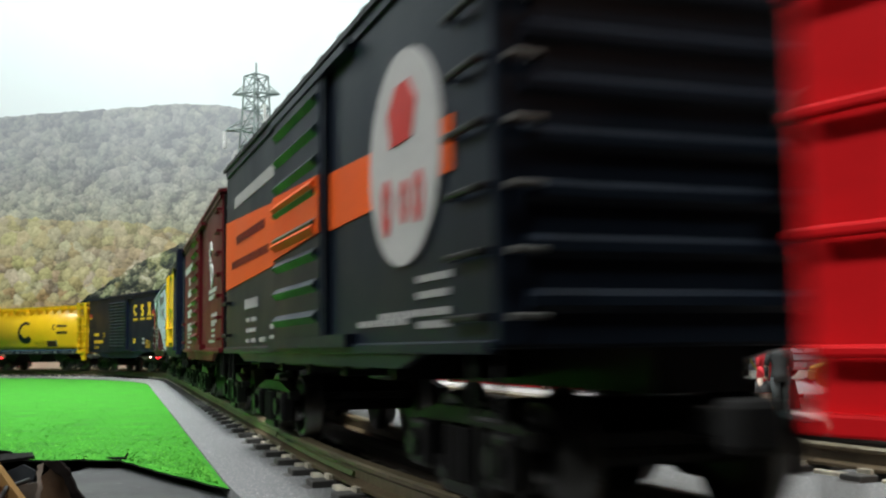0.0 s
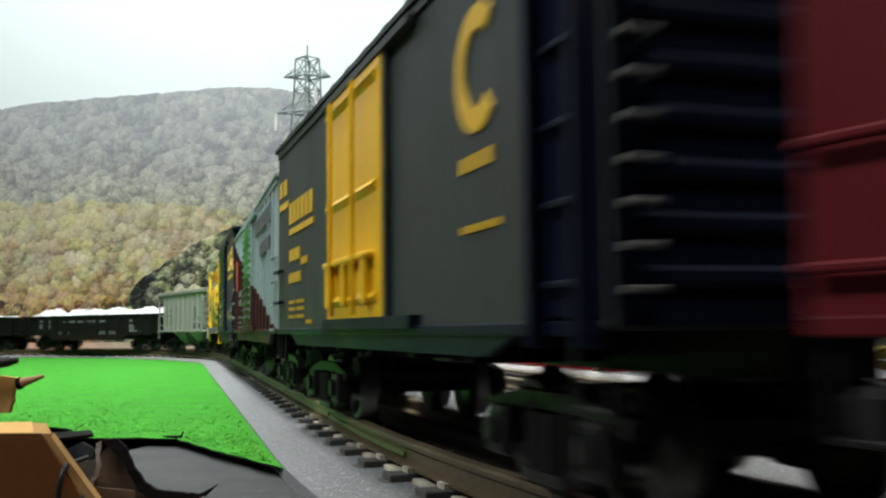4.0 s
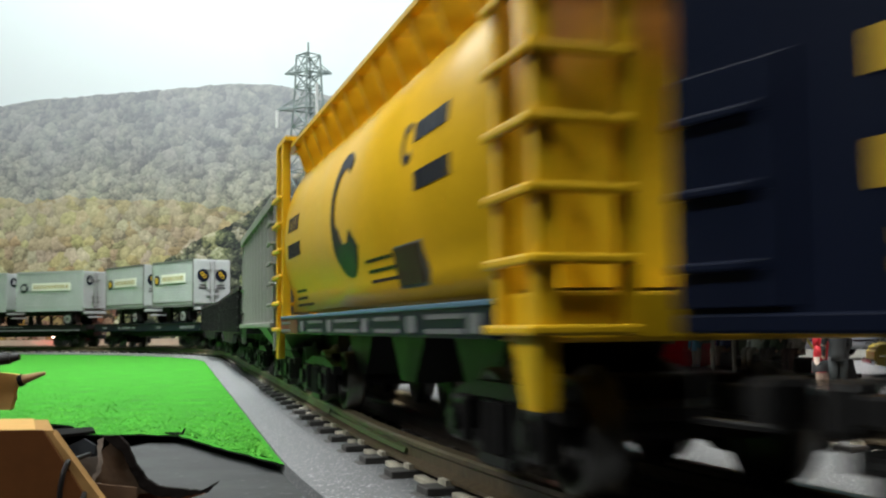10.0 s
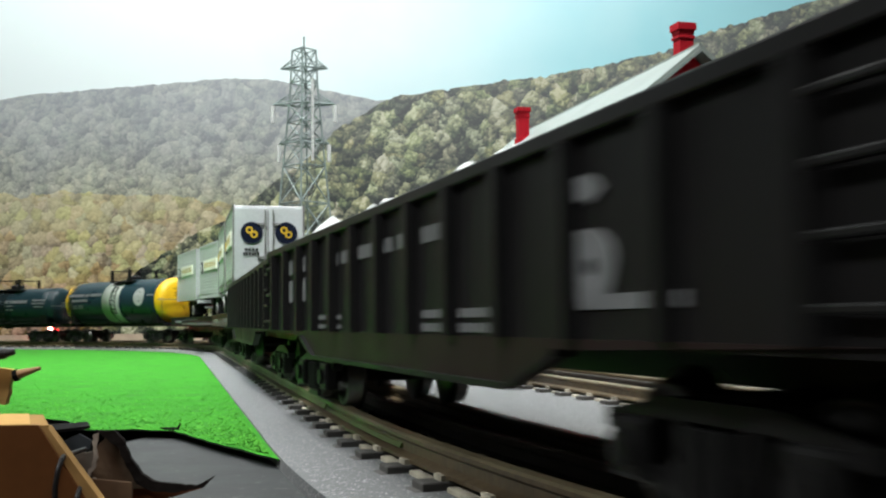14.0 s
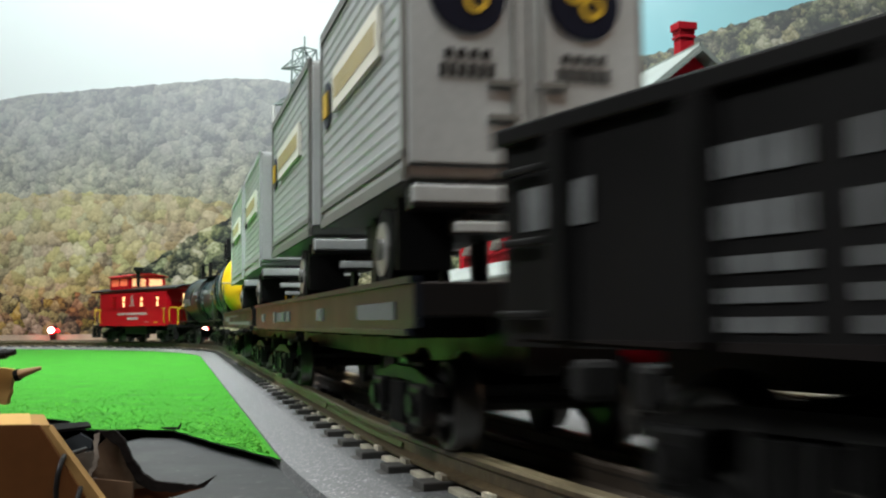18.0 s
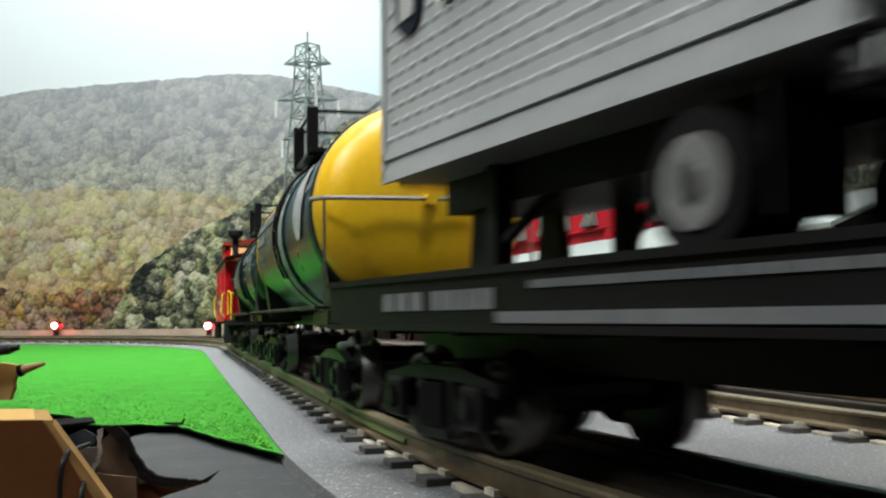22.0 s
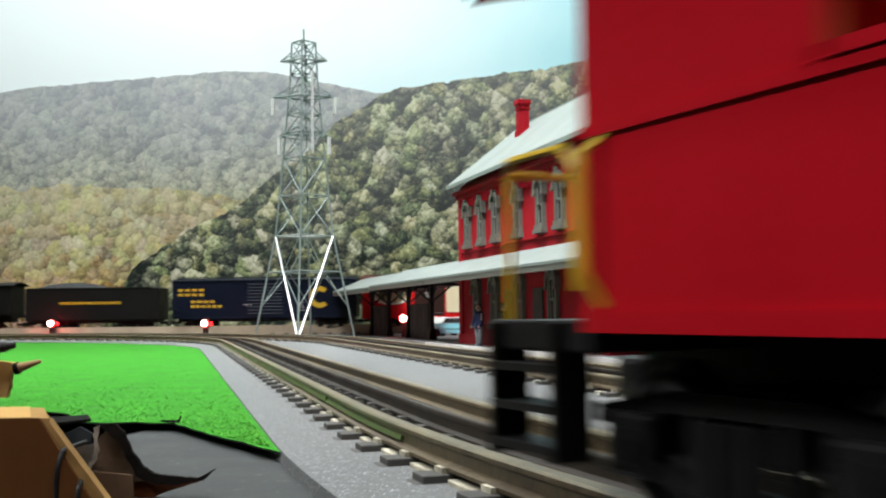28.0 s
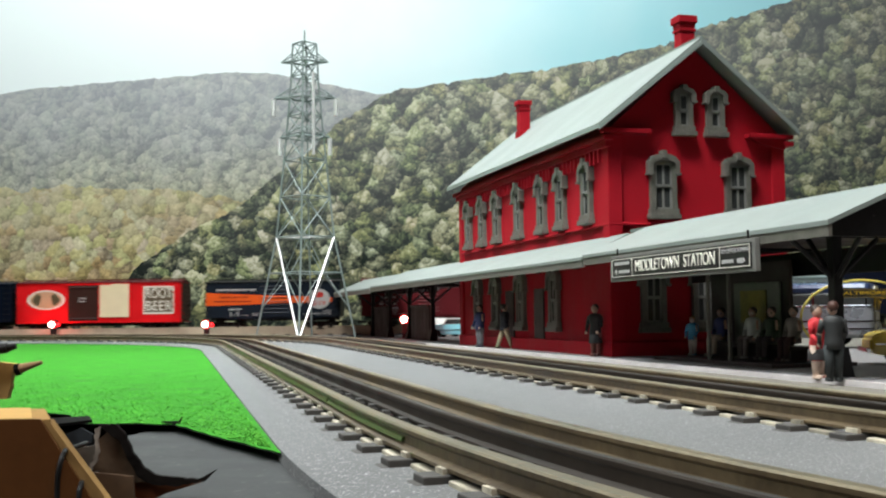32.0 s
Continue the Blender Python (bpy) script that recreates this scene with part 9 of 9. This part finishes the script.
def red_reefer():
    car, L = start("refrigerator_car", "bright red refrigerator car with cream panel", 0.498, 0.214, 0.043)
    boxcar_shell(car, L, P_RED, P_BROWN, P_DARKBROWN, -0.052, 0.000, z0=0.0184, z1=0.0862, rungs=P_RED, endribs=8, door_ribs=2, end=P_DARKBROWN, skirt=0.0185, front=spread(0.0242, 0.0780, 7), rear=[0.0242, 0.0331, 0.0424, 0.0520])
    c = bmesh.new()
    bars(c, W, 0.0025, 0.0525, 0.0560, 0.0570, d=0.0020)
    both("cream_panel", c, mat("cream_panel_paint", (0.72, 0.62, 0.42), 0.5, vary=0.05), car, "plain cream door panel")
    e = disc(bmesh.new(), -0.0910, 0.0580, 0.0165, W, 1.95)
    both("oval_ground", e, mat("tan_emblem", (0.50, 0.33, 0.20), 0.6, vary=0.1), car, "tan oval emblem ground")
    r = ring(bmesh.new(), -0.0910, 0.0580, 0.0145, 0.0168, W, squash=1.95, d=0.0006)
    e = bmesh.new()
    for k in (-1, 1):
        prism(e, [(-0.0910 + k * 0.0250, 0.0580), (-0.0910 + k * 0.0150, 0.0690), (-0.0910 + k * 0.0085, 0.0640), (-0.0910 + k * 0.0120, 0.0500), (-0.0910 + k * 0.0170, 0.0480)][::k], "y", -W - 0.0008, -W)
    both("emblem_mark", e, mat("olive_mark", (0.07, 0.066, 0.03), 0.6), car, "dark olive emblem wings")
    both("oval_emblem", r, M_CREAM, car, "cream oval emblem rings")
    both("label_ground", bars(bmesh.new(), W, 0.0785, 0.1295, 0.0560, 0.0450), mat("olive_label", (0.085, 0.062, 0.034), 0.6, vary=0.2, scale=120), car, "dark olive label panel")
    q = bmesh.new()
    for a, b, z, hh in ((0.0775, 0.1305, 0.0785, 0.0028), (0.0775, 0.1305, 0.0335, 0.0028), (0.0775, 0.0800, 0.0560, 0.0440), (0.1280, 0.1305, 0.0560, 0.0440)):
        bars(q, W, a, b, z, hh, d=0.0005)
    both("label_border", q, M_CREAM, car, "cream label border")
    for word, z in (("ROOT", 0.0668), ("BEER", 0.0452)):
        for m in (pose(0.104, -W - 0.0004, z, 90, 0, 0), TURN @ pose(0.104, -W - 0.0004, z, 90, 0, 0)):
            t = lettering(word, 0.0240, M_CREAM, car, m, "block_word", label="cream block letters")
            xs = [v.co.x for v in t.data.vertices]
            k = 0.0450 / (max(xs) - min(xs))
            for v in t.data.vertices:
                v.co.x *= k
    t = bmesh.new()
    for z in (0.0600, 0.0550):
        bars(t, W, -0.034, -0.020, z, 0.0028, 5, d=0.0022)
    both("lettering", t, M_WHITE, car, "small white lettering")


def locomotive():
    car, L = start("steam_locomotive", "black streamlined steam locomotive with pale boiler band", 1.497, 1.099, 0.060, "locomotive")
    z = 0.052
    bm = lathe(bmesh.new(), [(-L / 2 + 0.070, 0.0255), (L / 2 - 0.060, 0.0245), (L / 2 - 0.052, 0.0215), (L / 2 - 0.020, 0.0215), (L / 2 - 0.016, 0.019), (L / 2 - 0.014, 0.008)], "x", 32)
    o = part("boiler", bm, P_BLACK, car, "", True)
    o.location.z = z
    bm = lathe(bmesh.new(), [(-0.010, 0.0262), (L / 2 - 0.095, 0.0256)], "x", 32)
    o = part("boiler_jacket", bm, mat("dull_grey_jacket", (0.10, 0.10, 0.105), 0.5, 0.3), car, "dull grey boiler jacket", True)
    o.location.z = z
    bm = box(bmesh.new(), -L / 2 + 0.006, -L / 2 + 0.074, -0.0315, 0.0315, 0.030, 0.082, 0.003)
    part("cab", bm, P_BLACK, car)
    bm = prism(bmesh.new(), [(-0.034, 0.081), (-0.020, 0.0865), (0.020, 0.0865), (0.034, 0.081), (0.034, 0.0825), (0, 0.0885), (-0.034, 0.0825)], "x", -L / 2, -L / 2 + 0.080)
    part("cab_roof", bm, P_BLACK, car)
    both("cab_window", box(bmesh.new(), -L / 2 + 0.022, -L / 2 + 0.052, -0.0320, -0.0310, 0.058, 0.072), M_GLASS, car)
    k = bmesh.new()
    bars(k, 0.0315, -L / 2 + 0.022, -L / 2 + 0.046, 0.0535, 0.0040, 5, d=0.0006)
    bars(k, 0.0315, -L / 2 + 0.024, -L / 2 + 0.044, 0.0440, 0.0035, 4, d=0.0006)
    both("cab_marks", k, M_YELLOW, car, "small yellow cab marks")
    bm = box(bmesh.new(), -L / 2 + 0.055, L / 2 - 0.016, -0.0300, -0.0180, 0.0440, 0.0462)
    both("running_board", bm, M_WHITE, car, "white-edged running board")
    both("air_tank", rod(bmesh.new(), (-0.105, -0.0240, 0.036), (-0.020, -0.0240, 0.036), 0.0075, 14), mat("dull_grey_tank", (0.12, 0.12, 0.125), 0.4, 0.3), car, "grey air tank")
    for x, r, t in ((-0.040, 0.010, 0.086), (0.030, 0.011, 0.0865), (L / 2 - 0.034, 0.008, 0.089)):
        o = part("dome" if r > 0.009 else "smoke_stack", lathe(bmesh.new(), [(0.070, r * 1.1), (t - 0.004, r), (t, r * 0.7), (t + 0.001, 0.001)], "z", 18), P_BLACK, car)
        o.location.x = x
    for i in range(5):
        x = -0.105 + i * 0.0430
        for sy in (-1, 1):
            wh = part("driving_wheel", lathe(bmesh.new(), [(-0.002, 0.004), (-0.002, 0.0175), (0.002, 0.0165), (0.0022, 0.0135), (0.001, 0.0125), (0.001, 0.005), (0.003, 0.004)], "x", 24), M_WHEEL, car)
            wh.matrix_basis = pose(x, sy * 0.0165, 0.0165, 0, 0, 90 * sy)
    rd = bmesh.new()
    box(rd, -0.105, 0.067, -0.0215, -0.0200, 0.0120, 0.0150)
    box(rd, -0.020, 0.110, -0.0235, -0.0222, 0.0165, 0.0190)
    both("side_rod", rd, M_TREAD, car, "bright side rods")
    both("cylinder", rod(bmesh.new(), (0.098, -0.0225, 0.0190), (0.130, -0.0225, 0.0190), 0.0095, 16), P_BLACK, car)
    bm = prism(bmesh.new(), [(L / 2 - 0.020, 0.004), (L / 2, 0.003), (L / 2 - 0.004, 0.028), (L / 2 - 0.020, 0.028)], "y", -0.026, 0.026)
    part("pilot", bm, P_BLACK, car)
    part("frame", box(bmesh.new(), -L / 2 + 0.01, L / 2 - 0.01, -0.012, 0.012, 0.018, 0.034), P_BLACK, car)
    part("headlight", rod(bmesh.new(), (L / 2 - 0.016, 0, 0.056), (L / 2 - 0.010, 0, 0.056), 0.005, 14), M_CREAM, car)
    part("coal_bunker_apron", box(bmesh.new(), -L / 2 + 0.001, -L / 2 + 0.010, -0.026, 0.026, 0.026, 0.032), P_BLACK, car)


def tender():
    car, L = start("tender", "black locomotive tender with gold lettering and coal", 1.080, 0.848, 0.050, "tender")
    bm = box(bmesh.new(), -L / 2, L / 2, -0.0315, 0.0315, 0.020, 0.076, 0.002)
    part("tank", bm, P_BLACK, car)
    part("top_rim", box(bmesh.new(), -L / 2 + 0.01, L / 2 - 0.002, -0.0322, 0.0322, 0.0745, 0.0765), P_BLACK, car)
    t = bmesh.new()
    bars(t, 0.0315, -0.055, 0.052, 0.0500, 0.0048, 20, 0.2, d=0.0005)
    both("lettering", t, M_YELLOW, car, "gold lettering row")
    g = bmesh.new()
    nx, ny = 26, 10
    v = [[g.verts.new((-0.02 + 0.125 * i / nx, -0.028 + 0.056 * j / ny, 0.0755 + 0.011 * math.sin(math.pi * j / ny) * max(0.0, math.sin(math.pi * i / nx)) ** 0.7 + 0.002 * noise.noise((i * 0.8, j * 0.8, 3)))) for j in range(ny + 1)] for i in range(nx + 1)]
    for i in range(nx):
        for j in range(ny):
            g.faces.new((v[i][j], v[i + 1][j], v[i + 1][j + 1], v[i][j + 1]))
    part("coal", g, mat("coal", (0.012, 0.012, 0.013), 0.5, vary=0.5, scale=200, bump=1.0), car)
    part("underframe", box(bmesh.new(), -L / 2 + 0.004, L / 2 - 0.004, -0.022, 0.022, 0.0150, 0.0205), M_BLACK, car)


locomotive()
tender()
blue_c_car()
red_reefer()
orange_car()
brown_car()
yellow_door_car()
silver_car()
blue_boxcar()
cylinder_hopper()
grey_hopper()
gondola("gondola", "black gondola heaped with pale scrap", -1.702, -2.011, True, True)
gondola("gondola", "black gondola with white data lettering", -2.034, -2.346, False, False)
flat_car(-2.380, -2.689, ((-0.127, -0.0095), (0.0175, 0.1275)), paint("blue_black_sill", (0.007, 0.010, 0.016), 0.35, spec=0.3), 1)
flat_car(-2.721, -3.0245, ((-0.1297, -0.0007), (0.0188, 0.1408)), P_BLACK, 2)
tank_car("tank_car", "dark blue tank car with yellow ends and pale band", -3.054, -3.318, P_TANK, P_YELLOW, ((-0.0185, 0.0245),), 1)
tank_car("tank_car", "glossy black tank car with white lettering", -3.334, -3.560, P_TANK2, P_TANK2, (), 2)
caboose()


def motions():
    for ob, s, base in TRAIN:
        walk(ob, [(i * 0.4, car_pose(s + gone(i * 0.4), base)) for i in range(81)])


motions()
